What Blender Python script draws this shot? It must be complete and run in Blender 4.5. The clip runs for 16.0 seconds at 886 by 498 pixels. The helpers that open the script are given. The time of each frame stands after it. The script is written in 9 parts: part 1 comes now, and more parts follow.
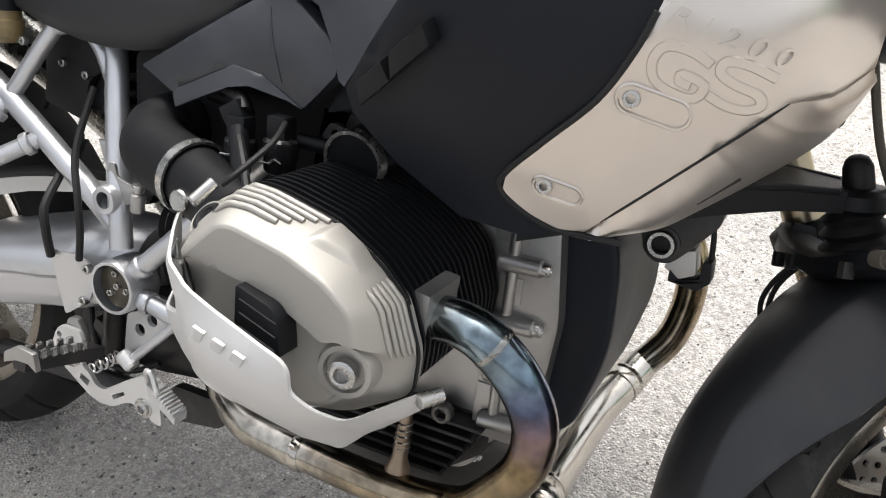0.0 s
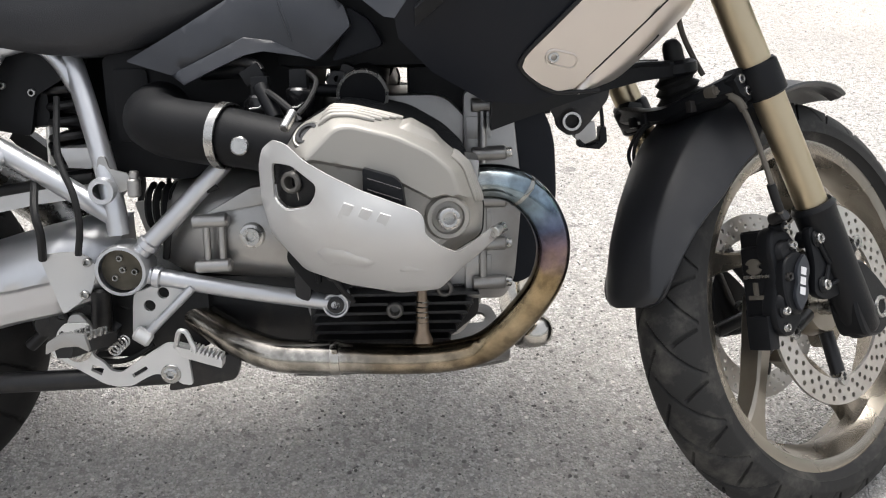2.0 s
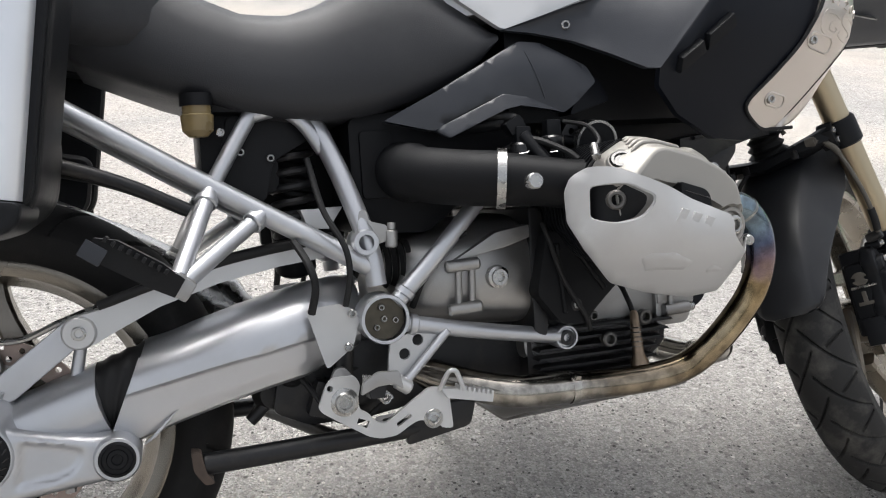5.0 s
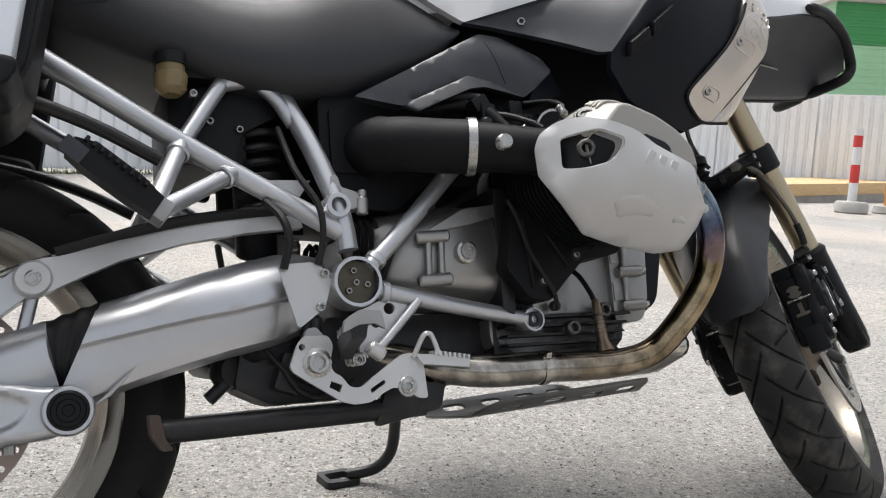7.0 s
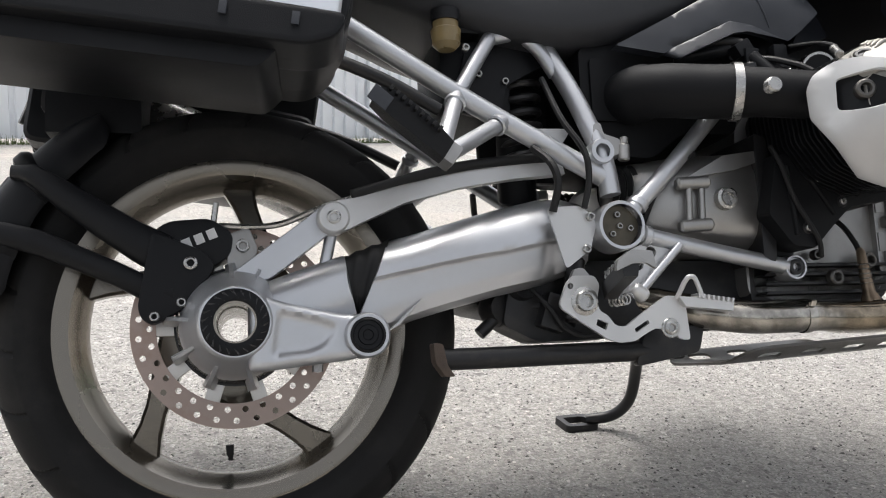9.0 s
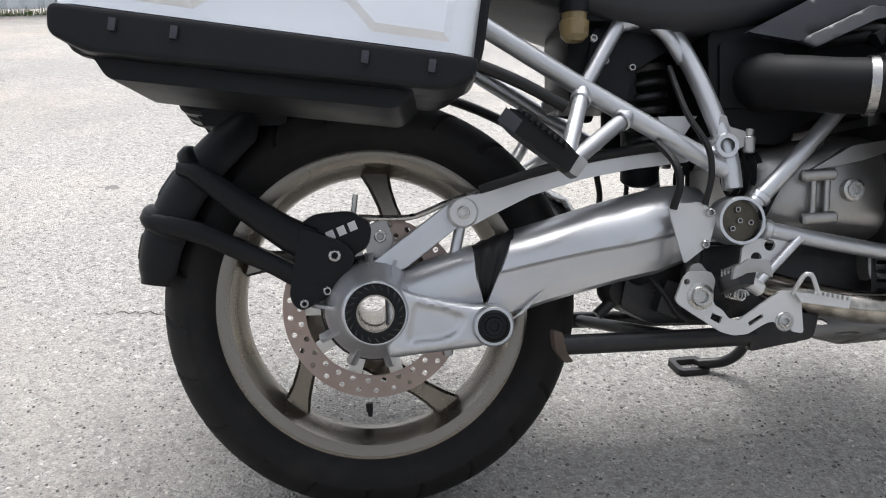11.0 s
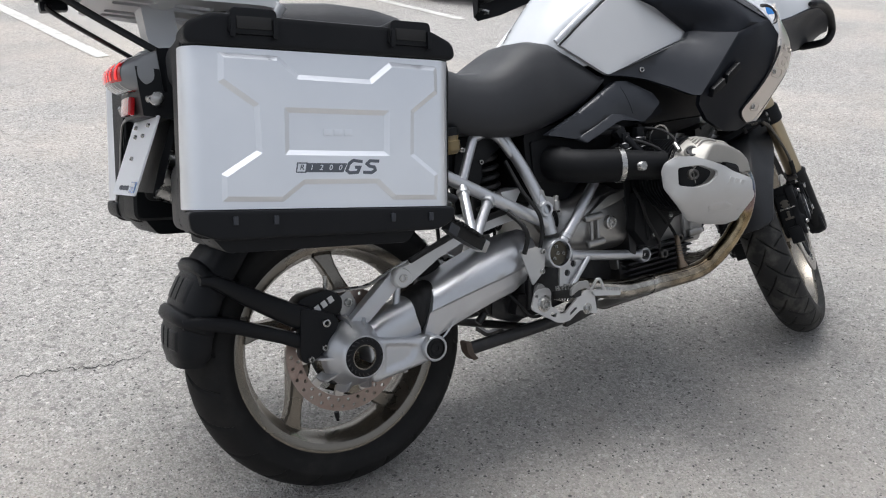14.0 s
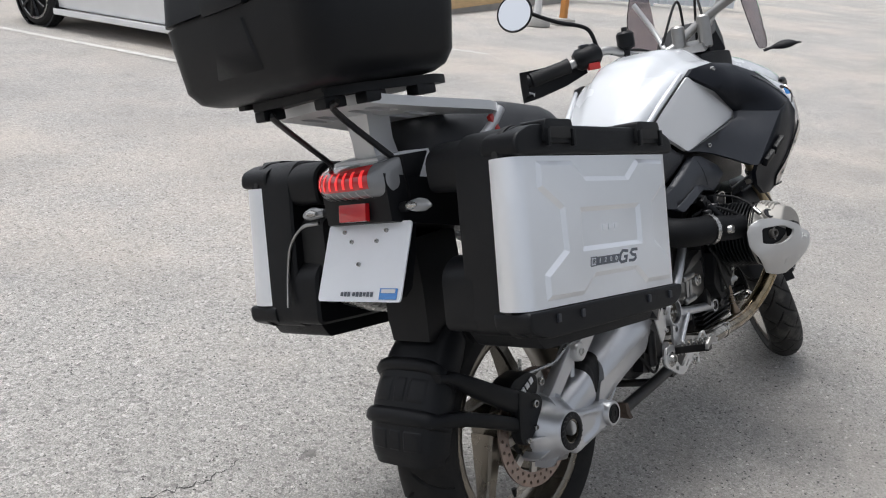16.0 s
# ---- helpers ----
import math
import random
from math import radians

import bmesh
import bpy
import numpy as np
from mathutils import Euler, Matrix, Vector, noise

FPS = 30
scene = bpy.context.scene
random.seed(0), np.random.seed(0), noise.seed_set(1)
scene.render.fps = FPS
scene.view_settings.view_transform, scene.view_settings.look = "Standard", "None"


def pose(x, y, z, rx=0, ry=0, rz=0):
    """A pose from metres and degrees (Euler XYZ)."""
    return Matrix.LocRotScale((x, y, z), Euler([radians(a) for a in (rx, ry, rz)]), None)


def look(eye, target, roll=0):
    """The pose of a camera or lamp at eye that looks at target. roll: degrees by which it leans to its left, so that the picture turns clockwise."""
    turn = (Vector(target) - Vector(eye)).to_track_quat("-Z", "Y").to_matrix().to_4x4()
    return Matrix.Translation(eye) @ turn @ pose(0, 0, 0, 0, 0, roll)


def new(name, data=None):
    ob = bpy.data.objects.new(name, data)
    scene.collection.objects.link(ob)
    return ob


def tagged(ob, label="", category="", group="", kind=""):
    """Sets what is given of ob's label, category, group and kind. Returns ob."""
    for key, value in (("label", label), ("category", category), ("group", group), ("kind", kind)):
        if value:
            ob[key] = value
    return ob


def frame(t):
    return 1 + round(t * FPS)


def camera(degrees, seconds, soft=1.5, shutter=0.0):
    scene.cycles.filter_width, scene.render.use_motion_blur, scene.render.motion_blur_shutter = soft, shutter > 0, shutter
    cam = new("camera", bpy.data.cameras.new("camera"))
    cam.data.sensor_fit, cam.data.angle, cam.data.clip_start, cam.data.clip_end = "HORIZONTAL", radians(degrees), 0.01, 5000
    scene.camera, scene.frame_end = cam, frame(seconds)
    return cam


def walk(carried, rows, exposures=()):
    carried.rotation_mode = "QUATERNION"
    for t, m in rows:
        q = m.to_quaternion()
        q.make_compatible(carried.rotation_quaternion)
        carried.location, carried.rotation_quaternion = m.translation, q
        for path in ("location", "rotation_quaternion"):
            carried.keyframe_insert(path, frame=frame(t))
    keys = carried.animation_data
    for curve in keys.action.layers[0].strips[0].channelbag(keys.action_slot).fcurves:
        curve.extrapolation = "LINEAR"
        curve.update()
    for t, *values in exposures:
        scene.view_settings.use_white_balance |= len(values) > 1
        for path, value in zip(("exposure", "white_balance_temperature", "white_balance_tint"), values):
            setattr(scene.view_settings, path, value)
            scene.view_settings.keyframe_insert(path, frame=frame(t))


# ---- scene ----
cam = camera(54.7, 16.0, 1.1)
PATH = [
    (0, (1.25, -0.578, 1.093), (0.485, 0.853, -0.076), -2.7),
    (0.5, (1.17, -0.707, 1.097), (0.656, 0.836, -0.067), -2.0),
    (1, (1.108, -0.815, 1.078), (0.818, 0.797, -0.07), -2.1),
    (1.5, (1.041, -0.907, 1.07), (0.914, 0.751, -0.043), -1.6),
    (2, (0.929, -0.988, 1.083), (0.939, 0.708, 0.023), -0.9),
    (2.5, (0.808, -1.032, 1.097), (0.928, 0.691, 0.089), 0.2),
    (3, (0.652, -1.084, 1.103), (0.934, 0.649, 0.146), 1.2),
    (3.5, (0.518, -1.118, 1.123), (0.909, 0.616, 0.206), 2.4),
    (4, (0.431, -1.091, 1.119), (0.872, 0.645, 0.229), 2.9),
    (4.2, (0.384, -1.072, 1.114), (0.847, 0.662, 0.23), 2.6),
    (6.3, (0.156, -1.051, 0.674), (0.999, 0.739, 0.38), 2.5),
    (6.5, (0.15, -1.062, 0.664), (1.011, 0.723, 0.397), 2.7),
    (7, (0.122, -1.091, 0.652), (0.992, 0.694, 0.41), 3.0),
    (7.5, (0.094, -1.104, 0.645), (0.92, 0.701, 0.4), 3.0),
    (8, (0.067, -1.108, 0.636), (0.801, 0.733, 0.367), 2.6),
    (8.5, (0.043, -1.111, 0.629), (0.651, 0.771, 0.329), 2.0),
    (9, (0.007, -1.108, 0.622), (0.467, 0.809, 0.289), 1.7),
    (9.5, (-0.015, -1.106, 0.617), (0.314, 0.835, 0.264), 1.6),
    (9.7, (-0.02, -1.105, 0.616), (0.273, 0.841, 0.256), 1.5),
    (11.8, (-0.011, -1.232, 1.049), (0.159, 0.59, 0.241), 0.6),
    (12, (-0.029, -1.303, 1.1), (0.203, 0.512, 0.292), 0.7),
    (12.5, (-0.09, -1.439, 1.171), (0.349, 0.338, 0.364), 0.6),
    (13, (-0.246, -1.532, 1.203), (0.4, 0.18, 0.394), 1.0),
    (13.5, (-0.484, -1.504, 1.261), (0.358, 0.113, 0.438), 2.2),
    (14, (-0.663, -1.409, 1.278), (0.306, 0.132, 0.449), 2.2),
    (14.5, (-0.832, -1.253, 1.289), (0.272, 0.212, 0.491), 4.0),
    (15, (-1.06, -1.112, 1.308), (0.191, 0.255, 0.555), 5.4),
    (15.5, (-1.26, -1.009, 1.329), (0.099, 0.264, 0.601), 5.3),
    (16, (-1.425, -0.839, 1.337), (0.032, 0.342, 0.642), 4.1),
]
EXPOSURES = [(0.0, 1.17, 6550, 10), (2.5, 1.1, 6480, 10), (4.2, 0.9, 6400, 10), (6.3, 0.72, 6430, 10), (7.4, 0.63, 6440, 10), (9.7, 0.84, 6500, 10), (11.8, 0.72, 6150, 10), (16.0, 0.29, 6250, 10)]
walk(cam, [(t, look(eye, target, roll)) for t, eye, target, roll in PATH], EXPOSURES)

# ---- daylight under a bright overcast sky ----
SUN_ELEVATION, SUN_HEADING = 70.0, 350.0
world = bpy.data.worlds.new("overcast_sky")
scene.world = world
world.use_nodes = True
wn = world.node_tree.nodes
wl = world.node_tree.links
wn.clear()
w_out = wn.new("ShaderNodeOutputWorld")
w_bg = wn.new("ShaderNodeBackground")
w_sky = wn.new("ShaderNodeTexSky")
w_sky.sky_type = "NISHITA"
w_sky.sun_disc = False
w_sky.sun_elevation = radians(SUN_ELEVATION)
w_sky.sun_rotation = radians(SUN_HEADING)
w_sky.air_density, w_sky.dust_density, w_sky.ozone_density = 1.0, 6.0, 1.0
w_hsv = wn.new("ShaderNodeHueSaturation")
w_hsv.inputs["Saturation"].default_value = 0.25
w_hsv.inputs["Value"].default_value = 1.0
w_bg.inputs["Strength"].default_value = 0.15
wl.new(w_sky.outputs["Color"], w_hsv.inputs["Color"])
wl.new(w_hsv.outputs["Color"], w_bg.inputs["Color"])
wl.new(w_bg.outputs["Background"], w_out.inputs["Surface"])

sun_data = bpy.data.lights.new("sun", "SUN")
sun_data.energy, sun_data.angle, sun_data.color = 1.1, radians(28), (1.0, 0.97, 0.92)
sun = new("sun", sun_data)
sun_way = Vector((math.sin(radians(SUN_HEADING)), math.cos(radians(SUN_HEADING)), math.tan(radians(SUN_ELEVATION))))
sun.matrix_basis = look(sun_way * 20, (0, 0, 0))

# ---- materials ----
def material(name, colour, rough=0.5, metal=0.0, vary=0.08, scale=6.0, grain=0.0, grain_scale=400.0, rough_vary=0.08, coat=0.0,
             stretch=(1, 1, 1), dirt=None, dirt_amount=0.0, dirt_scale=9.0, spec=0.5):
    """A painted, cast or moulded surface: broad and fine variation of colour and gloss, fine relief, patches of dirt."""
    m = bpy.data.materials.new(name)
    m.use_nodes = True
    n, l = m.node_tree.nodes, m.node_tree.links
    b = n["Principled BSDF"]
    b.inputs["Metallic"].default_value = metal
    b.inputs["Specular IOR Level"].default_value = spec
    b.inputs["Coat Weight"].default_value = coat
    b.inputs["Coat Roughness"].default_value = 0.06
    co = n.new("ShaderNodeTexCoord")
    mp = n.new("ShaderNodeMapping")
    mp.inputs["Scale"].default_value = stretch
    l.new(co.outputs["Object"], mp.inputs["Vector"])
    big = n.new("ShaderNodeTexNoise")
    big.inputs["Scale"].default_value = scale
    big.inputs["Detail"].default_value = 6
    l.new(mp.outputs["Vector"], big.inputs["Vector"])
    fine = n.new("ShaderNodeTexNoise")
    fine.inputs["Scale"].default_value = grain_scale
    fine.inputs["Detail"].default_value = 3
    l.new(mp.outputs["Vector"], fine.inputs["Vector"])
    ramp = n.new("ShaderNodeMapRange")
    ramp.inputs["From Min"].default_value, ramp.inputs["From Max"].default_value = 0.3, 0.7
    ramp.inputs["To Min"].default_value, ramp.inputs["To Max"].default_value = 1 - vary, 1 + vary
    l.new(big.outputs["Fac"], ramp.inputs["Value"])
    mul = n.new("ShaderNodeMix")
    mul.data_type, mul.blend_type = "RGBA", "MULTIPLY"
    mul.inputs["Factor"].default_value = 1.0
    mul.inputs[6].default_value = (*colour, 1)
    l.new(ramp.outputs["Result"], mul.inputs[7])
    last = mul.outputs[2]
    if dirt:
        spots = n.new("ShaderNodeTexNoise")
        spots.inputs["Scale"].default_value = dirt_scale
        spots.inputs["Detail"].default_value = 8
        spots.inputs["Roughness"].default_value = 0.65
        l.new(co.outputs["Object"], spots.inputs["Vector"])
        cut = n.new("ShaderNodeMapRange")
        cut.inputs["From Min"].default_value, cut.inputs["From Max"].default_value = 0.5, 0.75
        cut.inputs["To Max"].default_value = dirt_amount
        l.new(spots.outputs["Fac"], cut.inputs["Value"])
        over = n.new("ShaderNodeMix")
        over.data_type = "RGBA"
        l.new(cut.outputs["Result"], over.inputs["Factor"])
        l.new(last, over.inputs[6])
        over.inputs[7].default_value = (*dirt, 1)
        last = over.outputs[2]
    l.new(last, b.inputs["Base Color"])
    rr = n.new("ShaderNodeMapRange")
    rr.inputs["From Min"].default_value, rr.inputs["From Max"].default_value = 0.3, 0.7
    rr.inputs["To Min"].default_value, rr.inputs["To Max"].default_value = max(rough - rough_vary, 0.02), min(rough + rough_vary, 1)
    l.new(big.outputs["Fac"], rr.inputs["Value"])
    l.new(rr.outputs["Result"], b.inputs["Roughness"])
    if grain:
        bump = n.new("ShaderNodeBump")
        bump.inputs["Strength"].default_value = grain
        bump.inputs["Distance"].default_value = 0.001
        l.new(fine.outputs["Fac"], bump.inputs["Height"])
        l.new(bump.outputs["Normal"], b.inputs["Normal"])
    return m


BLACK = material("black_moulded_plastic", (0.0055, 0.006, 0.0073), 0.43, spec=0.22, grain=0.25, grain_scale=900, dirt=(0.05, 0.048, 0.045), dirt_amount=0.07)
GLOSS_BLACK = material("black_gloss_plastic", (0.012, 0.012, 0.013), 0.25, vary=0.1)
GREY_PLASTIC = material("slate_grey_plastic", (0.026, 0.029, 0.036), 0.42, spec=0.45, grain=0.2, grain_scale=900, dirt=(0.12, 0.115, 0.11), dirt_amount=0.1)
FAIRING = material("satin_black_paint", (0.007, 0.0085, 0.0125), 0.45, spec=0.2, grain=0.08, grain_scale=700)
VINYL = material("black_seat_vinyl", (0.02, 0.021, 0.024), 0.5, spec=0.45, grain=0.5, grain_scale=1100, dirt=(0.08, 0.08, 0.08), dirt_amount=0.15)
RUBBER = material("tyre_rubber", (0.011, 0.0108, 0.0108), 0.7, spec=0.2, grain=0.3, grain_scale=500, dirt=(0.06, 0.056, 0.05), dirt_amount=0.22, dirt_scale=14)
DUSTY_RUBBER = material("dusty_tyre_rubber", (0.022, 0.0216, 0.021), 0.68, spec=0.25, grain=0.35, grain_scale=500, dirt=(0.14, 0.132, 0.116), dirt_amount=0.6, dirt_scale=14)
SATIN_BLACK = material("satin_black_mudguard_paint", (0.014, 0.0148, 0.017), 0.4, spec=0.45, vary=0.1, grain=0.12, grain_scale=900, dirt=(0.1, 0.095, 0.085), dirt_amount=0.12, dirt_scale=9)
MATT_BLACK = material("matt_black_engine_plastic", (0.0062, 0.0066, 0.0076), 0.55, spec=0.17, vary=0.15, grain=0.25, grain_scale=800, dirt=(0.03, 0.028, 0.025), dirt_amount=0.1, dirt_scale=18)
SOFT_RUBBER = material("black_rubber", (0.009, 0.009, 0.0095), 0.6, spec=0.35, grain=0.2)
BLACK_STEEL = material("black_painted_steel", (0.011, 0.011, 0.012), 0.4, spec=0.4, grain=0.15, dirt=(0.12, 0.1, 0.08), dirt_amount=0.25, dirt_scale=20)
SILVER = material("silver_frame_paint", (0.55, 0.56, 0.58), 0.36, metal=0.8, rough_vary=0.03, vary=0.05, grain=0.05, grain_scale=1500, coat=0.0, dirt=(0.32, 0.3, 0.27), dirt_amount=0.15, dirt_scale=14)
CAST = material("cast_aluminium", (0.36, 0.355, 0.345), 0.36, metal=0.9, vary=0.12, grain=0.35, grain_scale=700, dirt=(0.2, 0.18, 0.15), dirt_amount=0.3, dirt_scale=16)
COVER = material("warm_silver_engine_paint", (0.34, 0.327, 0.3), 0.5, metal=0.5, vary=0.05, grain=0.25, grain_scale=1200, dirt=(0.35, 0.31, 0.26), dirt_amount=0.15, dirt_scale=12)
GUARD = material("bead_blasted_aluminium_guard", (0.55, 0.55, 0.545), 0.5, metal=0.5, vary=0.04, grain=0.12, grain_scale=1300, dirt=(0.4, 0.37, 0.33), dirt_amount=0.15)
CASE_METAL = material("satin_aluminium_case_lid", (0.8, 0.82, 0.85), 0.36, metal=0.75, vary=0.04, scale=6)
SCOOP = material("champagne_silver_scoop_paint", (0.62, 0.575, 0.53), 0.29, metal=0.85, vary=0.03, grain=0.03, grain_scale=700, rough_vary=0.03)
WHITE = material("pearl_white_tank_paint", (0.6, 0.62, 0.645), 0.25, vary=0.02, coat=0.8)
MATT_WHITE = material("matt_silver_white_paint", (0.62, 0.625, 0.63), 0.4, metal=0.35, vary=0.03, grain=0.06)
GOLD = material("gold_anodised_fork", (0.46, 0.385, 0.265), 0.3, metal=0.9, vary=0.05, stretch=(1, 1, 0.2))
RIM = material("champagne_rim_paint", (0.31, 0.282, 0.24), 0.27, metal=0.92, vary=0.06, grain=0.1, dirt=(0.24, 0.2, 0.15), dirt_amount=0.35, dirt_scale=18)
# The rear wheel's rim paint, with a darker base than RIM.
REAR_RIM = material("rear_rim_paint", (0.205, 0.187, 0.16), 0.25, metal=0.93, vary=0.06, grain=0.1, dirt=(0.2, 0.17, 0.13), dirt_amount=0.2, dirt_scale=18)
DISC = material("brake_disc_steel", (0.55, 0.53, 0.5), 0.36, metal=0.95, vary=0.1, stretch=(1, 1, 1), dirt=(0.3, 0.2, 0.13), dirt_amount=0.25)
STEEL = material("zinc_bolt_steel", (0.44, 0.435, 0.42), 0.27, metal=0.95, vary=0.12, scale=60)
PALE_ALLOY = material("matt_pale_alloy_plate", (0.58, 0.58, 0.575), 0.4, metal=0.6, vary=0.06, grain=0.1)
RED_LENS = material("red_lamp_lens", (0.5, 0.01, 0.014), 0.12, vary=0.1, coat=1.0)
LIT_RED = material("lit_red_lamp_rib", (0.7, 0.03, 0.03), 0.2, vary=0.05)
LIT_RED.node_tree.nodes["Principled BSDF"].inputs["Emission Color"].default_value = (1.0, 0.05, 0.05, 1)
LIT_RED.node_tree.nodes["Principled BSDF"].inputs["Emission Strength"].default_value = 0.6
RED = material("red_plastic", (0.5, 0.03, 0.025), 0.35)
CLEAR = material("clear_lamp_lens", (0.2, 0.205, 0.21), 0.06, vary=0.05, coat=1.0)
PLATE_WHITE = material("white_number_plate_plastic", (0.78, 0.8, 0.83), 0.4, vary=0.03, dirt=(0.5, 0.5, 0.5), dirt_amount=0.1)
AMBER_TANK = material("yellowed_fluid_reservoir_plastic", (0.2, 0.15, 0.07), 0.3, vary=0.2, scale=30)
BLUE = material("badge_blue", (0.02, 0.19, 0.55), 0.2, vary=0.02, coat=1)
BADGE_WHITE = material("badge_white", (0.8, 0.8, 0.8), 0.2, vary=0.02, coat=1)
LETTER_WHITE = material("white_lettering", (0.7, 0.7, 0.7), 0.5)
LETTER_DARK = material("dark_grey_lettering", (0.09, 0.1, 0.12), 0.5)
MIRROR = material("mirror_glass", (0.92, 0.93, 0.94), 0.02, metal=1.0, vary=0.0, rough_vary=0.0)
RUSTED_DISC = material("rust_filmed_disc_steel", (0.34, 0.27, 0.235), 0.42, metal=0.8, vary=0.15, dirt=(0.24, 0.13, 0.09), dirt_amount=0.5, dirt_scale=25)
HOSE = material("dusty_brown_hose_sleeve", (0.09, 0.08, 0.065), 0.6, vary=0.2, scale=40, grain=0.3)
SKID = material("scuffed_grey_aluminium", (0.13, 0.126, 0.12), 0.42, metal=0.7, vary=0.15, grain=0.3, dirt=(0.12, 0.1, 0.08), dirt_amount=0.5, dirt_scale=18)
POLISHED = material("polished_exhaust_steel", (0.5, 0.48, 0.44), 0.2, metal=1.0, vary=0.12, scale=25, rough_vary=0.1, dirt=(0.3, 0.24, 0.17), dirt_amount=0.4, dirt_scale=20)
# Black that stands in for shade inside slots, grooves and recesses.
RECESS_SHADE = material("recess_shade_black", (0.01, 0.01, 0.01), 0.8)
RUST = material("rusty_stand_foot", (0.07, 0.05, 0.038), 0.8, vary=0.3, scale=40, grain=0.6)


def exhaust_material():
    """Polished steel with heat tints: blue and violet near the port, straw and brown further on."""
    m = bpy.data.materials.new("heat_tinted_exhaust_steel")
    m.use_nodes = True
    n, l = m.node_tree.nodes, m.node_tree.links
    b = n["Principled BSDF"]
    b.inputs["Metallic"].default_value = 1.0
    at = n.new("ShaderNodeAttribute")
    at.attribute_name = "along"
    no = n.new("ShaderNodeTexNoise")
    no.inputs["Scale"].default_value = 14
    no.inputs["Detail"].default_value = 7
    co = n.new("ShaderNodeTexCoord")
    l.new(co.outputs["Object"], no.inputs["Vector"])
    add = n.new("ShaderNodeMath")
    add.operation = "MULTIPLY_ADD"
    l.new(no.outputs["Fac"], add.inputs[0])
    add.inputs[1].default_value = 0.16
    l.new(at.outputs["Fac"], add.inputs[2])
    ramp = n.new("ShaderNodeValToRGB")
    stops = [(0.06, (0.58, 0.58, 0.55)), (0.13, (0.46, 0.5, 0.5)), (0.2, (0.36, 0.45, 0.5)), (0.27, (0.24, 0.33, 0.42)), (0.33, (0.15, 0.19, 0.32)), (0.37, (0.26, 0.19, 0.22)),
             (0.41, (0.44, 0.33, 0.18)), (0.5, (0.52, 0.42, 0.27)), (0.58, (0.36, 0.28, 0.18)), (0.66, (0.47, 0.39, 0.28)), (0.75, (0.4, 0.34, 0.26)), (0.79, (0.62, 0.59, 0.53)), (1.0, (0.5, 0.46, 0.4))]
    ramp.color_ramp.elements[0].position, ramp.color_ramp.elements[1].position = stops[0][0], stops[-1][0]
    ramp.color_ramp.elements[0].color, ramp.color_ramp.elements[1].color = (*stops[0][1], 1), (*stops[-1][1], 1)
    for p, c in stops[1:-1]:
        ramp.color_ramp.elements.new(p).color = (*c, 1)
    l.new(add.outputs[0], ramp.inputs["Fac"])
    fine = n.new("ShaderNodeTexNoise")
    fine.inputs["Scale"].default_value = 45
    fine.inputs["Detail"].default_value = 8
    l.new(co.outputs["Object"], fine.inputs["Vector"])
    mottle = n.new("ShaderNodeMapRange")
    mottle.inputs["From Min"].default_value, mottle.inputs["From Max"].default_value = 0.35, 0.62
    mottle.inputs["To Min"].default_value, mottle.inputs["To Max"].default_value = 0.4, 0.82
    l.new(fine.outputs["Fac"], mottle.inputs["Value"])
    tint = n.new("ShaderNodeMix")
    tint.data_type, tint.blend_type = "RGBA", "MULTIPLY"
    tint.inputs["Factor"].default_value = 1.0
    l.new(ramp.outputs["Color"], tint.inputs[6])
    l.new(mottle.outputs["Result"], tint.inputs[7])
    l.new(tint.outputs[2], b.inputs["Base Color"])
    rr = n.new("ShaderNodeMapRange")
    rr.inputs["To Min"].default_value, rr.inputs["To Max"].default_value = 0.05, 0.34
    l.new(fine.outputs["Fac"], rr.inputs["Value"])
    l.new(rr.outputs["Result"], b.inputs["Roughness"])
    return m


EXHAUST = exhaust_material()


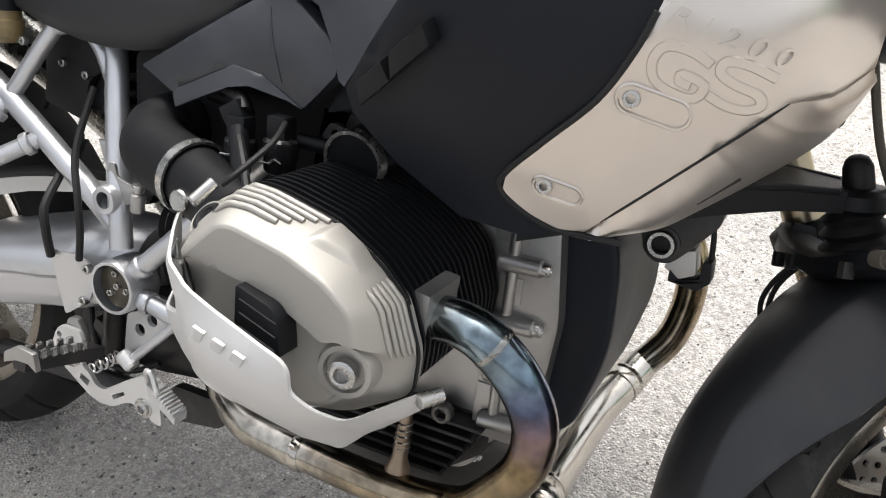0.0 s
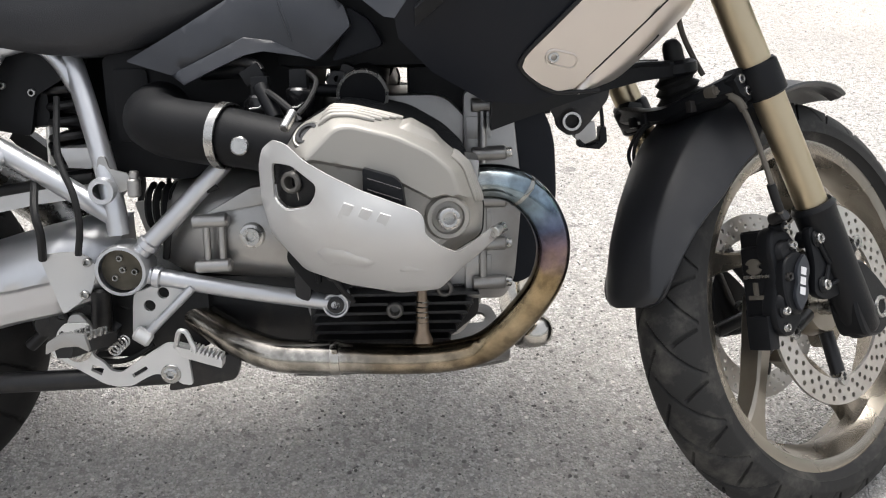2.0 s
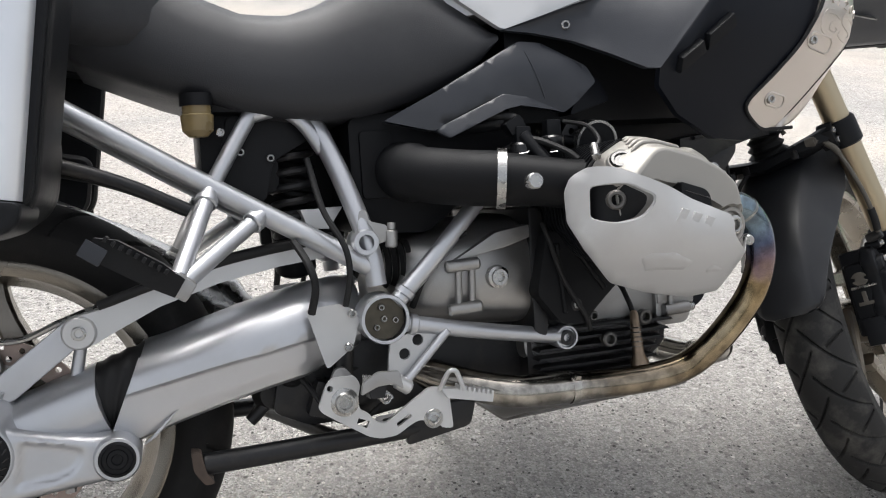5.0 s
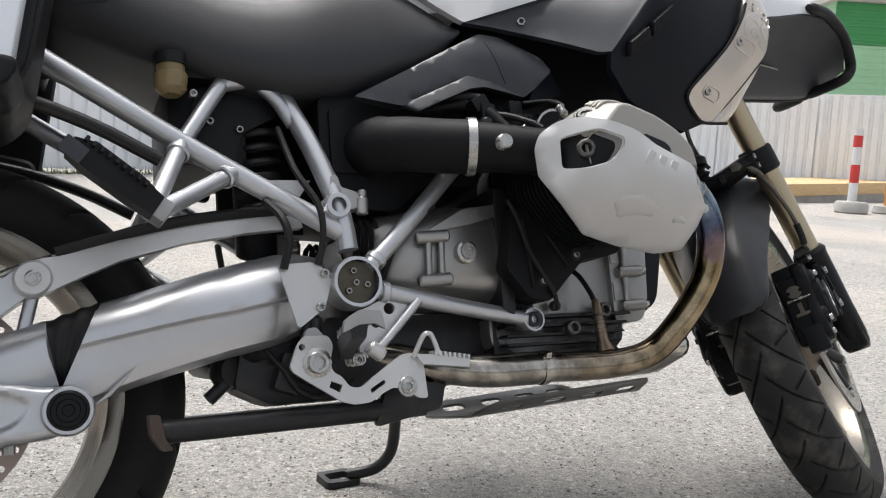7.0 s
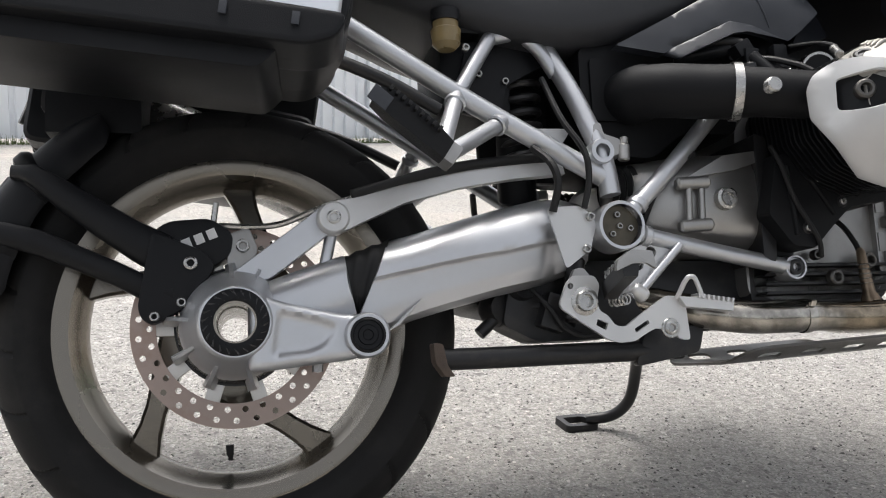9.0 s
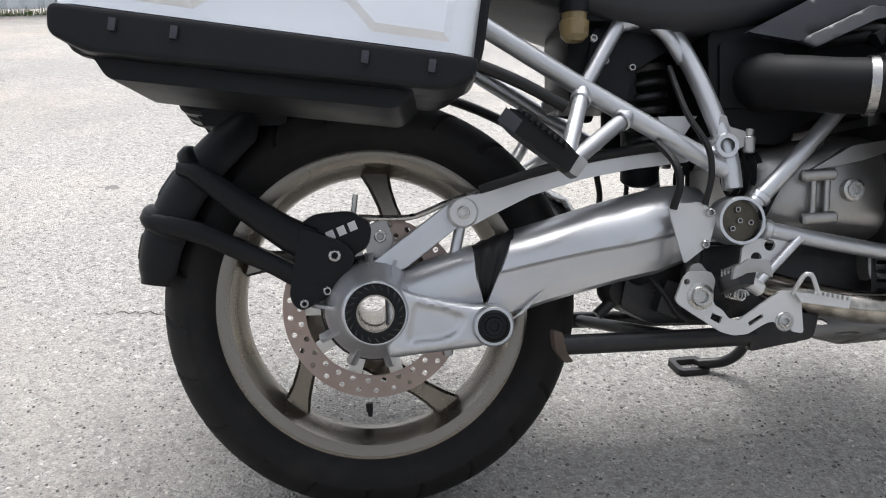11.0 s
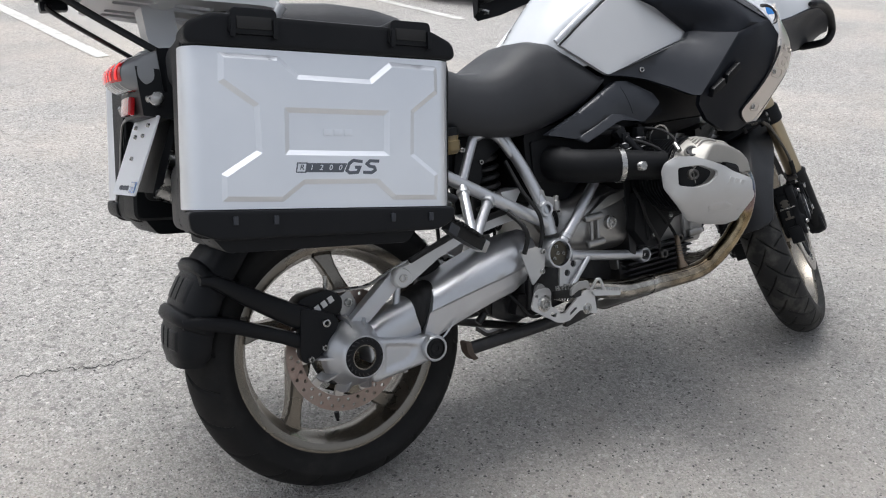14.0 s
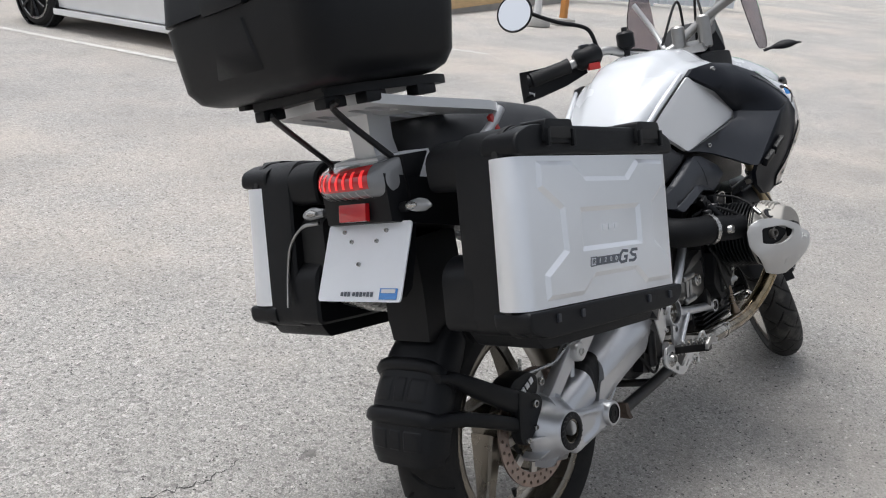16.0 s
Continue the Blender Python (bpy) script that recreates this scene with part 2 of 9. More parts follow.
def asphalt_material():
    """Weathered grey asphalt: pale dusty patches, coarse aggregate, cracks, dark stains and shade painted on the -Y
    side.
    """
    m = bpy.data.materials.new("weathered_asphalt")
    m.use_nodes = True
    n, l = m.node_tree.nodes, m.node_tree.links
    b = n["Principled BSDF"]
    co = n.new("ShaderNodeTexCoord")

    def noise_of(scale, detail=6, rough=0.6):
        t = n.new("ShaderNodeTexNoise")
        t.inputs["Scale"].default_value, t.inputs["Detail"].default_value, t.inputs["Roughness"].default_value = scale, detail, rough
        l.new(co.outputs["Object"], t.inputs["Vector"])
        return t.outputs["Fac"]

    def ramp_of(value, lo, hi, a, c):
        r = n.new("ShaderNodeMapRange")
        r.inputs["From Min"].default_value, r.inputs["From Max"].default_value = lo, hi
        r.inputs["To Min"].default_value, r.inputs["To Max"].default_value = a, c
        l.new(value, r.inputs["Value"])
        return r.outputs["Result"]

    def mix(fac, a, c, kind="MIX"):
        x = n.new("ShaderNodeMix")
        x.data_type, x.blend_type = "RGBA", kind
        for s, v in ((x.inputs["Factor"], fac), (x.inputs[6], a), (x.inputs[7], c)):
            if isinstance(v, tuple):
                s.default_value = (*v, 1)
            elif isinstance(v, float):
                s.default_value = v
            else:
                l.new(v, s)
        return x.outputs[2]

    def grit(scale):
        v = n.new("ShaderNodeTexVoronoi")
        v.inputs["Scale"].default_value = scale
        l.new(co.outputs["Object"], v.inputs["Vector"])
        c = n.new("ShaderNodeSeparateColor")
        l.new(v.outputs["Color"], c.inputs["Color"])
        return v.outputs["Distance"], c.outputs["Red"], c.outputs["Green"]

    def shades(value, stops):
        r = n.new("ShaderNodeValToRGB")
        r.color_ramp.elements[0].position, r.color_ramp.elements[1].position = stops[0][0], stops[-1][0]
        r.color_ramp.elements[0].color, r.color_ramp.elements[1].color = (*stops[0][1], 1), (*stops[-1][1], 1)
        for p, c in stops[1:-1]:
            r.color_ramp.elements.new(p).color = (*c, 1)
        l.new(value, r.inputs["Fac"])
        return r.outputs["Color"]

    tones = [(0.0, (0.15, 0.143, 0.135)), (0.3, (0.35, 0.335, 0.315)), (0.65, (0.53, 0.51, 0.48)), (0.88, (0.66, 0.64, 0.61)), (1.0, (0.84, 0.82, 0.79))]
    fine_d, fine_r, fine_g = grit(210)
    mid_d, mid_r, mid_g = grit(95)
    base = mix(ramp_of(noise_of(0.6, 8), 0.35, 0.7, 0.0, 1.0), (0.49, 0.468, 0.438), (0.62, 0.588, 0.545))
    base = mix(0.5, base, shades(fine_r, tones))
    base = mix(ramp_of(mid_g, 0.6, 0.64, 0.0, 0.75), base, shades(mid_r, tones))
    base = mix(ramp_of(fine_d, 0.45, 0.75, 0.0, 0.5), base, (0.13, 0.124, 0.115))
    base = mix(ramp_of(noise_of(2.3, 9, 0.7), 0.55, 0.72, 0.0, 0.35), base, (0.24, 0.232, 0.218))
    base = mix(ramp_of(noise_of(0.32, 6, 0.65), 0.45, 0.62, 0.0, 0.4), base, (0.66, 0.575, 0.48))
    base = mix(ramp_of(noise_of(0.75, 5, 0.55), 0.47, 0.6, 0.0, 0.3), base, (0.27, 0.262, 0.25))
    base = mix(ramp_of(noise_of(9, 8, 0.7), 0.62, 0.72, 0.0, 0.6), base, (0.09, 0.086, 0.08))
    # shade on the -Y side of the ground is painted into the colour here
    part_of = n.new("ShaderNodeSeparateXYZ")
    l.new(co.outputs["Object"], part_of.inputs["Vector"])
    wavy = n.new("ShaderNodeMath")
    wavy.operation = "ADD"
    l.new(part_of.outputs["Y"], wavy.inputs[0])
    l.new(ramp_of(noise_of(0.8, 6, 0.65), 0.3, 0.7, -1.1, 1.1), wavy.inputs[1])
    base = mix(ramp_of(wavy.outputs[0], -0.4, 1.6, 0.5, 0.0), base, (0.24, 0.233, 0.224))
    pit_d, pit_r, pit_g = grit(48)
    pits = n.new("ShaderNodeMath")
    pits.operation = "MULTIPLY"
    l.new(ramp_of(pit_d, 0.16, 0.26, 1.0, 0.0), pits.inputs[0])
    l.new(ramp_of(pit_g, 0.8, 0.84, 0.0, 0.8), pits.inputs[1])
    base = mix(pits.outputs[0], base, shades(pit_r, [(0.0, (0.05, 0.048, 0.045)), (0.62, (0.12, 0.115, 0.108)), (0.68, (0.62, 0.59, 0.55)), (1.0, (0.74, 0.71, 0.67))]))
    base = mix(ramp_of(noise_of(120, 3, 0.5), 0.6, 0.68, 0.0, 0.6), base, (0.1, 0.096, 0.09))
    l.new(base, b.inputs["Base Color"])
    b.inputs["Roughness"].default_value = 0.88
    b.inputs["Specular IOR Level"].default_value = 0.3
    hs = n.new("ShaderNodeMath")
    hs.operation = "ADD"
    l.new(ramp_of(fine_d, 0.1, 0.7, 1.0, 0.0), hs.inputs[0])
    l.new(noise_of(60, 8), hs.inputs[1])
    bump = n.new("ShaderNodeBump")
    bump.inputs["Strength"].default_value = 0.9
    bump.inputs["Distance"].default_value = 0.004
    l.new(hs.outputs[0], bump.inputs["Height"])
    l.new(bump.outputs["Normal"], b.inputs["Normal"])
    return m


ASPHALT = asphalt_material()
LINE_PAINT = material("worn_road_line_paint", (0.55, 0.54, 0.51), 0.8, vary=0.15, scale=20, grain=0.6, dirt=(0.28, 0.27, 0.25), dirt_amount=0.75, dirt_scale=6)
FENCE = material("off_white_corrugated_steel", (0.8, 0.83, 0.86), 0.45, vary=0.03, dirt=(0.6, 0.6, 0.58), dirt_amount=0.1, dirt_scale=3)
DARK_GREEN = material("green_cladding", (0.05, 0.27, 0.085), 0.5, vary=0.06, scale=1)
PALE_GREEN = material("pale_green_cladding", (0.33, 0.58, 0.36), 0.5, vary=0.06, scale=1)
PLANK = material("fresh_sawn_timber", (0.6, 0.42, 0.22), 0.7, vary=0.12, scale=5, stretch=(1, 8, 8), grain=0.3)
ORANGE_WOOD = material("orange_timber_post", (0.55, 0.24, 0.06), 0.6, vary=0.1)
CONCRETE = material("pale_concrete", (0.42, 0.41, 0.39), 0.85, vary=0.12, grain=0.6, grain_scale=120)
SIGN_RED = material("signal_red_paint", (0.55, 0.04, 0.035), 0.5)
SIGN_WHITE = material("signal_white_paint", (0.68, 0.68, 0.68), 0.5)
CAR_WHITE = material("white_car_paint", (0.78, 0.78, 0.78), 0.2, vary=0.02, coat=1)
GRASS = material("dusty_grass", (0.08, 0.11, 0.035), 0.8, vary=0.3, scale=20)


def glass_material(name, colour, rough=0.02):
    m = bpy.data.materials.new(name)
    m.use_nodes = True
    b = m.node_tree.nodes["Principled BSDF"]
    b.inputs["Base Color"].default_value = (*colour, 1)
    b.inputs["Roughness"].default_value = rough
    b.inputs["Transmission Weight"].default_value = 1.0
    b.inputs["IOR"].default_value = 1.2
    return m


SMOKE_GLASS = glass_material("smoked_windscreen", (0.32, 0.28, 0.3))
CAR_GLASS = material("dark_car_glass", (0.01, 0.012, 0.014), 0.05, vary=0.0, coat=1)

# ---- modelling helpers ----
from mathutils.geometry import delaunay_2d_cdt

BIKE = pose(0, 0, -0.006, -18, 0, 0)
ID = Matrix.Identity(4)


def mesh_of(name, bm, mat, smooth=40.0):
    me = bpy.data.meshes.new(name)
    bmesh.ops.recalc_face_normals(bm, faces=bm.faces[:])
    lim = radians(smooth)
    for f in bm.faces:
        f.smooth = smooth > 0
    for e in bm.edges:
        if len(e.link_faces) != 2 or e.calc_face_angle(0) > lim:
            e.smooth = False
    bm.to_mesh(me)
    bm.free()
    me.materials.append(mat)
    return me


def part(name, bm, mat, parent, label="", smooth=40.0):
    ob = new(name, mesh_of(name, bm, mat, smooth))
    ob.parent = parent
    if label:
        tagged(ob, label)
    return ob


def thing(name, m, label, category, group="", kind=""):
    ob = new(name)
    ob.empty_display_size = 0.1
    ob.matrix_basis = m
    return tagged(ob, label, category, group, kind)


def structure(name, bm, mat, label, category, smooth=40.0, kind="structure"):
    return tagged(new(name, mesh_of(name, bm, mat, smooth)), label, category, "", kind)


def moved(bm, m):
    bmesh.ops.transform(bm, matrix=m, verts=bm.verts[:])
    return bm


def join(*bms):
    out = bmesh.new()
    for b in bms:
        me = bpy.data.meshes.new("tmp")
        b.to_mesh(me)
        b.free()
        out.from_mesh(me)
        bpy.data.meshes.remove(me)
    return out


def soften(bm, width, segments=2, angle=30):
    es = [e for e in bm.edges if len(e.link_faces) == 2 and e.calc_face_angle(0) > radians(angle)]
    if es and width > 0:
        bmesh.ops.bevel(bm, geom=es, offset=width, segments=segments, profile=0.7, affect="EDGES", clamp_overlap=True)
    return bm


def box(centre, size, bevel=0.0, m=None, segments=2):
    bm = bmesh.new()
    bmesh.ops.create_cube(bm, size=1)
    bmesh.ops.scale(bm, vec=size, verts=bm.verts[:])
    soften(bm, bevel, segments)
    if m is not None:
        moved(bm, m)
    bmesh.ops.translate(bm, vec=centre, verts=bm.verts[:])
    return bm


def glide(points, steps=6, closed=False):
    """Points along a smooth line through the given ones."""
    p = [Vector(q) for q in points]
    out = []
    n = len(p)
    for i in range(n if closed else n - 1):
        a, b, c, d = (p[(i - 1) % n] if closed or i else p[0] * 2 - p[1], p[i], p[(i + 1) % n],
                      p[(i + 2) % n] if closed or i + 2 < n else p[-1] * 2 - p[-2])
        for k in range(steps):
            t = k / steps
            out.append(0.5 * (2 * b + (c - a) * t + (2 * a - 5 * b + 4 * c - d) * t * t + (3 * b - a - 3 * c + d) * t ** 3))
    if not closed:
        out.append(p[-1])
    return out


def tube(points, radius, seg=12, flat=1.0, caps=True, along=False, closed=False):
    """A round bar along the points; radius may be one number or one for each point."""
    pts = [Vector(q) for q in points]
    n = len(pts)
    rad = radius if isinstance(radius, (list, tuple)) else [radius] * n
    bm = bmesh.new()
    lay = bm.verts.layers.float.new("along") if along else None
    rings = []
    way = (pts[1] - pts[0]).normalized()
    side = way.orthogonal().normalized()
    for i, q in enumerate(pts):
        if closed:
            d = (pts[(i + 1) % n] - pts[i - 1]).normalized()
        else:
            d = (pts[min(i + 1, n - 1)] - pts[max(i - 1, 0)]).normalized()
        side = (side - d * side.dot(d)).normalized()
        up = d.cross(side)
        ring = []
        for k in range(seg):
            a = 2 * math.pi * k / seg
            v = bm.verts.new(q + rad[i] * (math.cos(a) * side + flat * math.sin(a) * up))
            if along:
                v[lay] = i / (n - 1)
            ring.append(v)
        rings.append(ring)
    for i in range(n if closed else n - 1):
        r0, r1 = rings[i], rings[(i + 1) % n]
        for k in range(seg):
            bm.faces.new((r0[k], r0[(k + 1) % seg], r1[(k + 1) % seg], r1[k]))
    if caps and not closed:
        bm.faces.new(rings[0][::-1])
        bm.faces.new(rings[-1])
    return bm


def rod(a, b, r, seg=14, bevel=0.0, r2=None):
    a, b = Vector(a), Vector(b)
    d = (b - a).normalized()
    if bevel:
        pts = [a, a + d * bevel, b - d * bevel, b]
        rr = [r - bevel, r, r2 or r, (r2 or r) - bevel]
        return tube(pts, rr, seg)
    return tube([a, b], [r, r2 or r], seg)


def lathe(profile, centre, axis, seg=48, closed=False):
    """Turn (radius, offset along the axis) pairs about the axis through the centre."""
    ax = Vector(axis).normalized()
    s = ax.orthogonal().normalized()
    if abs(ax.y) > 0.99:
        s = Vector((1, 0, 0))
    u = ax.cross(s)
    c = Vector(centre)
    bm = bmesh.new()
    rings = []
    for r, h in profile:
        if r < 1e-6:
            rings.append([bm.verts.new(c + ax * h)])
        else:
            rings.append([bm.verts.new(c + ax * h + r * (math.cos(2 * math.pi * k / seg) * s + math.sin(2 * math.pi * k / seg) * u)) for k in range(seg)])
    n = len(rings)
    for i in range(n if closed else n - 1):
        a, b = rings[i], rings[(i + 1) % n]
        for k in range(seg):
            j = (k + 1) % seg
            if len(a) == 1 and len(b) == 1:
                continue
            if len(a) == 1:
                bm.faces.new((a[0], b[k], b[j]))
            elif len(b) == 1:
                bm.faces.new((a[k], a[j], b[0]))
            else:
                bm.faces.new((a[k], a[j], b[j], b[k]))
    return bm


def loft(sections, caps=True, closed=True):
    """Skin through sections of as many points each."""
    bm = bmesh.new()
    rings = [[bm.verts.new(Vector(p)) for p in s] for s in sections]
    k = len(rings[0])
    for a, b in zip(rings, rings[1:]):
        for i in range(k if closed else k - 1):
            j = (i + 1) % k
            bm.faces.new((a[i], a[j], b[j], b[i]))
    if caps and closed:
        bm.faces.new(rings[0][::-1])
        bm.faces.new(rings[-1])
    return bm


def circle2(x, y, r, n=12):
    return [(x + r * math.cos(2 * math.pi * i / n), y + r * math.sin(2 * math.pi * i / n)) for i in range(n)]


def rounded(points, r, n=4):
    """A closed outline with its corners rounded; r may be a list."""
    out = []
    k = len(points)
    for i in range(k):
        p, a, b = Vector(points[i]), Vector(points[i - 1]), Vector(points[(i + 1) % k])
        ri = r[i] if isinstance(r, (list, tuple)) else r
        da, db = (a - p), (b - p)
        t = min(ri, da.length * 0.45, db.length * 0.45)
        if t < 1e-5:
            out.append(tuple(p))
            continue
        s, e = p + da.normalized() * t, p + db.normalized() * t
        for j in range(n + 1):
            u = j / n
            out.append(tuple(s * (1 - u) ** 2 + p * 2 * u * (1 - u) + e * u * u))
    return out


def inside(q, poly):
    x, y = q
    hit = False
    j = len(poly) - 1
    for i in range(len(poly)):
        xi, yi = poly[i]
        xj, yj = poly[j]
        if (yi > y) != (yj > y) and x < (xj - xi) * (y - yi) / (yj - yi) + xi:
            hit = not hit
        j = i
    return hit


def sheet(outline, holes=(), step=0.0, depth=None, thick=0.003, rim=0.0, extra=()):
    """A plate with holes in the XZ plane, facing -Y, lifted to y = depth(x, z) and made thick towards +Y. step: the spacing of inner points.
    rim: how far its edge turns inwards (+Y)."""
    pts = [Vector(p) for p in outline]
    edges = [(i, (i + 1) % len(pts)) for i in range(len(pts))]
    for h in holes:
        o = len(pts)
        pts += [Vector(p) for p in h]
        edges += [(o + i, o + (i + 1) % len(h)) for i in range(len(h))]
    pts += [Vector(p) for p in extra]
    if step:
        xs, zs = [p[0] for p in outline], [p[1] for p in outline]
        nx, nz = int((max(xs) - min(xs)) / step) + 1, int((max(zs) - min(zs)) / step) + 1
        edge_pts = list(outline) + [p for h in holes for p in h]
        ea = np.array(edge_pts)
        for i in range(nx + 1):
            for k in range(nz + 1):
                q = (min(xs) + (i + 0.5 * (k % 2)) * step, min(zs) + k * step)
                if inside(q, outline) and not any(inside(q, h) for h in holes) and np.hypot(ea[:, 0] - q[0], ea[:, 1] - q[1]).min() > 0.4 * step:
                    pts.append(Vector(q))
    vs, _, fs, _, _, _ = delaunay_2d_cdt(pts, edges, [], 0, 1e-6)
    keep = []
    for f in fs:
        c = sum((vs[i] for i in f), Vector((0, 0))) / len(f)
        if inside(c, outline) and not any(inside(c, h) for h in holes):
            keep.append(f)
    fn = depth or (lambda x, z: 0.0)
    bm = bmesh.new()
    front = [bm.verts.new((v.x, fn(v.x, v.y), v.y)) for v in vs]
    back = [bm.verts.new((v.x, fn(v.x, v.y) + thick, v.y)) for v in vs]
    count = {}
    for f in keep:
        try:
            bm.faces.new([front[i] for i in f])
            bm.faces.new([back[i] for i in reversed(f)])
        except ValueError:
            continue
        for a, b in zip(f, list(f[1:]) + [f[0]]):
            count[(a, b)] = 1
    for a, b in list(count):
        if (b, a) not in count:
            bm.faces.new((front[b], front[a], back[a], back[b]))
    bmesh.ops.delete(bm, geom=[v for v in bm.verts if not v.link_faces], context="VERTS")
    bmesh.ops.recalc_face_normals(bm, faces=bm.faces[:])
    return bm


def slab(outline, y0, y1, bevel=0.003, segments=2, holes=()):
    """A solid with the outline in XZ between y0 and y1."""
    if holes:
        bm = sheet(outline, holes, thick=abs(y1 - y0))
        bmesh.ops.translate(bm, vec=(0, min(y0, y1), 0), verts=bm.verts[:])
        bmesh.ops.dissolve_limit(bm, angle_limit=0.01, verts=bm.verts[:], edges=bm.edges[:])
        return bm
    bm = bmesh.new()
    a = [bm.verts.new((x, y0, z)) for x, z in outline]
    b = [bm.verts.new((x, y1, z)) for x, z in outline]
    bm.faces.new(a)
    bm.faces.new(b[::-1])
    for i in range(len(a)):
        j = (i + 1) % len(a)
        bm.faces.new((a[j], a[i], b[i], b[j]))
    bmesh.ops.recalc_face_normals(bm, faces=bm.faces[:])
    if bevel:
        es = [e for e in bm.edges if all(abs(f.normal.y) > 0.9 for f in e.link_faces) is False and any(abs(f.normal.y) > 0.9 for f in e.link_faces)]
        bmesh.ops.bevel(bm, geom=es, offset=bevel, segments=segments, profile=0.7, affect="EDGES", clamp_overlap=True)
    return bm


def mirror_y(bm):
    bmesh.ops.scale(bm, vec=(1, -1, 1), verts=bm.verts[:])
    bmesh.ops.reverse_faces(bm, faces=bm.faces[:])
    return bm


def bolt(p, axis, r, h=0.006, socket=True, seg=14):
    """A round-headed socket screw; its head stands out along the axis."""
    prof = [(0.0, -0.004), (r, -0.004), (r, h * 0.75), (r * 0.82, h)]
    if socket:
        prof += [(r * 0.6, h), (r * 0.54, h * 0.9), (r * 0.5, -0.003), (0.0, -0.003)]
    else:
        prof += [(0.0, h * 1.1)]
    return lathe(prof, p, axis, seg)


def lettering(text, size, depth=0.0008, spacing=1.0, shear=0.0):
    cu = bpy.data.curves.new("lettering", "FONT")
    cu.body, cu.size, cu.extrude, cu.align_x, cu.align_y = text, size, depth, "CENTER", "CENTER"
    cu.space_character, cu.shear = spacing, shear
    ob = bpy.data.objects.new("lettering", cu)
    me = bpy.data.meshes.new_from_object(ob)
    bm = bmesh.new()
    bm.from_mesh(me)
    bpy.data.objects.remove(ob)
    bpy.data.curves.remove(cu)
    bpy.data.meshes.remove(me)
    return moved(bm, pose(0, 0, 0, 90, 0, 0))


def inset(line, d):
    """The closed outline moved inwards by d."""
    p = [Vector(q) for q in line]
    turn = sum(p[i - 1].x * p[i].y - p[i].x * p[i - 1].y for i in range(len(p)))
    out = []
    for i, q in enumerate(p):
        d0, d1 = (q - p[i - 1]).normalized(), (p[(i + 1) % len(p)] - q).normalized()
        t = (d0 + d1).normalized()
        nrm = Vector((-t.y, t.x)) * (1 if turn > 0 else -1) / max(0.5, t.dot(d0))
        out.append(tuple(q + nrm * d))
    return out


def edge_gap(q, poly):
    """How far the place lies inside the closed outline (negative outside)."""
    p = np.asarray(poly, float)
    d = np.roll(p, -1, 0) - p
    w = np.asarray(q, float) - p
    f = np.clip((w * d).sum(1) / np.maximum((d * d).sum(1), 1e-12), 0, 1)
    gap = float(np.hypot(*(w - d * f[:, None]).T).min())
    return gap if inside(q, poly) else -gap


def ease(v):
    v = max(0.0, min(1.0, v))
    return v * v * (3 - 2 * v)


def interp(table, x):
    xs = [r[0] for r in table]
    return [float(np.interp(x, xs, [r[i] for r in table])) for i in range(1, len(table[0]))]

# ---- the yard ----
def ground_mesh():
    bm = bmesh.new()
    ticks = [-400, -150, -60, -25, -10] + [-6 + 0.5 * i for i in range(41)] + [18, 30, 60, 150, 400]
    grid = [[bm.verts.new((x, y, -0.0005 if abs(x) < 20 else 0.0)) for x in ticks] for y in ticks]
    for i in range(len(ticks) - 1):
        for k in range(len(ticks) - 1):
            bm.faces.new((grid[i][k], grid[i][k + 1], grid[i + 1][k + 1], grid[i + 1][k]))
    return bm


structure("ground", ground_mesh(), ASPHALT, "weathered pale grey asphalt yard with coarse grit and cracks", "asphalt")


def grit_material():
    """Loose and half-sunk stones, each of its own shade."""
    m = material("asphalt_grit", (0.5, 0.48, 0.45), 0.85, vary=0.15, scale=90, spec=0.3)
    n, l = m.node_tree.nodes, m.node_tree.links
    geo, ramp = n.new("ShaderNodeNewGeometry"), n.new("ShaderNodeValToRGB")
    for i, (p, c) in enumerate(((0.0, (0.07, 0.067, 0.063)), (0.4, (0.15, 0.145, 0.138)), (0.5, (0.34, 0.325, 0.305)), (0.85, (0.5, 0.475, 0.44)), (1.0, (0.68, 0.65, 0.61)))):
        e = ramp.color_ramp.elements[i] if i < 2 else ramp.color_ramp.elements.new(p)
        e.position, e.color = p, (*c, 1)
    l.new(geo.outputs["Random Per Island"], ramp.inputs["Fac"])
    for k in [k for k in l if k.to_socket.name == "Base Color"]:
        l.remove(k)
    l.new(ramp.outputs["Color"], n["Principled BSDF"].inputs["Base Color"])
    return m


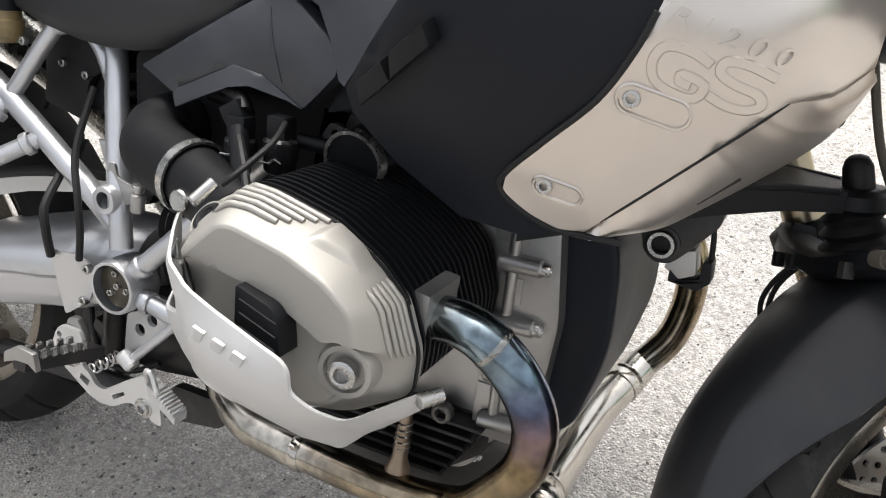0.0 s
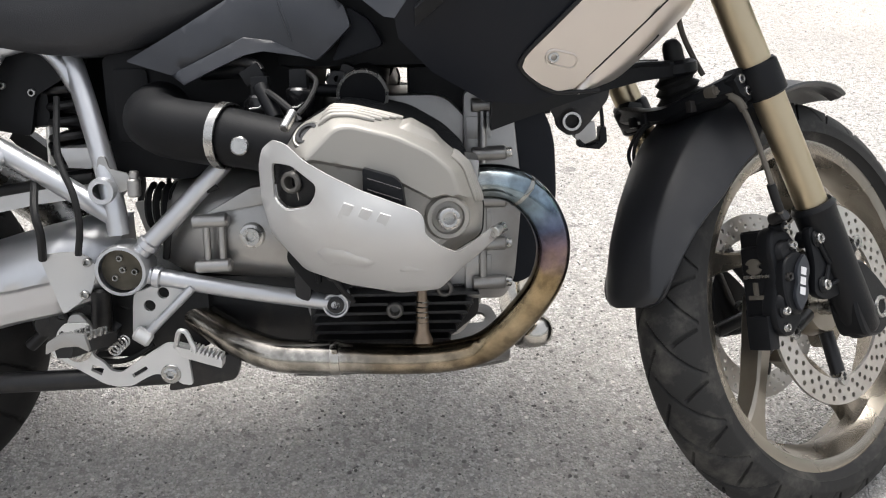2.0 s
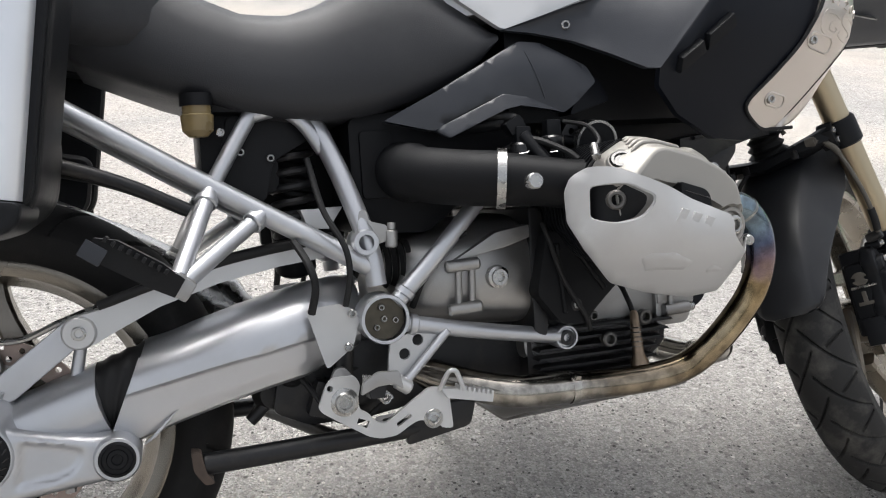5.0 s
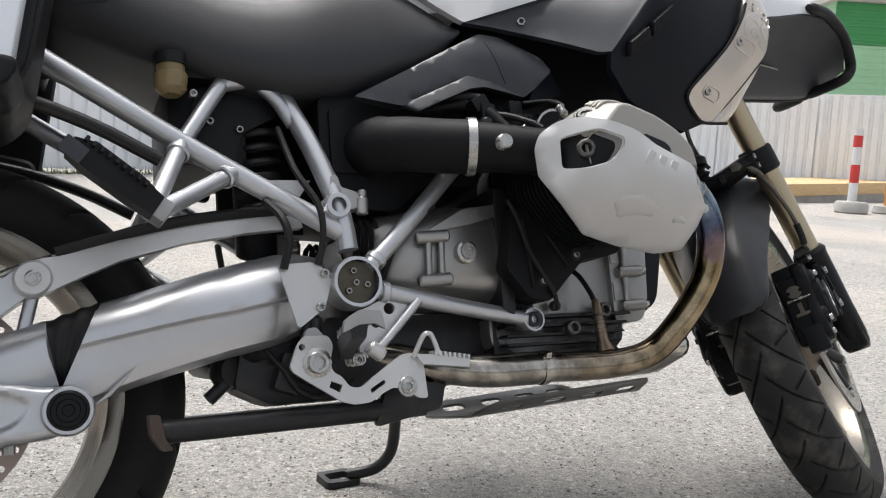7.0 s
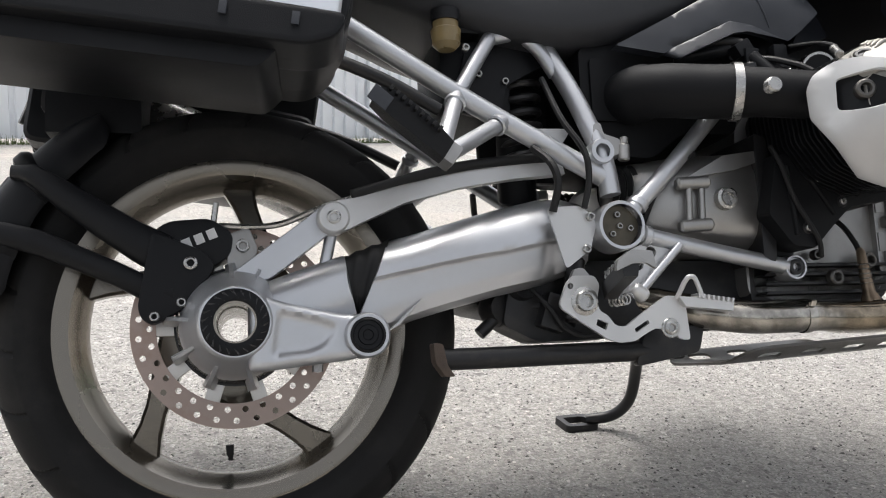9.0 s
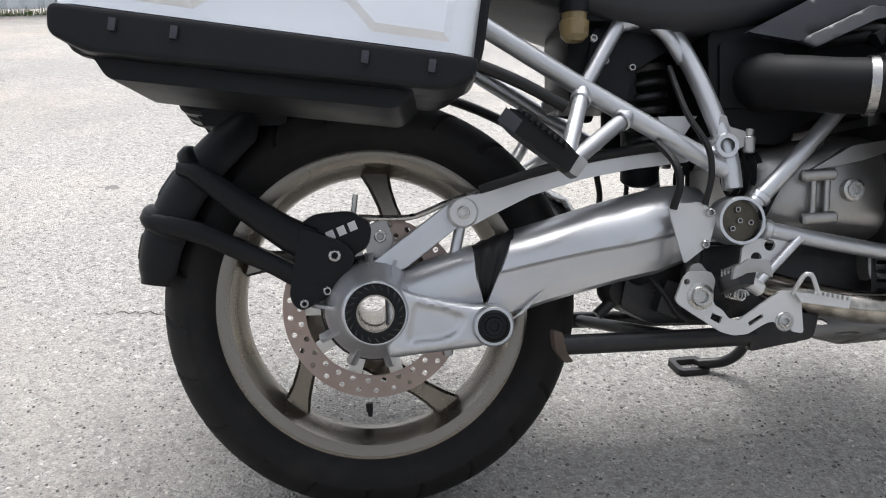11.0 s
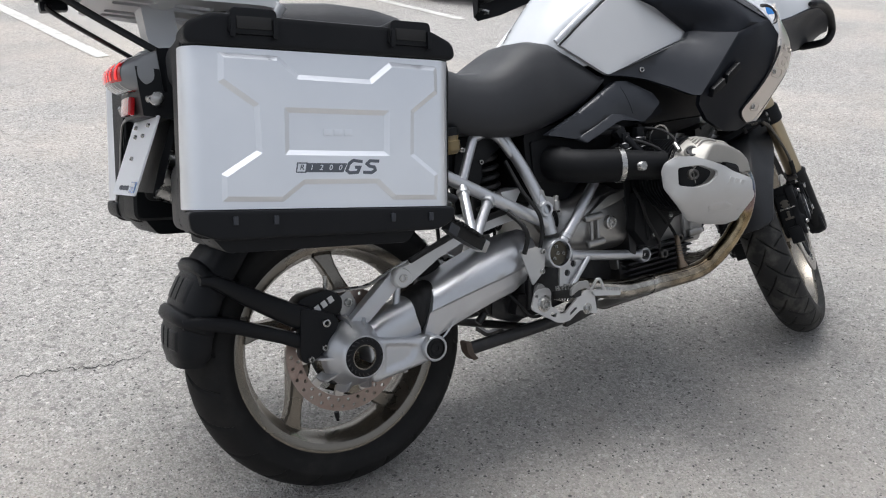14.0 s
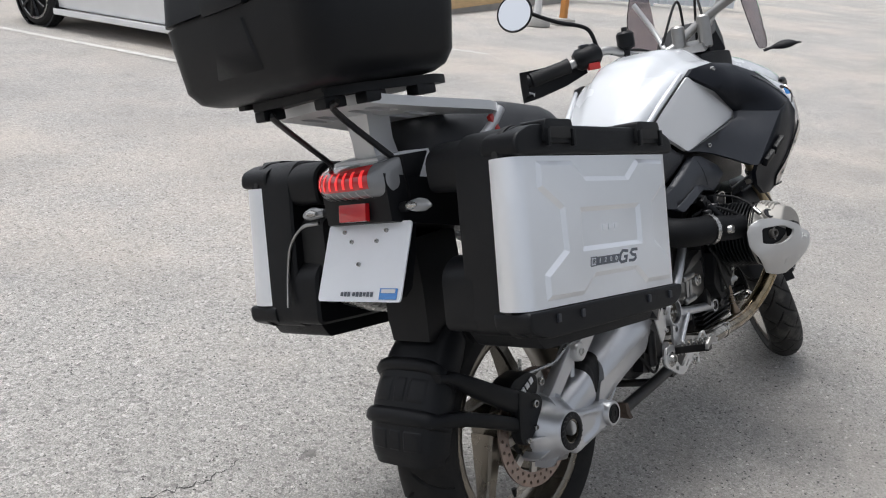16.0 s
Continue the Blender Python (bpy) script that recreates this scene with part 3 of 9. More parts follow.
def grit_mesh(count, seed):
    """Small five-sided stones pressed into the surface, thickest about the motorcycle."""
    rnd = np.random.default_rng(seed)
    x = np.where(rnd.random(count) < 0.6, rnd.normal(0.5, 1.1, count), rnd.uniform(-3.5, 4.0, count))
    y = np.where(rnd.random(count) < 0.6, rnd.normal(0.4, 0.8, count), rnd.uniform(-1.2, 4.0, count))
    r = 0.0016 + 0.0034 * rnd.random(count) ** 3
    verts, faces = np.zeros((count, 6, 3)), []
    spin = rnd.uniform(0, 6.28, count)
    for k in range(5):
        a, w = spin + 1.2566 * k + rnd.uniform(-0.25, 0.25, count), r * rnd.uniform(0.7, 1.2, count)
        verts[:, k] = np.stack([x + w * np.cos(a), y + w * np.sin(a), np.full(count, -0.001)], 1)
    verts[:, 5] = np.stack([x + r * rnd.uniform(-0.3, 0.3, count), y + r * rnd.uniform(-0.3, 0.3, count), r * rnd.uniform(0.25, 0.6, count)], 1)
    for i in range(count):
        o = i * 6
        faces += [(o + k, o + (k + 1) % 5, o + 5) for k in range(5)]
    me = bpy.data.meshes.new("gravel")
    me.from_pydata(verts.reshape(-1, 3).tolist(), [], faces)
    me.materials.append(grit_material())
    return me


tagged(new("gravel", grit_mesh(52000, 11)), "loose dark and pale grit on the asphalt", "gravel", "", "stuff")


def strip(a, b, width, z=0.004):
    a, b = Vector((*a, z)), Vector((*b, z))
    d = (b - a).normalized()
    s = Vector((-d.y, d.x, 0)) * width / 2
    rnd = random.Random(3)
    bm = bmesh.new()
    n = max(4, int((b - a).length / 0.08))
    left, right = [], []
    for i in range(n + 1):
        q = a + (b - a) * (i / n)
        left.append(bm.verts.new(q + s * (1 + rnd.uniform(-0.12, 0.06))))
        right.append(bm.verts.new(q - s * (1 + rnd.uniform(-0.12, 0.06))))
    for i in range(n):
        bm.faces.new((right[i], right[i + 1], left[i + 1], left[i]))
    return bm


def crack_mesh(points, width, seed):
    """A thin jagged gap with crumbled edges along the points."""
    rnd = random.Random(seed)
    line = glide([(*p, 0.0) for p in points], 14)
    bm, left, right = bmesh.new(), [], []
    for i, q in enumerate(line):
        d = (line[min(i + 1, len(line) - 1)] - line[max(i - 1, 0)]).normalized()
        side = Vector((-d.y, d.x, 0))
        c = q + side * rnd.uniform(-0.012, 0.012)
        w = width * rnd.uniform(0.15, 1.0) * math.sin(math.pi * (i + 0.5) / len(line)) ** 0.5
        left.append(bm.verts.new(c + side * w + Vector((0, 0, 0.0006))))
        right.append(bm.verts.new(c - side * w + Vector((0, 0, 0.0006))))
    for i in range(len(line) - 1):
        bm.faces.new((right[i], right[i + 1], left[i + 1], left[i]))
    return bm


CRACK = material("dark_asphalt_crack", (0.07, 0.067, 0.062), 0.95, vary=0.4, scale=60)
for seed, run in enumerate((((-0.68, 0.77), (-0.52, 0.77), (-0.36, 0.73), (-0.24, 0.74)), ((5.25, 1.1), (5.2, 0.8), (5.18, 0.5), (5.3, 0.2)))):
    structure("asphalt_crack", crack_mesh(run, 0.004, seed), CRACK, "thin dark jagged crack in the asphalt", "crack")


def stain_mesh(at, radius, seed):
    """A flat drip mark with an uneven edge."""
    rnd = random.Random(seed)
    bm = bmesh.new()
    bm.faces.new([bm.verts.new((at[0] + radius * rnd.uniform(0.6, 1.2) * math.cos(a), at[1] + radius * rnd.uniform(0.6, 1.2) * math.sin(a), 0.0005)) for a in [2 * math.pi * i / 22 for i in range(22)]])
    return bm


STAIN = material("oily_drip_mark", (0.16, 0.152, 0.142), 0.7, vary=0.4, scale=50)
for seed, (at, radius) in enumerate((((-0.105, 0.64), 0.022), ((0.55, 0.75), 0.014), ((0.72, 0.95), 0.018), ((0.95, 0.72), 0.012), ((-0.9, 1.9), 0.03), ((1.3, 1.15), 0.016))):
    structure("oil_stain", stain_mesh(at, radius, seed + 20), STAIN, "small dark oil drip on the asphalt", "stain")

for a, b in (((-0.55, 10.5), (0.40, 4.62)), ((2.72, 10.2), (3.5, 5.05)), ((6.1, 9.4), (6.85, 5.4))):
    structure("road_marking", strip(a, b, 0.1), LINE_PAINT, "worn white painted parking bay line on asphalt", "road marking")


def fence_panel(length, height, pitch=0.2, depth=0.05):
    """Trapezoid-corrugated sheet standing along +x."""
    bm = bmesh.new()
    prof = []
    x = 0.0
    while x < length - 1e-6:
        for fx, d in ((0.0, 0.0), (0.58, 0.0), (0.66, depth), (0.92, depth)):
            if x + fx * pitch <= length:
                prof.append((x + fx * pitch, d))
        x += pitch
    prof.append((length, 0.0))
    for off in (0.0, 0.002):
        lo = [bm.verts.new((px, d + off, 0.06)) for px, d in prof]
        hi = [bm.verts.new((px, d + off, height)) for px, d in prof]
        for i in range(len(prof) - 1):
            bm.faces.new((lo[i], lo[i + 1], hi[i + 1], hi[i]))
    return bm


FENCE_AT, FENCE_YAW, FENCE_H = Vector((-9.0, 7.4, 0)), 24.0, 2.08
fence = thing("fence", pose(*FENCE_AT, 0, 0, FENCE_YAW), "off-white corrugated steel sheet fence along the yard's edge", "fence")
panel_me = mesh_of("sheet", fence_panel(2.0, FENCE_H), FENCE, 20)
post_me = mesh_of("post", box((0, 0, FENCE_H / 2), (0.07, 0.07, FENCE_H + 0.06), 0.008), FENCE)
rail_me = mesh_of("rail", box((1.0, 0, 0), (2.0, 0.05, 0.04), 0.005), FENCE)
FENCE_RUNS = [pose(2.0 * i, 0, 0) for i in range(11)] + [pose(22.0, 0, 0, 0, 0, -71.2) @ pose(2.0 * i, 0, 0) for i in range(6)]
for run in FENCE_RUNS:
    for me, x, y, z, nm in ((panel_me, 0, 0, 0, "sheet"), (post_me, 0, -0.05, 0, "post"), (rail_me, 0, 0.06, FENCE_H + 0.02, "rail"), (rail_me, 0, 0.06, 0.4, "rail")):
        ob = new(nm, me)
        ob.parent = fence
        ob.matrix_basis = run @ pose(x, y, z)


def grass_strip(length, count, seed):
    rnd = random.Random(seed)
    bm = bmesh.new()
    for _ in range(count):
        x, y = rnd.uniform(0, length), rnd.gauss(-0.12, 0.08)
        h, a = rnd.uniform(0.03, 0.13), rnd.uniform(0, 6.28)
        w, lean = 0.006, rnd.uniform(0.01, 0.06)
        c, s = math.cos(a), math.sin(a)
        v = [bm.verts.new((x - w * s, y + w * c, 0)), bm.verts.new((x + w * s, y - w * c, 0)), bm.verts.new((x + lean * c, y + lean * s, h))]
        bm.faces.new(v)
    return bm


verge = structure("grass", grass_strip(21, 7000, 5), GRASS, "thin dusty grass and weeds along the fence foot", "grass", kind="stuff")
verge.matrix_basis = pose(*FENCE_AT, 0, 0, FENCE_YAW)

# green clad hall beyond the fence
hall = thing("industrial_hall", pose(32.2, 26.5, 0, 0, 0, -22), "green clad industrial hall with a pale green lower wall", "building")


def cladding(length, height, pitch=0.3):
    bm = bmesh.new()
    rows = int(height / pitch)
    prof = []
    for i in range(rows):
        prof += [(0.0, i * pitch), (0.0, i * pitch + pitch * 0.45), (-0.03, i * pitch + pitch * 0.55), (-0.03, i * pitch + pitch * 0.92)]
    prof.append((0.0, rows * pitch))
    a = [bm.verts.new((0, y, z)) for y, z in prof]
    b = [bm.verts.new((length, y, z)) for y, z in prof]
    for i in range(len(prof) - 1):
        bm.faces.new((a[i], b[i], b[i + 1], a[i + 1]))
    return bm


part("lower_wall", cladding(40, 6.0), PALE_GREEN, hall, "pale green ribbed lower wall", 20)
part("upper_wall", moved(cladding(40, 1.8), pose(0, -0.06, 6.0)), DARK_GREEN, hall, "dark green ribbed upper wall", 20)
part("body", box((20, 6.1, 3.9), (39.9, 12, 7.8)), PALE_GREEN, hall)
part("roof", box((20, 6, 7.93), (40.6, 12.8, 0.25), 0.03), CONCRETE, hall)
yard_rail = thing("railing", pose(22.5, 21.6, 0, 0, 0, 24), "grey steel guard railing behind the fence", "railing")
for i in range(6):
    part("post", rod((i * 2.0, 0, 0), (i * 2.0, 0, 3.1), 0.03), BLACK_STEEL, yard_rail)
part("top_rail", rod((-0.2, 0, 3.1), (10.2, 0, 3.1), 0.03), BLACK_STEEL, yard_rail)


def bollard(at, label):
    b = thing("bollard", pose(*at, 0), label, "bollard", "bollards by the ramp")
    part("base", lathe([(0, 0), (0.2, 0), (0.22, 0.02), (0.22, 0.13), (0.2, 0.16), (0.07, 0.17), (0, 0.17)], (0, 0, 0), (0, 0, 1), 28), CONCRETE, b, "round grey concrete foot")
    z = 0.16
    for i, h in enumerate((0.26, 0.25, 0.24, 0.16, 0.09)):
        part("band", rod((0, 0, z), (0, 0, z + h), 0.06, 20), (SIGN_WHITE, SIGN_RED, SIGN_WHITE, SIGN_RED, SIGN_WHITE)[i], b, ("white painted band", "red painted band")[i % 2])
        z += h
    return b


bollard((10.4, 7.15), "red and white striped bollard on a round concrete foot")
timber_post = thing("timber_post", pose(11.1, 7.1, 0), "orange stained timber post on a concrete foot", "post")
part("base", lathe([(0, 0), (0.19, 0), (0.21, 0.02), (0.2, 0.11), (0, 0.12)], (0, 0, 0), (0, 0, 1), 24), CONCRETE, timber_post)
part("upright", box((0, 0, 0.72), (0.1, 0.1, 1.24), 0.01), ORANGE_WOOD, timber_post)
part("top_board", box((0, -0.06, 1.3), (0.24, 0.04, 0.16), 0.01), ORANGE_WOOD, timber_post)
ramp = thing("timber_ramp", pose(10.2, 8.9, 0, 0, 0, 12), "low ramp of fresh sawn timber planks on a grey base", "ramp")
part("base", loft([[(0, 0, 0), (6, 0, 0), (6, 0, 0.22), (0, 0, 0.1)], [(0, 2.0, 0), (6, 2.0, 0), (6, 2.0, 0.22), (0, 2.0, 0.1)]]), CONCRETE, ramp)
for i in range(6):
    part("plank", moved(box((3.0, 0, 0), (6.1, 0.33, 0.05), 0.006), pose(0, 0.17 + 0.34 * i, 0.22, 0, -1.2, 0)), PLANK, ramp)
part("kerb_plank", moved(box((3.0, -0.03, 0.16), (6.1, 0.05, 0.2), 0.006), pose(0, 0, 0.02, 0, -1.2, 0)), PLANK, ramp)

# ---- white saloon car parked in a bay: its near side and nose show ----
car = thing("car", pose(4.42, 7.95, 0, 0, 0, -82), "white saloon car parked in a marked bay", "car")


def car_section(x):
    """Half width, sill, shoulder and roof heights along the car (nose at +x)."""
    return interp([(-2.35, 0.62, 0.42, 0.72, 0.80), (-2.2, 0.80, 0.30, 0.86, 0.98), (-1.6, 0.89, 0.2, 0.93, 1.1), (-0.9, 0.9, 0.18, 0.93, 1.38), (0.0, 0.9, 0.18, 0.92, 1.43),
                   (0.7, 0.9, 0.18, 0.9, 1.2), (1.15, 0.89, 0.2, 0.88, 0.98), (1.8, 0.87, 0.2, 0.8, 0.86), (2.15, 0.78, 0.22, 0.68, 0.74), (2.32, 0.6, 0.3, 0.55, 0.6)], x)


def car_ring(x):
    w, s, sh, rf = car_section(x)
    half = [(0.0, s), (w * 0.75, s), (w * 0.95, s + 0.06), (w, s + 0.3), (w * 0.985, sh - 0.06), (w * 0.93, sh), (w * 0.8, sh + (rf - sh) * 0.6), (w * 0.62, rf - 0.02), (0.0, rf)]
    return [(x, y, z) for y, z in half] + [(x, -y, z) for y, z in half[-2:0:-1]]


part("body", loft([car_ring(-2.35 + 4.67 * i / 36) for i in range(37)]), CAR_WHITE, car, "glossy white painted body", 35)
part("glasshouse", loft([[(x, y * 0.84, z + 0.006) for x, y, z in car_ring(x)[5:9]] + [(x, -y * 0.84, z + 0.006) for x, y, z in car_ring(x)[8:4:-1]] for x in (-1.2, -0.8, -0.2, 0.4, 0.75)]), CAR_GLASS, car, "dark side and front glass")
for sx in (-1.45, 1.45):
    for sy in (-1, 1):
        wheel = part("wheel", lathe([(0.0, -0.02), (0.05, -0.02), (0.24, -0.01), (0.25, 0.02), (0.25, 0.0), (0.3, 0.0), (0.335, -0.03), (0.34, -0.1), (0.335, -0.2), (0.2, -0.22), (0, -0.22)], (sx, -0.915 * sy, 0.34), (0, -sy, 0), 40), SOFT_RUBBER, car, "black tyre")
        part("rim", lathe([(0.235, 0.004), (0.25, 0.012), (0.262, 0.008), (0.262, -0.004)], (sx, -0.915 * sy, 0.34), (0, -sy, 0), 40), STEEL, wheel, "polished rim edge")
        for i in range(10):
            a = i * math.pi / 5 + (0.12 if i % 2 else -0.0)
            part("spoke", rod((sx, -0.93 * sy, 0.34), (sx + 0.24 * math.cos(a), -0.93 * sy, 0.34 + 0.24 * math.sin(a)), 0.016, 8), GLOSS_BLACK, wheel)
        part("arch", lathe([(0.36, 0.0), (0.38, 0.004), (0.38, -0.12), (0.36, -0.12)], (sx, -0.9 * sy, 0.345), (0, -sy, 0), 40, True), GLOSS_BLACK, car)
part("grille", box((2.24, 0, 0.42), (0.2, 0.95, 0.14), 0.03), GLOSS_BLACK, car)
part("lower_intake", box((2.2, 0, 0.26), (0.22, 1.3, 0.09), 0.03), GLOSS_BLACK, car)
part("splitter", box((2.2, 0, 0.195), (0.3, 1.5, 0.025), 0.01), CAR_WHITE, car)
for sy in (-1, 1):
    part("headlight", box((2.08, 0.62 * sy, 0.64), (0.2, 0.26, 0.1), 0.03, pose(0, 0, 0, 0, 0, -24 * sy)), CLEAR, car, "clear headlight")
    part("side_skirt", box((0.0, 0.9 * sy, 0.2), (2.2, 0.05, 0.07), 0.015), CAR_WHITE, car)
plate = part("number_plate", box((2.36, 0, 0.42), (0.015, 0.52, 0.112), 0.004), SIGN_WHITE, car, "white number plate with plain dark bars")
for i in range(7):
    part("bar", box((2.369, -0.19 + i * 0.062, 0.42), (0.004, 0.042, 0.06)), LETTER_DARK, plate)

# ---- motorcycle: wheels ----
motorcycle = thing("motorcycle", BIKE, "silver, white and black boxer touring motorcycle leaning on its side stand", "motorcycle")
REAR = Vector((0, 0, 0.321))
FRONT = Vector((1.497, 0, 0.309))
STEER_DEG, RAKE = 36.6, radians(27)
HEAD_AXIS = Vector((-math.sin(RAKE), 0, math.cos(RAKE)))
HEAD_FOOT = Vector((1.619, 0, 0))
STEER = Matrix.Translation(HEAD_FOOT) @ Matrix.Rotation(radians(STEER_DEG), 4, HEAD_AXIS) @ Matrix.Translation(-HEAD_FOOT)


def groove(u, v, kind):
    """Tread pattern: depth 0 to 1 at u (pitches round the tyre) and v (-1 to 1 across)."""
    d = 0.0
    for side in (-1, 1):
        w = v * side
        if w < -0.12:
            continue
        if kind == "front":
            p = (u + 0.5 * (side < 0)) % 1.0
            for start, k, lo, hi in ((0.12, 1.35, -0.1, 0.97), (0.55, -0.75, 0.4, 0.93)):
                c = start + k * (w - 0.1) - 0.25 * k * w * w
                e = abs((p - c + 0.5) % 1.0 - 0.5)
                if lo < w < hi:
                    d = max(d, min(1.0, (0.04 - e) / 0.016, (w - lo) / 0.04, (hi - w) / 0.04))
        else:
            p = (u + 0.5 * (side < 0)) % 1.0
            c = 0.3 + 0.9 * w - 0.35 * w * w
            e = abs((p - c + 0.5) % 1.0 - 0.5)
            if 0.02 < w < 0.99:
                d = max(d, min(1.0, (0.045 - e) / 0.016, (w - 0.02) / 0.04, (0.99 - w) / 0.04))
    return d


def tyre_mesh(R, half, bead, bead_half, kind, around, across, pitches):
    """The tyre with its tread cut as real grooves."""
    bead_part = [(bead, -bead_half), (bead + 0.006, -bead_half - 0.004), (bead + 0.02, -half * 0.93), (R - 0.058, -half), (R - 0.045, -half * 0.985)]
    tread = []
    for k in range(across + 1):
        v = -1 + 2 * k / across
        a = v * 1.18
        y = half * 0.985 * math.sin(a) / math.sin(1.18)
        drop = 0.042 * (1 - math.cos(a)) / (1 - math.cos(1.18))
        tread.append((R - drop, y, v))
    prof = [(r, y, None) for r, y in bead_part] + tread + [(r, -y, None) for r, y in bead_part[::-1]]
    n = len(prof)
    verts = np.zeros((around, n, 3))
    for i in range(around):
        a = 2 * math.pi * i / around
        c, s = math.cos(a), math.sin(a)
        u = pitches * i / around
        for k, (r, y, v) in enumerate(prof):
            rr = r
            if v is not None and abs(v) < 0.995:
                rr -= 0.0055 * groove(u, v, kind)
            verts[i, k] = (rr * c, y, rr * s)
    faces = []
    for i in range(around):
        j = (i + 1) % around
        for k in range(n - 1):
            faces.append((i * n + k, i * n + k + 1, j * n + k + 1, j * n + k))
    me = bpy.data.meshes.new("tyre")
    me.from_pydata(verts.reshape(-1, 3).tolist(), [], faces)
    me.shade_smooth()
    me.set_sharp_from_angle(angle=radians(40))
    me.materials.append(DUSTY_RUBBER if kind == "front" else RUBBER)
    me.update()
    return me


def rim_barrel(R, half, inner):
    """Closed section: flanges, bead seats and the dropped centre with its visible inner face."""
    p = [(R, -half), (R, -half + 0.006), (R - 0.012, -half + 0.01), (R - 0.016, -half + 0.026), (inner + 0.012, -half + 0.036), (inner + 0.008, 0.0),
         (inner + 0.012, half - 0.036), (R - 0.016, half - 0.026), (R - 0.012, half - 0.01), (R, half - 0.006), (R, half), (R - 0.006, half + 0.001),
         (R - 0.02, half - 0.004), (inner + 0.008, half - 0.028), (inner, half - 0.04), (inner - 0.003, 0.0), (inner, -half + 0.04), (inner + 0.008, -half + 0.028),
         (R - 0.02, -half + 0.004), (R - 0.006, -half - 0.001)]
    return lathe(p, (0, 0, 0), (0, 1, 0), 96, True)


def spoke_mesh(r0, r1, w0, wm, w1, d0, d1, y, sweep=0.0):
    """A tapering spoke along +x that flares into the rim; sweep: how steeply it leans as it goes outwards."""
    secs = []
    for t in (0.0, 0.15, 0.4, 0.65, 0.82, 0.93, 1.0):
        x = r0 + (r1 - r0) * t
        if t < 0.65:
            w = w0 + (wm - w0) * t / 0.65
        else:
            w = wm + (w1 - wm) * ((t - 0.65) / 0.35) ** 2
        d = d0 + (d1 - d0) * t
        b = min(w, d) * 0.28
        o = -(r1 - x) * sweep
        secs.append([(x, py, pz + o) for py, pz in ((y - d, -w + b), (y - d + b, -w), (y + d - b, -w), (y + d, -w + b), (y + d, w - b), (y + d - b, w), (y - d + b, w), (y - d, w - b))])
    return loft(secs)


def disc_mesh(r0, r1, thick, holes, hole_r, rows):
    hs = []
    for i in range(holes):
        for k, (rr, off) in enumerate(rows):
            a = 2 * math.pi * (i + off) / holes
            hs.append(circle2(rr * math.cos(a), rr * math.sin(a), hole_r, 8))
    return sheet(circle2(0, 0, r1, 72), [circle2(0, 0, r0, 60)] + hs, thick=thick)


# rear wheel
rear_at = Matrix.Translation(REAR)
rear_wheel = new("rear_wheel")
rear_wheel.parent = motorcycle
tagged(rear_wheel, "five-spoke cast rear wheel with a road tyre")
ob = new("tyre", tyre_mesh(0.315, 0.075, 0.222, 0.05, "rear", 720, 56, 22))
ob.parent, ob.matrix_basis = rear_wheel, rear_at
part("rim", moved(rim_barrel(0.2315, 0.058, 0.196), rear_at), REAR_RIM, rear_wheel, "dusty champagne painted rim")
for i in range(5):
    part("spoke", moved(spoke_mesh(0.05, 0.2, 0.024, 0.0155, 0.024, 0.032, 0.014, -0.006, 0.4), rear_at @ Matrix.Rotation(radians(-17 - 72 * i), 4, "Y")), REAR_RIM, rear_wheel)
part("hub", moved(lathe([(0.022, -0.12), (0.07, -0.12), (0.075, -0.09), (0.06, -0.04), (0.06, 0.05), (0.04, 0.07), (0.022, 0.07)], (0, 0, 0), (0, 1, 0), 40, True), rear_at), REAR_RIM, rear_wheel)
part("brake_disc", moved(disc_mesh(0.1, 0.132, 0.005, 30, 0.0042, ((0.108, 0.0), (0.122, 0.5))), Matrix.Translation(REAR + Vector((0, -0.088, 0)))), RUSTED_DISC, rear_wheel, "drilled steel brake disc with light rust")
for i in range(10):
    a = 2 * math.pi * i / 10
    part("disc_carrier", moved(box((0.088, -0.083, 0), (0.036, 0.007, 0.02), 0.002), rear_at @ Matrix.Rotation(a, 4, "Y")), DISC, rear_wheel)
part("carrier_ring", moved(lathe([(0.066, -0.088), (0.078, -0.088), (0.078, -0.078), (0.066, -0.078)], (0, 0, 0), (0, 1, 0), 40, True), rear_at), BLACK_STEEL, rear_wheel)
part("valve", tube([(-0.009, -0.001, 0.142), (-0.009, -0.001, 0.147), (-0.0095, -0.0015, 0.15), (-0.01, -0.002, 0.163)], [0.0035, 0.0035, 0.0052, 0.006], 12), SOFT_RUBBER, rear_wheel, "black rubber tyre valve")

# front wheel, turned to the left with the bars
front_at = STEER @ Matrix.Translation(FRONT)
front_wheel = new("front_wheel")
front_wheel.parent = motorcycle
tagged(front_wheel, "five-spoke cast front wheel turned to one side")
ob = new("tyre", tyre_mesh(0.325, 0.056, 0.246, 0.036, "front", 1300, 64, 25))
ob.parent, ob.matrix_basis = front_wheel, front_at
part("rim", moved(rim_barrel(0.2575, 0.043, 0.222), front_at), RIM, front_wheel, "dusty champagne painted rim")
for i in range(5):
    part("spoke", moved(spoke_mesh(0.04, 0.226, 0.017, 0.012, 0.028, 0.022, 0.016, 0.0, 0.4), front_at @ Matrix.Rotation(radians(-16 - 72 * i), 4, "Y")), RIM, front_wheel)
part("hub", moved(lathe([(0.012, -0.055), (0.042, -0.055), (0.05, -0.03), (0.045, 0.0), (0.05, 0.03), (0.042, 0.055), (0.012, 0.055)], (0, 0, 0), (0, 1, 0), 32, True), front_at), RIM, front_wheel)
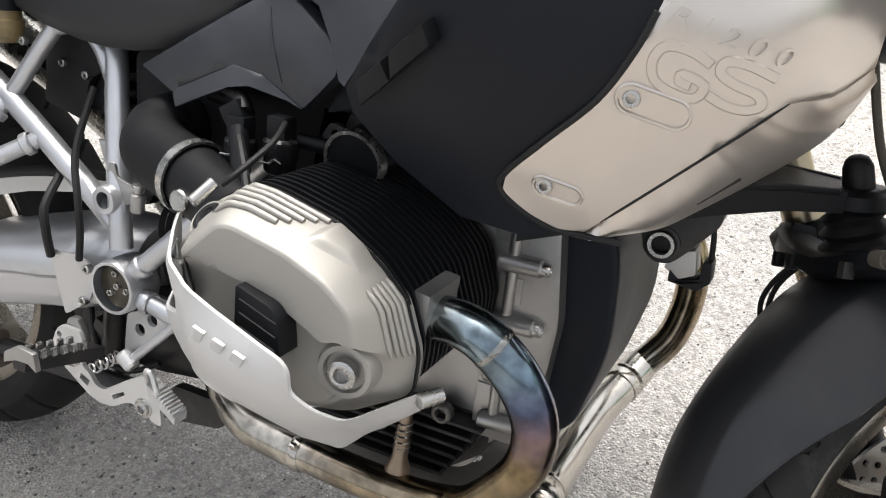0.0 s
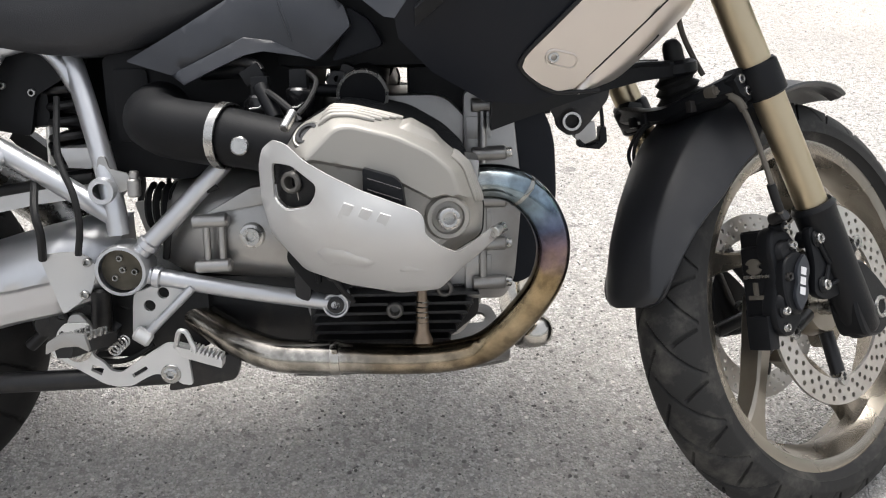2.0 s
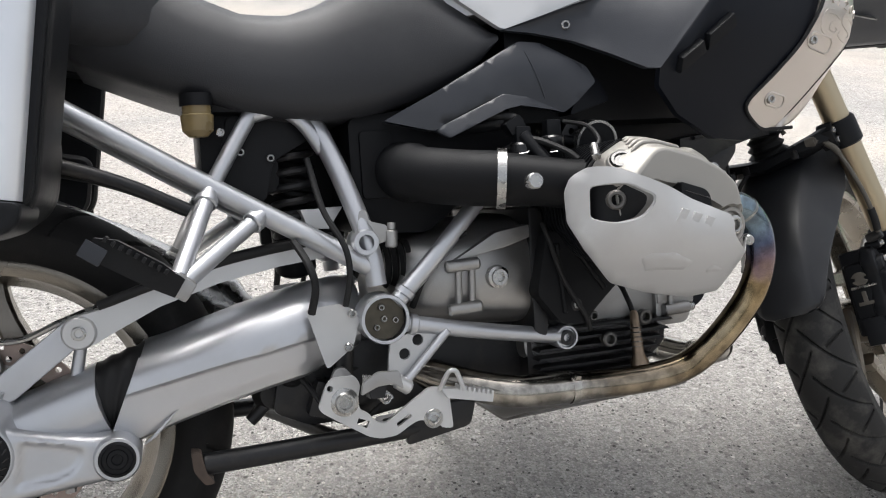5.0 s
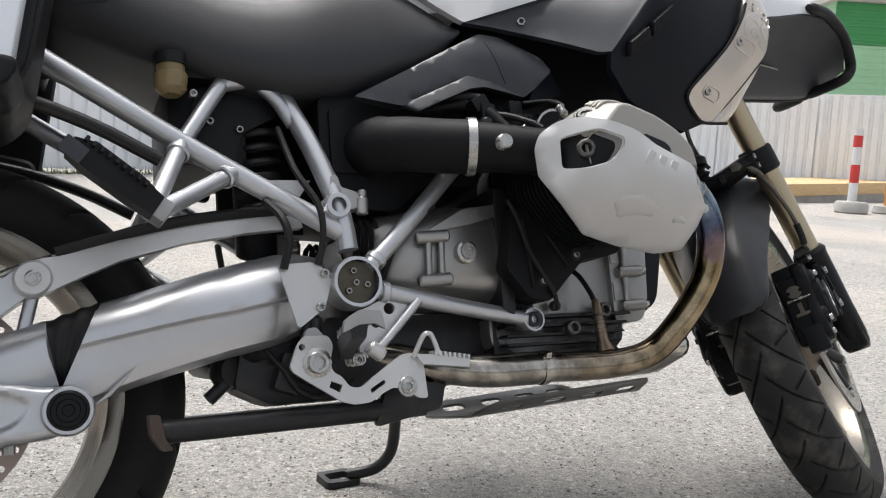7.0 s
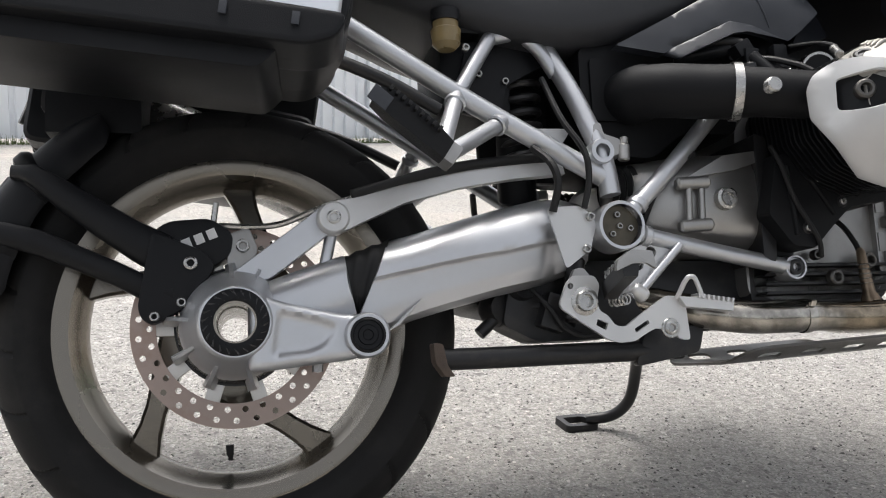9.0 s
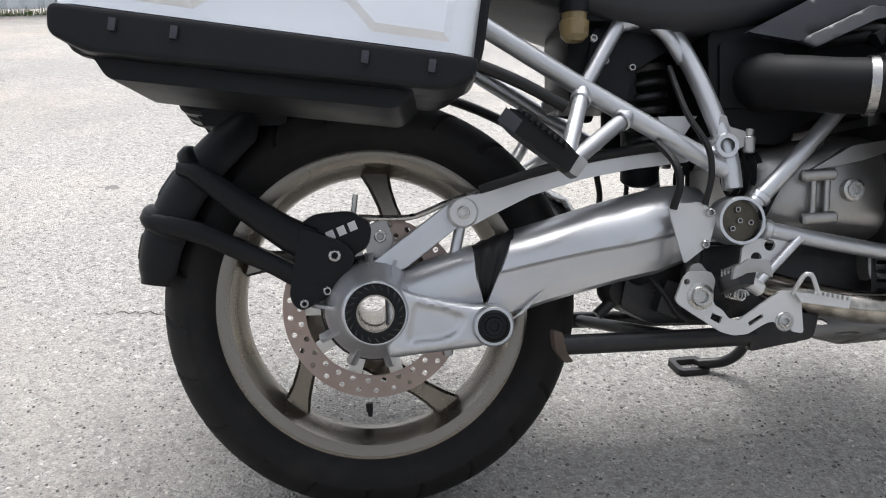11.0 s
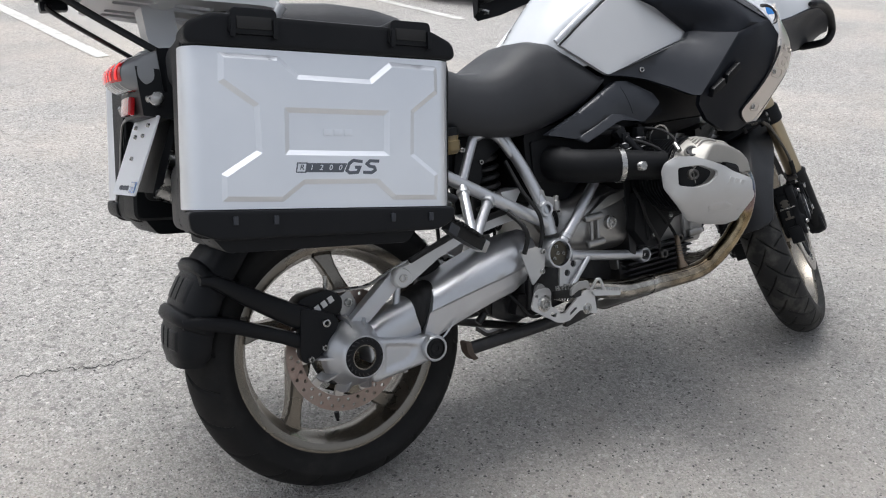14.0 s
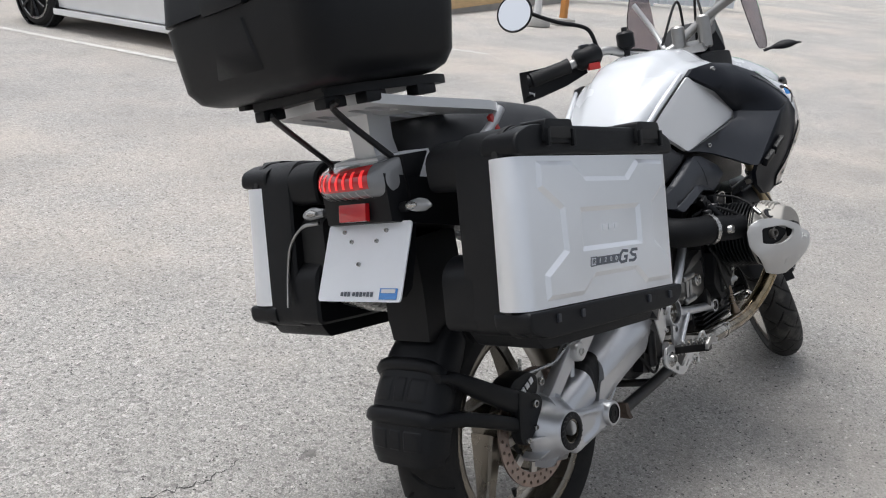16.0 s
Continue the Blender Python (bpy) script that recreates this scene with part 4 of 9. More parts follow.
for sy in (-1, 1):
    d = part("brake_disc", moved(disc_mesh(0.113, 0.1525, 0.005, 36, 0.004, ((0.122, 0.0), (0.1325, 0.4), (0.1435, 0.8))), front_at @ Matrix.Translation((0, 0.07 * sy - 0.0025, 0))), DISC, front_wheel, "drilled floating brake disc")
    for i in range(5):
        m = front_at @ Matrix.Rotation(radians(20 + 72 * i), 4, "Y")
        part("carrier_arm", moved(rod((0.045, 0.052 * sy, 0), (0.112, 0.068 * sy, 0), 0.011, 10), m), BLACK_STEEL, d)
        part("float_button", moved(lathe([(0.004, 0.007), (0.011, 0.007), (0.012, 0.0), (0.012, -0.006), (0.004, -0.006)], (0.113, 0.07 * sy, 0), (0, sy, 0), 14, True), m), STEEL, d)

# ---- motorcycle: body ----
def relief(points, stiff=0.0004):
    """A smooth thin-plate surface y(x, z) through a few support places (x, z, y)."""
    arr = np.array(points, float)
    n = len(arr)

    def kern(d):
        return np.where(d > 1e-9, d * d * np.log(d + 1e-12), 0.0)
    d = np.hypot(arr[:, None, 0] - arr[None, :, 0], arr[:, None, 1] - arr[None, :, 1])
    flat = np.column_stack([np.ones(n), arr[:, 0], arr[:, 1]])
    big = np.zeros((n + 3, n + 3))
    big[:n, :n], big[:n, n:], big[n:, :n] = kern(d) + stiff * np.eye(n), flat, flat.T
    k = np.linalg.solve(big, np.r_[arr[:, 2], 0, 0, 0])

    def fn(x, z):
        return float(kern(np.hypot(arr[:, 0] - x, arr[:, 1] - z)) @ k[:n] + k[n] + k[n + 1] * x + k[n + 2] * z)
    return fn


def plane_relief(points):
    """The plane y = a + bx + cz nearest to the places (x, z, y)."""
    a = np.array([(1, p[0], p[1]) for p in points])
    k = np.linalg.lstsq(a, np.array([p[2] for p in points]), rcond=None)[0]
    return lambda x, z: float(k[0] + k[1] * x + k[2] * z)


def arc_section(w, z0, z1, n=14, e=2.4):
    """Upper half of a rounded hump from -w to w, z0 at the edges, z1 on top, closed below."""
    out = []
    for i in range(n + 1):
        a = math.pi * i / n
        c, s = math.cos(a), math.sin(a)
        out.append((w * math.copysign(abs(c) ** (2 / e), c), z0 + (z1 - z0) * abs(s) ** (2 / e)))
    return out


# tank
TANK = [(0.57, 0.09, 0.84, 0.905), (0.60, 0.112, 0.82, 0.945), (0.65, 0.138, 0.85, 1.0), (0.71, 0.163, 0.85, 1.054), (0.78, 0.186, 0.85, 1.09), (0.86, 0.195, 0.85, 1.107),
        (0.95, 0.2, 0.85, 1.104), (1.03, 0.192, 0.84, 1.087), (1.10, 0.172, 0.82, 1.062), (1.14, 0.14, 0.86, 1.045)]


def tank_mesh():
    secs = []
    for i in range(31):
        x = 0.57 + 0.57 * i / 30
        w, z0, z1 = interp(TANK, x)
        secs.append([(x, y, z - 0.02 * math.sin(math.pi * i / 30) * math.exp(-((abs(y) / w - 0.66) / 0.13) ** 2) + 0.006 * math.exp(-((abs(y) / w - 0.9) / 0.06) ** 2)) for y, z in arc_section(w, z0, z1, 36, 3.1)])
    return loft(secs)


tank = part("fuel_tank", tank_mesh(), WHITE, motorcycle, "glossy pearl white fuel tank", 60)
for sy in (1, -1):
    fn = plane_relief([(0.763, 1.018, -0.180), (0.919, 0.901, -0.226), (0.701, 0.826, -0.186), (0.612, 0.907, -0.128)])
    bm = sheet(rounded([(0.765, 1.016), (0.92, 0.902), (0.905, 0.885), (0.708, 0.822), (0.612, 0.905)], [0.004, 0.008, 0.006, 0.01, 0.004]), step=0.02, depth=lambda x, z: fn(x, z) + 0.004 - 0.012 * math.sin(math.pi * min(max((x - 0.6) / 0.32, 0), 1)), thick=0.012)
    gap = [(0.612, 0.905), (0.66, 0.94), (0.71, 0.976), (0.765, 1.016)]
    part("tank_side_panel", bm if sy > 0 else mirror_y(bm), MATT_WHITE, motorcycle, "matt silver-white tank side panel")
    part("panel_gap", moved(tube([(x, (fn(x, z) + 0.001) * sy, z) for x, z in gap], 0.0026, 8), ID), SOFT_RUBBER, motorcycle)
    part("tank_lip", tube([((x - 0.0055), (fn(x, z) + 0.0085) * sy, z + 0.0075) for x, z in gap], [0.006, 0.008, 0.008, 0.006], 14), WHITE, tank)

# seat
SEAT = [(0.14, 0.125, 0.80, 0.975), (0.20, 0.13, 0.775, 0.955), (0.25, 0.138, 0.755, 0.925), (0.30, 0.145, 0.74, 0.893), (0.36, 0.15, 0.722, 0.868), (0.42, 0.152, 0.712, 0.866),
        (0.47, 0.152, 0.708, 0.882), (0.52, 0.152, 0.712, 0.912), (0.56, 0.152, 0.722, 0.928), (0.60, 0.155, 0.735, 0.92), (0.64, 0.162, 0.752, 0.895), (0.675, 0.17, 0.775, 0.862), (0.705, 0.172, 0.808, 0.828)]


def seat_mesh(table, x0, x1, n=26):
    secs = []
    for i in range(n + 1):
        x = x0 + (x1 - x0) * i / n
        w, z0, z1 = interp(table, x)
        h = z1 - z0
        half = [(0.0, z0), (w * 0.72, z0), (w * 0.93, z0 + 0.03 * h), (w, z0 + 0.16 * h), (w * 1.0, z0 + 0.38 * h), (w * 0.96, z0 + 0.62 * h), (w * 0.87, z0 + 0.82 * h), (w * 0.72, z0 + 0.94 * h), (w * 0.45, z0 + 0.99 * h), (0.0, z1)]
        secs.append([(x, -y, z) for y, z in half] + [(x, y, z) for y, z in half[-2:0:-1]])
    return loft(secs)


part("rider_seat", seat_mesh(SEAT, 0.14, 0.705), VINYL, motorcycle, "black grained vinyl rider seat with a dipped middle", 70)
PILLION = [(-0.2, 0.085, 0.9, 0.985), (-0.185, 0.11, 0.885, 1.015), (-0.15, 0.13, 0.875, 1.037), (-0.05, 0.142, 0.855, 1.044), (0.08, 0.147, 0.83, 1.038), (0.17, 0.147, 0.81, 1.022), (0.225, 0.14, 0.81, 1.002), (0.262, 0.125, 0.82, 0.968), (0.285, 0.1, 0.84, 0.92)]
part("pillion_seat", seat_mesh(PILLION, -0.2, 0.285, 30), VINYL, motorcycle, "black vinyl pillion seat", 70)

# side fairing: a blade behind the crease, a front panel and an upper band
C1, C2 = (0.885, 0.75), (0.982, 0.882)
blade_fn = relief([(0.70, 0.822, -0.186), (0.794, 0.83, -0.203), (0.80, 0.802, -0.21), (*C1, -0.297), (*C2, -0.336), (0.919, 0.901, -0.24), (0.85, 0.83, -0.245), (0.87, 0.87, -0.24)])
front_fn = relief([(*C1, -0.295), (*C2, -0.334), (0.925, 0.69, -0.27), (0.985, 0.652, -0.262), (1.05, 0.655, -0.26), (1.032, 0.70, -0.288), (1.10, 0.762, -0.308), (1.15, 0.88, -0.322), (1.0, 0.8, -0.325), (1.06, 0.9, -0.328), (1.118, 0.905, -0.312)])
band_fn = relief([(0.768, 1.018, -0.182), (0.848, 1.026, -0.217), (0.95, 1.025, -0.226), (1.05, 0.99, -0.258), (1.095, 0.935, -0.3), (1.118, 0.905, -0.311), (1.06, 0.9, -0.327), (*C2, -0.332), (0.919, 0.901, -0.24), (0.87, 0.945, -0.238), (0.88, 0.968, -0.25), (0.955, 0.935, -0.296), (0.95, 0.91, -0.268), (1.03, 0.945, -0.305)])
BLADE_LINE = [(0.705, 0.822), (0.75, 0.816), (0.80, 0.802), (0.838, 0.778), (0.872, 0.752), C1, C2, (0.919, 0.901), (0.905, 0.884)]
FRONT_LINE = [C1, (0.888, 0.728), (0.925, 0.69), (0.985, 0.655), (1.04, 0.65), (1.07, 0.662), (1.045, 0.676), (1.027, 0.692), (1.031, 0.707), (1.065, 0.742), (1.098, 0.775), (1.12, 0.812), (1.137, 0.868), (1.118, 0.905), (1.06, 0.9), C2]
CAP_LINE = [(1.137, 0.868), (1.118, 0.905), (1.095, 0.935), (1.065, 0.965), (1.035, 1.0), (1.075, 0.995), (1.115, 0.972), (1.152, 0.948), (1.17, 0.925), (1.155, 0.89)]
cap_fn = relief([(1.137, 0.868, -0.32), (1.118, 0.905, -0.314), (1.095, 0.935, -0.302), (1.065, 0.965, -0.284), (1.035, 1.0, -0.255), (1.075, 0.995, -0.25), (1.115, 0.972, -0.268), (1.152, 0.948, -0.29), (1.17, 0.925, -0.3), (1.155, 0.89, -0.32)])
INSET_LINE = [(0.985, 0.99), (1.03, 0.982), (1.06, 0.962), (1.09, 0.932), (1.108, 0.909), (1.085, 0.918), (1.045, 0.942)]
BAND_LINE = [(0.919, 0.901), C2, (1.06, 0.9), (1.118, 0.905), (1.095, 0.935), (1.065, 0.965), (1.035, 1.0), (0.95, 1.034), (0.86, 1.042), (0.79, 1.034), (0.768, 1.018), (0.84, 0.965)]
COVER_PLACES = {(0.535, 0.705): -0.158, (0.614, 0.744): -0.18, (0.677, 0.7784): -0.187, (0.7275, 0.806): -0.187, (0.76, 0.8035): -0.189, (0.8201, 0.7677): -0.208, (0.8285, 0.7437): -0.22, (0.8, 0.716): -0.214, (0.784, 0.7035): -0.206,
                (0.763, 0.7133): -0.203, (0.7297, 0.728): -0.2, (0.6961, 0.7325): -0.199, (0.6122, 0.6945): -0.186, (0.6, 0.687): -0.18}
COVER_FOLDS = {(0.7329, 0.79): -0.194, (0.755, 0.7232): -0.203, (0.71, 0.765): -0.2, (0.775, 0.765): -0.208, (0.66, 0.745): -0.193}
CHEVRON = [(0.6122, 0.6945), (0.6961, 0.7325), (0.7297, 0.728), (0.763, 0.7133), (0.784, 0.7035), (0.766, 0.7085), (0.7197, 0.7155), (0.6963, 0.711), (0.6178, 0.676), (0.6, 0.687)]


cover_fn = relief([(x, z, y) for (x, z), y in {**COVER_PLACES, **COVER_FOLDS}.items()], 0.0002)


def chevron_fn(x, z):
    """The flared lower band of the side cover: it stands out further towards its lower edge."""
    edge = interp([(0.6, 0.687), (0.6122, 0.6945), (0.6961, 0.7325), (0.7297, 0.728), (0.763, 0.7133), (0.784, 0.7035)], x)[0]
    return cover_fn(x, max(z, edge)) - 0.001 - 0.4 * max(0.0, edge - z)


SCOOP_LINE = [(1.168, 0.945), (1.215, 0.935), (1.252, 0.888), (1.263, 0.84), (1.262, 0.80), (1.25, 0.766), (1.235, 0.744), (1.194, 0.722), (1.172, 0.70), (1.135, 0.674), (1.116, 0.667), (1.095, 0.665), (1.07, 0.665), (1.045, 0.676), (1.027, 0.692), (1.031, 0.707), (1.065, 0.742), (1.098, 0.775), (1.12, 0.812), (1.14, 0.87), (1.146, 0.925)]
scoop_fn = relief([(1.062, 0.704, -0.293), (1.119, 0.782, -0.314), (1.081, 0.668, -0.266), (1.03, 0.70, -0.29), (1.15, 0.86, -0.324), (1.16, 0.94, -0.30), (1.097, 0.677, -0.27), (1.138, 0.716, -0.28), (1.172, 0.752, -0.287), (1.197, 0.776, -0.288), (1.215, 0.79, -0.28),
                     (1.21, 0.84, -0.295), (1.243, 0.85, -0.25), (1.258, 0.85, -0.2), (1.228, 0.92, -0.235), (1.235, 0.8, -0.255), (1.258, 0.82, -0.2)], 0.0002)
CREASE = [(1.09 + 0.0126 * i, 0.6671 + 0.01235 * i) for i in range(11)]
SCOOP_UPPER = SCOOP_LINE[:4] + [(1.262, 0.815), (1.24, 0.796)] + CREASE[::-1] + SCOOP_LINE[12:]
FACET_EDGE = [(1.1, -0.262, 0.664), (1.118, -0.252, 0.668), (1.144, -0.24, 0.677), (1.17, -0.235, 0.697), (1.206, -0.212, 0.725), (1.238, -0.195, 0.754), (1.254, -0.182, 0.778), (1.266, -0.165, 0.803)]


def facet_mesh():
    """The facet under the scoop's crease: ruled from the crease down and inwards to its lower edge."""
    top = glide([(x, scoop_fn(x, z) + 0.005, z - 0.0008) for x, z in CREASE + [(1.24, 0.7952), (1.262, 0.8144)]], 3)
    low = glide(FACET_EDGE, 6)
    secs = []
    n = 48
    for i in range(n + 1):
        a, b = Vector(top[round((len(top) - 1) * i / n)]), Vector(low[round((len(low) - 1) * i / n)])
        row = [a.lerp(b, k / 6) + Vector((0, -0.004, -0.004)) * math.sin(math.pi * k / 6) for k in range(7)]
        secs.append(row + [q + Vector((-0.002, 0.008, 0.005)) for q in row[::-1]])
    return loft(secs)


def band_on(line, base, crown, high, fn):
    """A low ridge with sloping flanks along a line in XZ, standing out to -Y from the skin fn."""
    p = [Vector(q) for q in line]
    secs = []
    for i, q in enumerate(p):
        d0 = (q - p[i - 1]).normalized() if i else (p[1] - q).normalized()
        d1 = (p[i + 1] - q).normalized() if i + 1 < len(p) else d0
        t = (d0 + d1).normalized()
        nrm = Vector((-t.y, t.x)) / max(0.5, t.dot(d0))
        end = 0.0 if 0 < i < len(p) - 1 else 1.0
        s = d0 * (base - crown) * (1 if i else -1) * end
        rows = [(q - nrm * base, 0.001), (q - nrm * crown, -high), (q + nrm * crown, -high), (q + nrm * base, 0.001)]
        ring = [(v.x, fn(v.x, v.y) + h, v.y) for v, h in rows]
        if end:
            outer = [(v.x + s.x, fn(v.x + s.x, v.y + s.y) + 0.001, v.y + s.y) for v, h in rows]
            secs += [outer, ring] if i == 0 else [ring, outer]
        else:
            secs.append(ring)
    return loft(secs, False)


def loop_mark(cx, cz, length, width, turn, r, fn, n=30):
    """A raised rounded lip on a panel, following its skin."""
    pts = []
    c, s = math.cos(radians(turn)), math.sin(radians(turn))
    for i in range(n):
        a = 2 * math.pi * i / n
        u = math.cos(a) * width / 2 + math.copysign(max(length - width, 0) / 2, math.cos(a))
        w = math.sin(a) * width / 2
        x, z = cx + u * c - w * s, cz + u * s + w * c
        pts.append((x, fn(x, z) - r * 0.3, z))
    return tube(pts, r, 6, closed=True)


for sy in (1, -1):
    flip = (lambda b: b) if sy > 0 else mirror_y
    side = new("side_fairing")
    side.parent = motorcycle
    tagged(side, "satin black side fairing")
    # Grey beside the black panels: the blade's lit facing is put into its colour.
    part("blade_panel", flip(sheet(BLADE_LINE, step=0.02, depth=blade_fn, thick=0.012)), GREY_PLASTIC, side, "fairing blade with its lit tone coloured grey", 50)
    part("front_panel", flip(sheet(FRONT_LINE, step=0.02, depth=front_fn, thick=0.012)), FAIRING, side, "", 50)
    cap = part("badge_cap", flip(sheet(CAP_LINE, step=0.015, depth=cap_fn, thick=0.01)), WHITE, motorcycle, "pearl white cap behind the badge", 60)
    part("gloss_inset", flip(sheet(INSET_LINE, step=0.015, depth=lambda x, z: band_fn(x, z) - 0.003, thick=0.004)), GLOSS_BLACK, side, "gloss black inset", 50)
    part("upper_band", flip(sheet(BAND_LINE, step=0.02, depth=band_fn, thick=0.012)), FAIRING, side, "", 50)
    for cx, cz, ln in ((0.922, 0.765, 0.05), (0.958, 0.794, 0.056)):
        y = front_fn(cx, cz)
        ax, az = (front_fn(cx + 0.01, cz) - front_fn(cx - 0.01, cz)) / 0.02, (front_fn(cx, cz + 0.01) - front_fn(cx, cz - 0.01)) / 0.02
        block = soften(slab([(-ln / 2, -0.008), (ln / 2 - 0.006, -0.008), (ln / 2, 0.008), (-ln / 2 + 0.014, 0.008)], -0.015, 0.01, 0), 0.003)
        part("vent_block", flip(moved(block, Matrix.Translation((cx, y, cz)) @ pose(0, 0, 0, -math.degrees(math.atan(az)), 0, math.degrees(math.atan(ax))) @ pose(0, 0, 0, 0, -40, 0))), BLACK, side)
    side_cover = part("side_cover", flip(sheet(rounded(list(COVER_PLACES), 0.004, 2), (), 0.012, cover_fn, 0.02)), GREY_PLASTIC, motorcycle, "slate grey side cover below the seat", 50)
    part("chevron", flip(sheet(list(CHEVRON), (), 0.006, chevron_fn, 0.01)), GREY_PLASTIC, side_cover, "", 50)
    part("fold_line", flip(tube([(x, cover_fn(x, z) - 0.0002, z) for x, z in ((0.734, 0.792), (0.742, 0.768), (0.75, 0.745), (0.757, 0.724))], [0.0006, 0.0016, 0.0018, 0.001], 8)), GREY_PLASTIC, side_cover)
    part("rear_fold", flip(slab(rounded([(0.822, 0.768), (0.85, 0.75), (0.866, 0.72), (0.8, 0.7), (0.815, 0.73)], 0.008), -0.19, -0.15, 0.006)), FAIRING, side_cover)
    scoop = part("air_scoop", flip(sheet(SCOOP_UPPER, step=0.009, depth=scoop_fn, thick=0.02)), SCOOP, motorcycle, "champagne silver air scoop cover with embossed marks", 50)
    # Black tube gives the crease its thin line of shade.
    part("crease_groove", flip(tube([(x, scoop_fn(x, z) + 0.0004, z) for x, z in CREASE[1:]], [0.0006] + [0.0013] * 8 + [0.0006], 8)), RECESS_SHADE, scoop)
    part("lower_facet", flip(facet_mesh()), SCOOP, scoop, "", 50)
    # Black notch slab stands for the shade in the facet's opening.
    notch = slab(rounded([(-0.021, -0.006), (0.018, -0.006), (0.012, 0.006), (-0.012, 0.006)], 0.003), -0.0025, 0.02, 0.001)
    part("facet_slot", flip(moved(notch, pose(1.178, -0.2445, 0.7195, 30, -40, 18))), RECESS_SHADE, scoop)
    for (cx, cz), a in (((1.062, 0.704), -13), ((1.12, 0.7815), -13)):
        y = scoop_fn(cx, cz)
        part("screw", flip(bolt((cx, y - 0.0005, cz), (0, -1, 0), 0.0062, 0.003)), STEEL, scoop)
        big = cz > 0.75
        part("pressed_lip", flip(loop_mark(cx + (0.0145 if big else 0.0095), cz - (0.0032 if big else 0.002), 0.05 if big else 0.037, 0.021 if big else 0.0165, a, 0.0016, scoop_fn)), SCOOP, scoop)
    for i, ch in enumerate("R1200") if sy > 0 else ():
        x, z = 1.1437 + i * 0.0158, 0.8375 - i * 0.0043
        ax, az = (scoop_fn(x + 0.004, z) - scoop_fn(x - 0.004, z)) / 0.008, (scoop_fn(x, z + 0.004) - scoop_fn(x, z - 0.004)) / 0.008
        part("embossed_character", moved(moved(lettering(ch, 0.019, 0.0014, 1.0, 0.2), Matrix.Diagonal((1.3, 1, 1, 1))), pose(x, scoop_fn(x, z) - 0.0004, z, -math.degrees(math.atan(az)), 15, math.degrees(math.atan(ax)))), SCOOP, scoop)
    for gx, gz, path in ((1.148, 0.8045, ((1.0, 0.75), (0.2, 1.0), (-0.7, 0.85), (-1.0, 0.1), (-0.75, -0.7), (0.0, -1.0), (0.85, -0.9), (1.0, -0.2), (0.2, -0.05), (0.15, -0.4), (0.55, -0.45))),
                         (1.187, 0.799, ((1.0, 0.8), (0.0, 1.0), (-0.8, 0.85), (-0.85, 0.3), (-0.2, 0.02), (0.6, -0.1), (0.85, -0.55), (0.4, -0.95), (-0.3, -1.0), (-1.0, -0.8)))):
        line = [(gx + u * 0.017 + v * 0.003, gz + v * 0.0145 - u * 0.004) for u, v in path]
        part("embossed_mark", flip(band_on([tuple(q) for q in glide(line, 3)], 0.0042, 0.0028, 0.0012, scoop_fn)), SCOOP, scoop, "", 25)
    part("rubber_edge", flip(tube([(px, min(front_fn(px, pz), scoop_fn(px, pz)) + 0.001, pz) for px, pz in [tuple(q) for q in glide([(1.12, 0.665), (1.07, 0.664), (1.045, 0.675), (1.026, 0.692), (1.03, 0.708), (1.065, 0.744), (1.097, 0.777), (1.119, 0.813), (1.13, 0.84)], 5)]], 0.0026, 8)), SOFT_RUBBER, scoop)
    part("edge_bolt", flip(bolt((1.243, -0.118, 0.764), (0.3, -0.8, -0.5), 0.0085, 0.004)), STEEL, scoop)
    part("screw", flip(bolt((0.848, band_fn(0.848, 1.026) - 0.001, 1.026), (0, -1, 0.25), 0.0065, 0.004)), STEEL, side)
    part("screw", flip(bolt((0.794, blade_fn(0.794, 0.825) - 0.001, 0.825), (-0.3, -1, 0), 0.0065, 0.004)), STEEL, side)
    badge_m = Matrix.Translation((1.119, -0.303, 0.9165)) @ Vector((-0.25, -0.9, 0.3)).to_track_quat("-Y", "Z").to_matrix().to_4x4()
    badge = part("round_badge", flip(moved(lathe([(0.0, 0.003), (0.024, 0.003), (0.026, 0.005), (0.031, 0.001), (0.031, -0.012), (0.0, -0.012)], (0, 0, 0), (0, -1, 0), 32), badge_m)), GLOSS_BLACK, motorcycle, "round badge of blue and white quarters")
    for q in range(4):
        wedge = [(0, 0)] + [(0.02 * math.cos(a), 0.02 * math.sin(a)) for a in [q * math.pi / 2 + i * math.pi / 16 for i in range(9)]]
        part("quarter", flip(moved(slab(wedge, 0, -0.0015, 0), badge_m @ pose(0, -0.0035, 0))), (BLUE, BADGE_WHITE)[q % 2], badge)

# dark innards that close the frame from behind
part("airbox", soften(slab(rounded([(0.49, 0.552), (0.6, 0.545), (0.65, 0.585), (0.74, 0.585), (0.76, 0.7), (0.7, 0.74), (0.49, 0.715)], 0.016), -0.125, 0.125, 0.012), 0), MATT_BLACK, motorcycle, "black plastic air filter box")
part("airbox_panel", slab(rounded([(0.505, 0.6), (0.552, 0.6), (0.552, 0.695), (0.505, 0.695)], 0.008), -0.131, -0.12, 0.003), MATT_BLACK, motorcycle)
part("battery_tray", box((0.345, 0.0, 0.68), (0.11, 0.17, 0.13), 0.02), BLACK, motorcycle)
# Added black plate: stands for the darkness behind the shock spring.
part("spring_backing", box((0.44, 0.03, 0.64), (0.13, 0.02, 0.2), 0.006), BLACK, motorcycle)
part("seat_pan", box((0.46, 0, 0.742), (0.32, 0.24, 0.03), 0.01), BLACK, motorcycle)
part("inner_frame", box((0.93, 0, 0.8), (0.42, 0.3, 0.22), 0.03), BLACK, motorcycle)
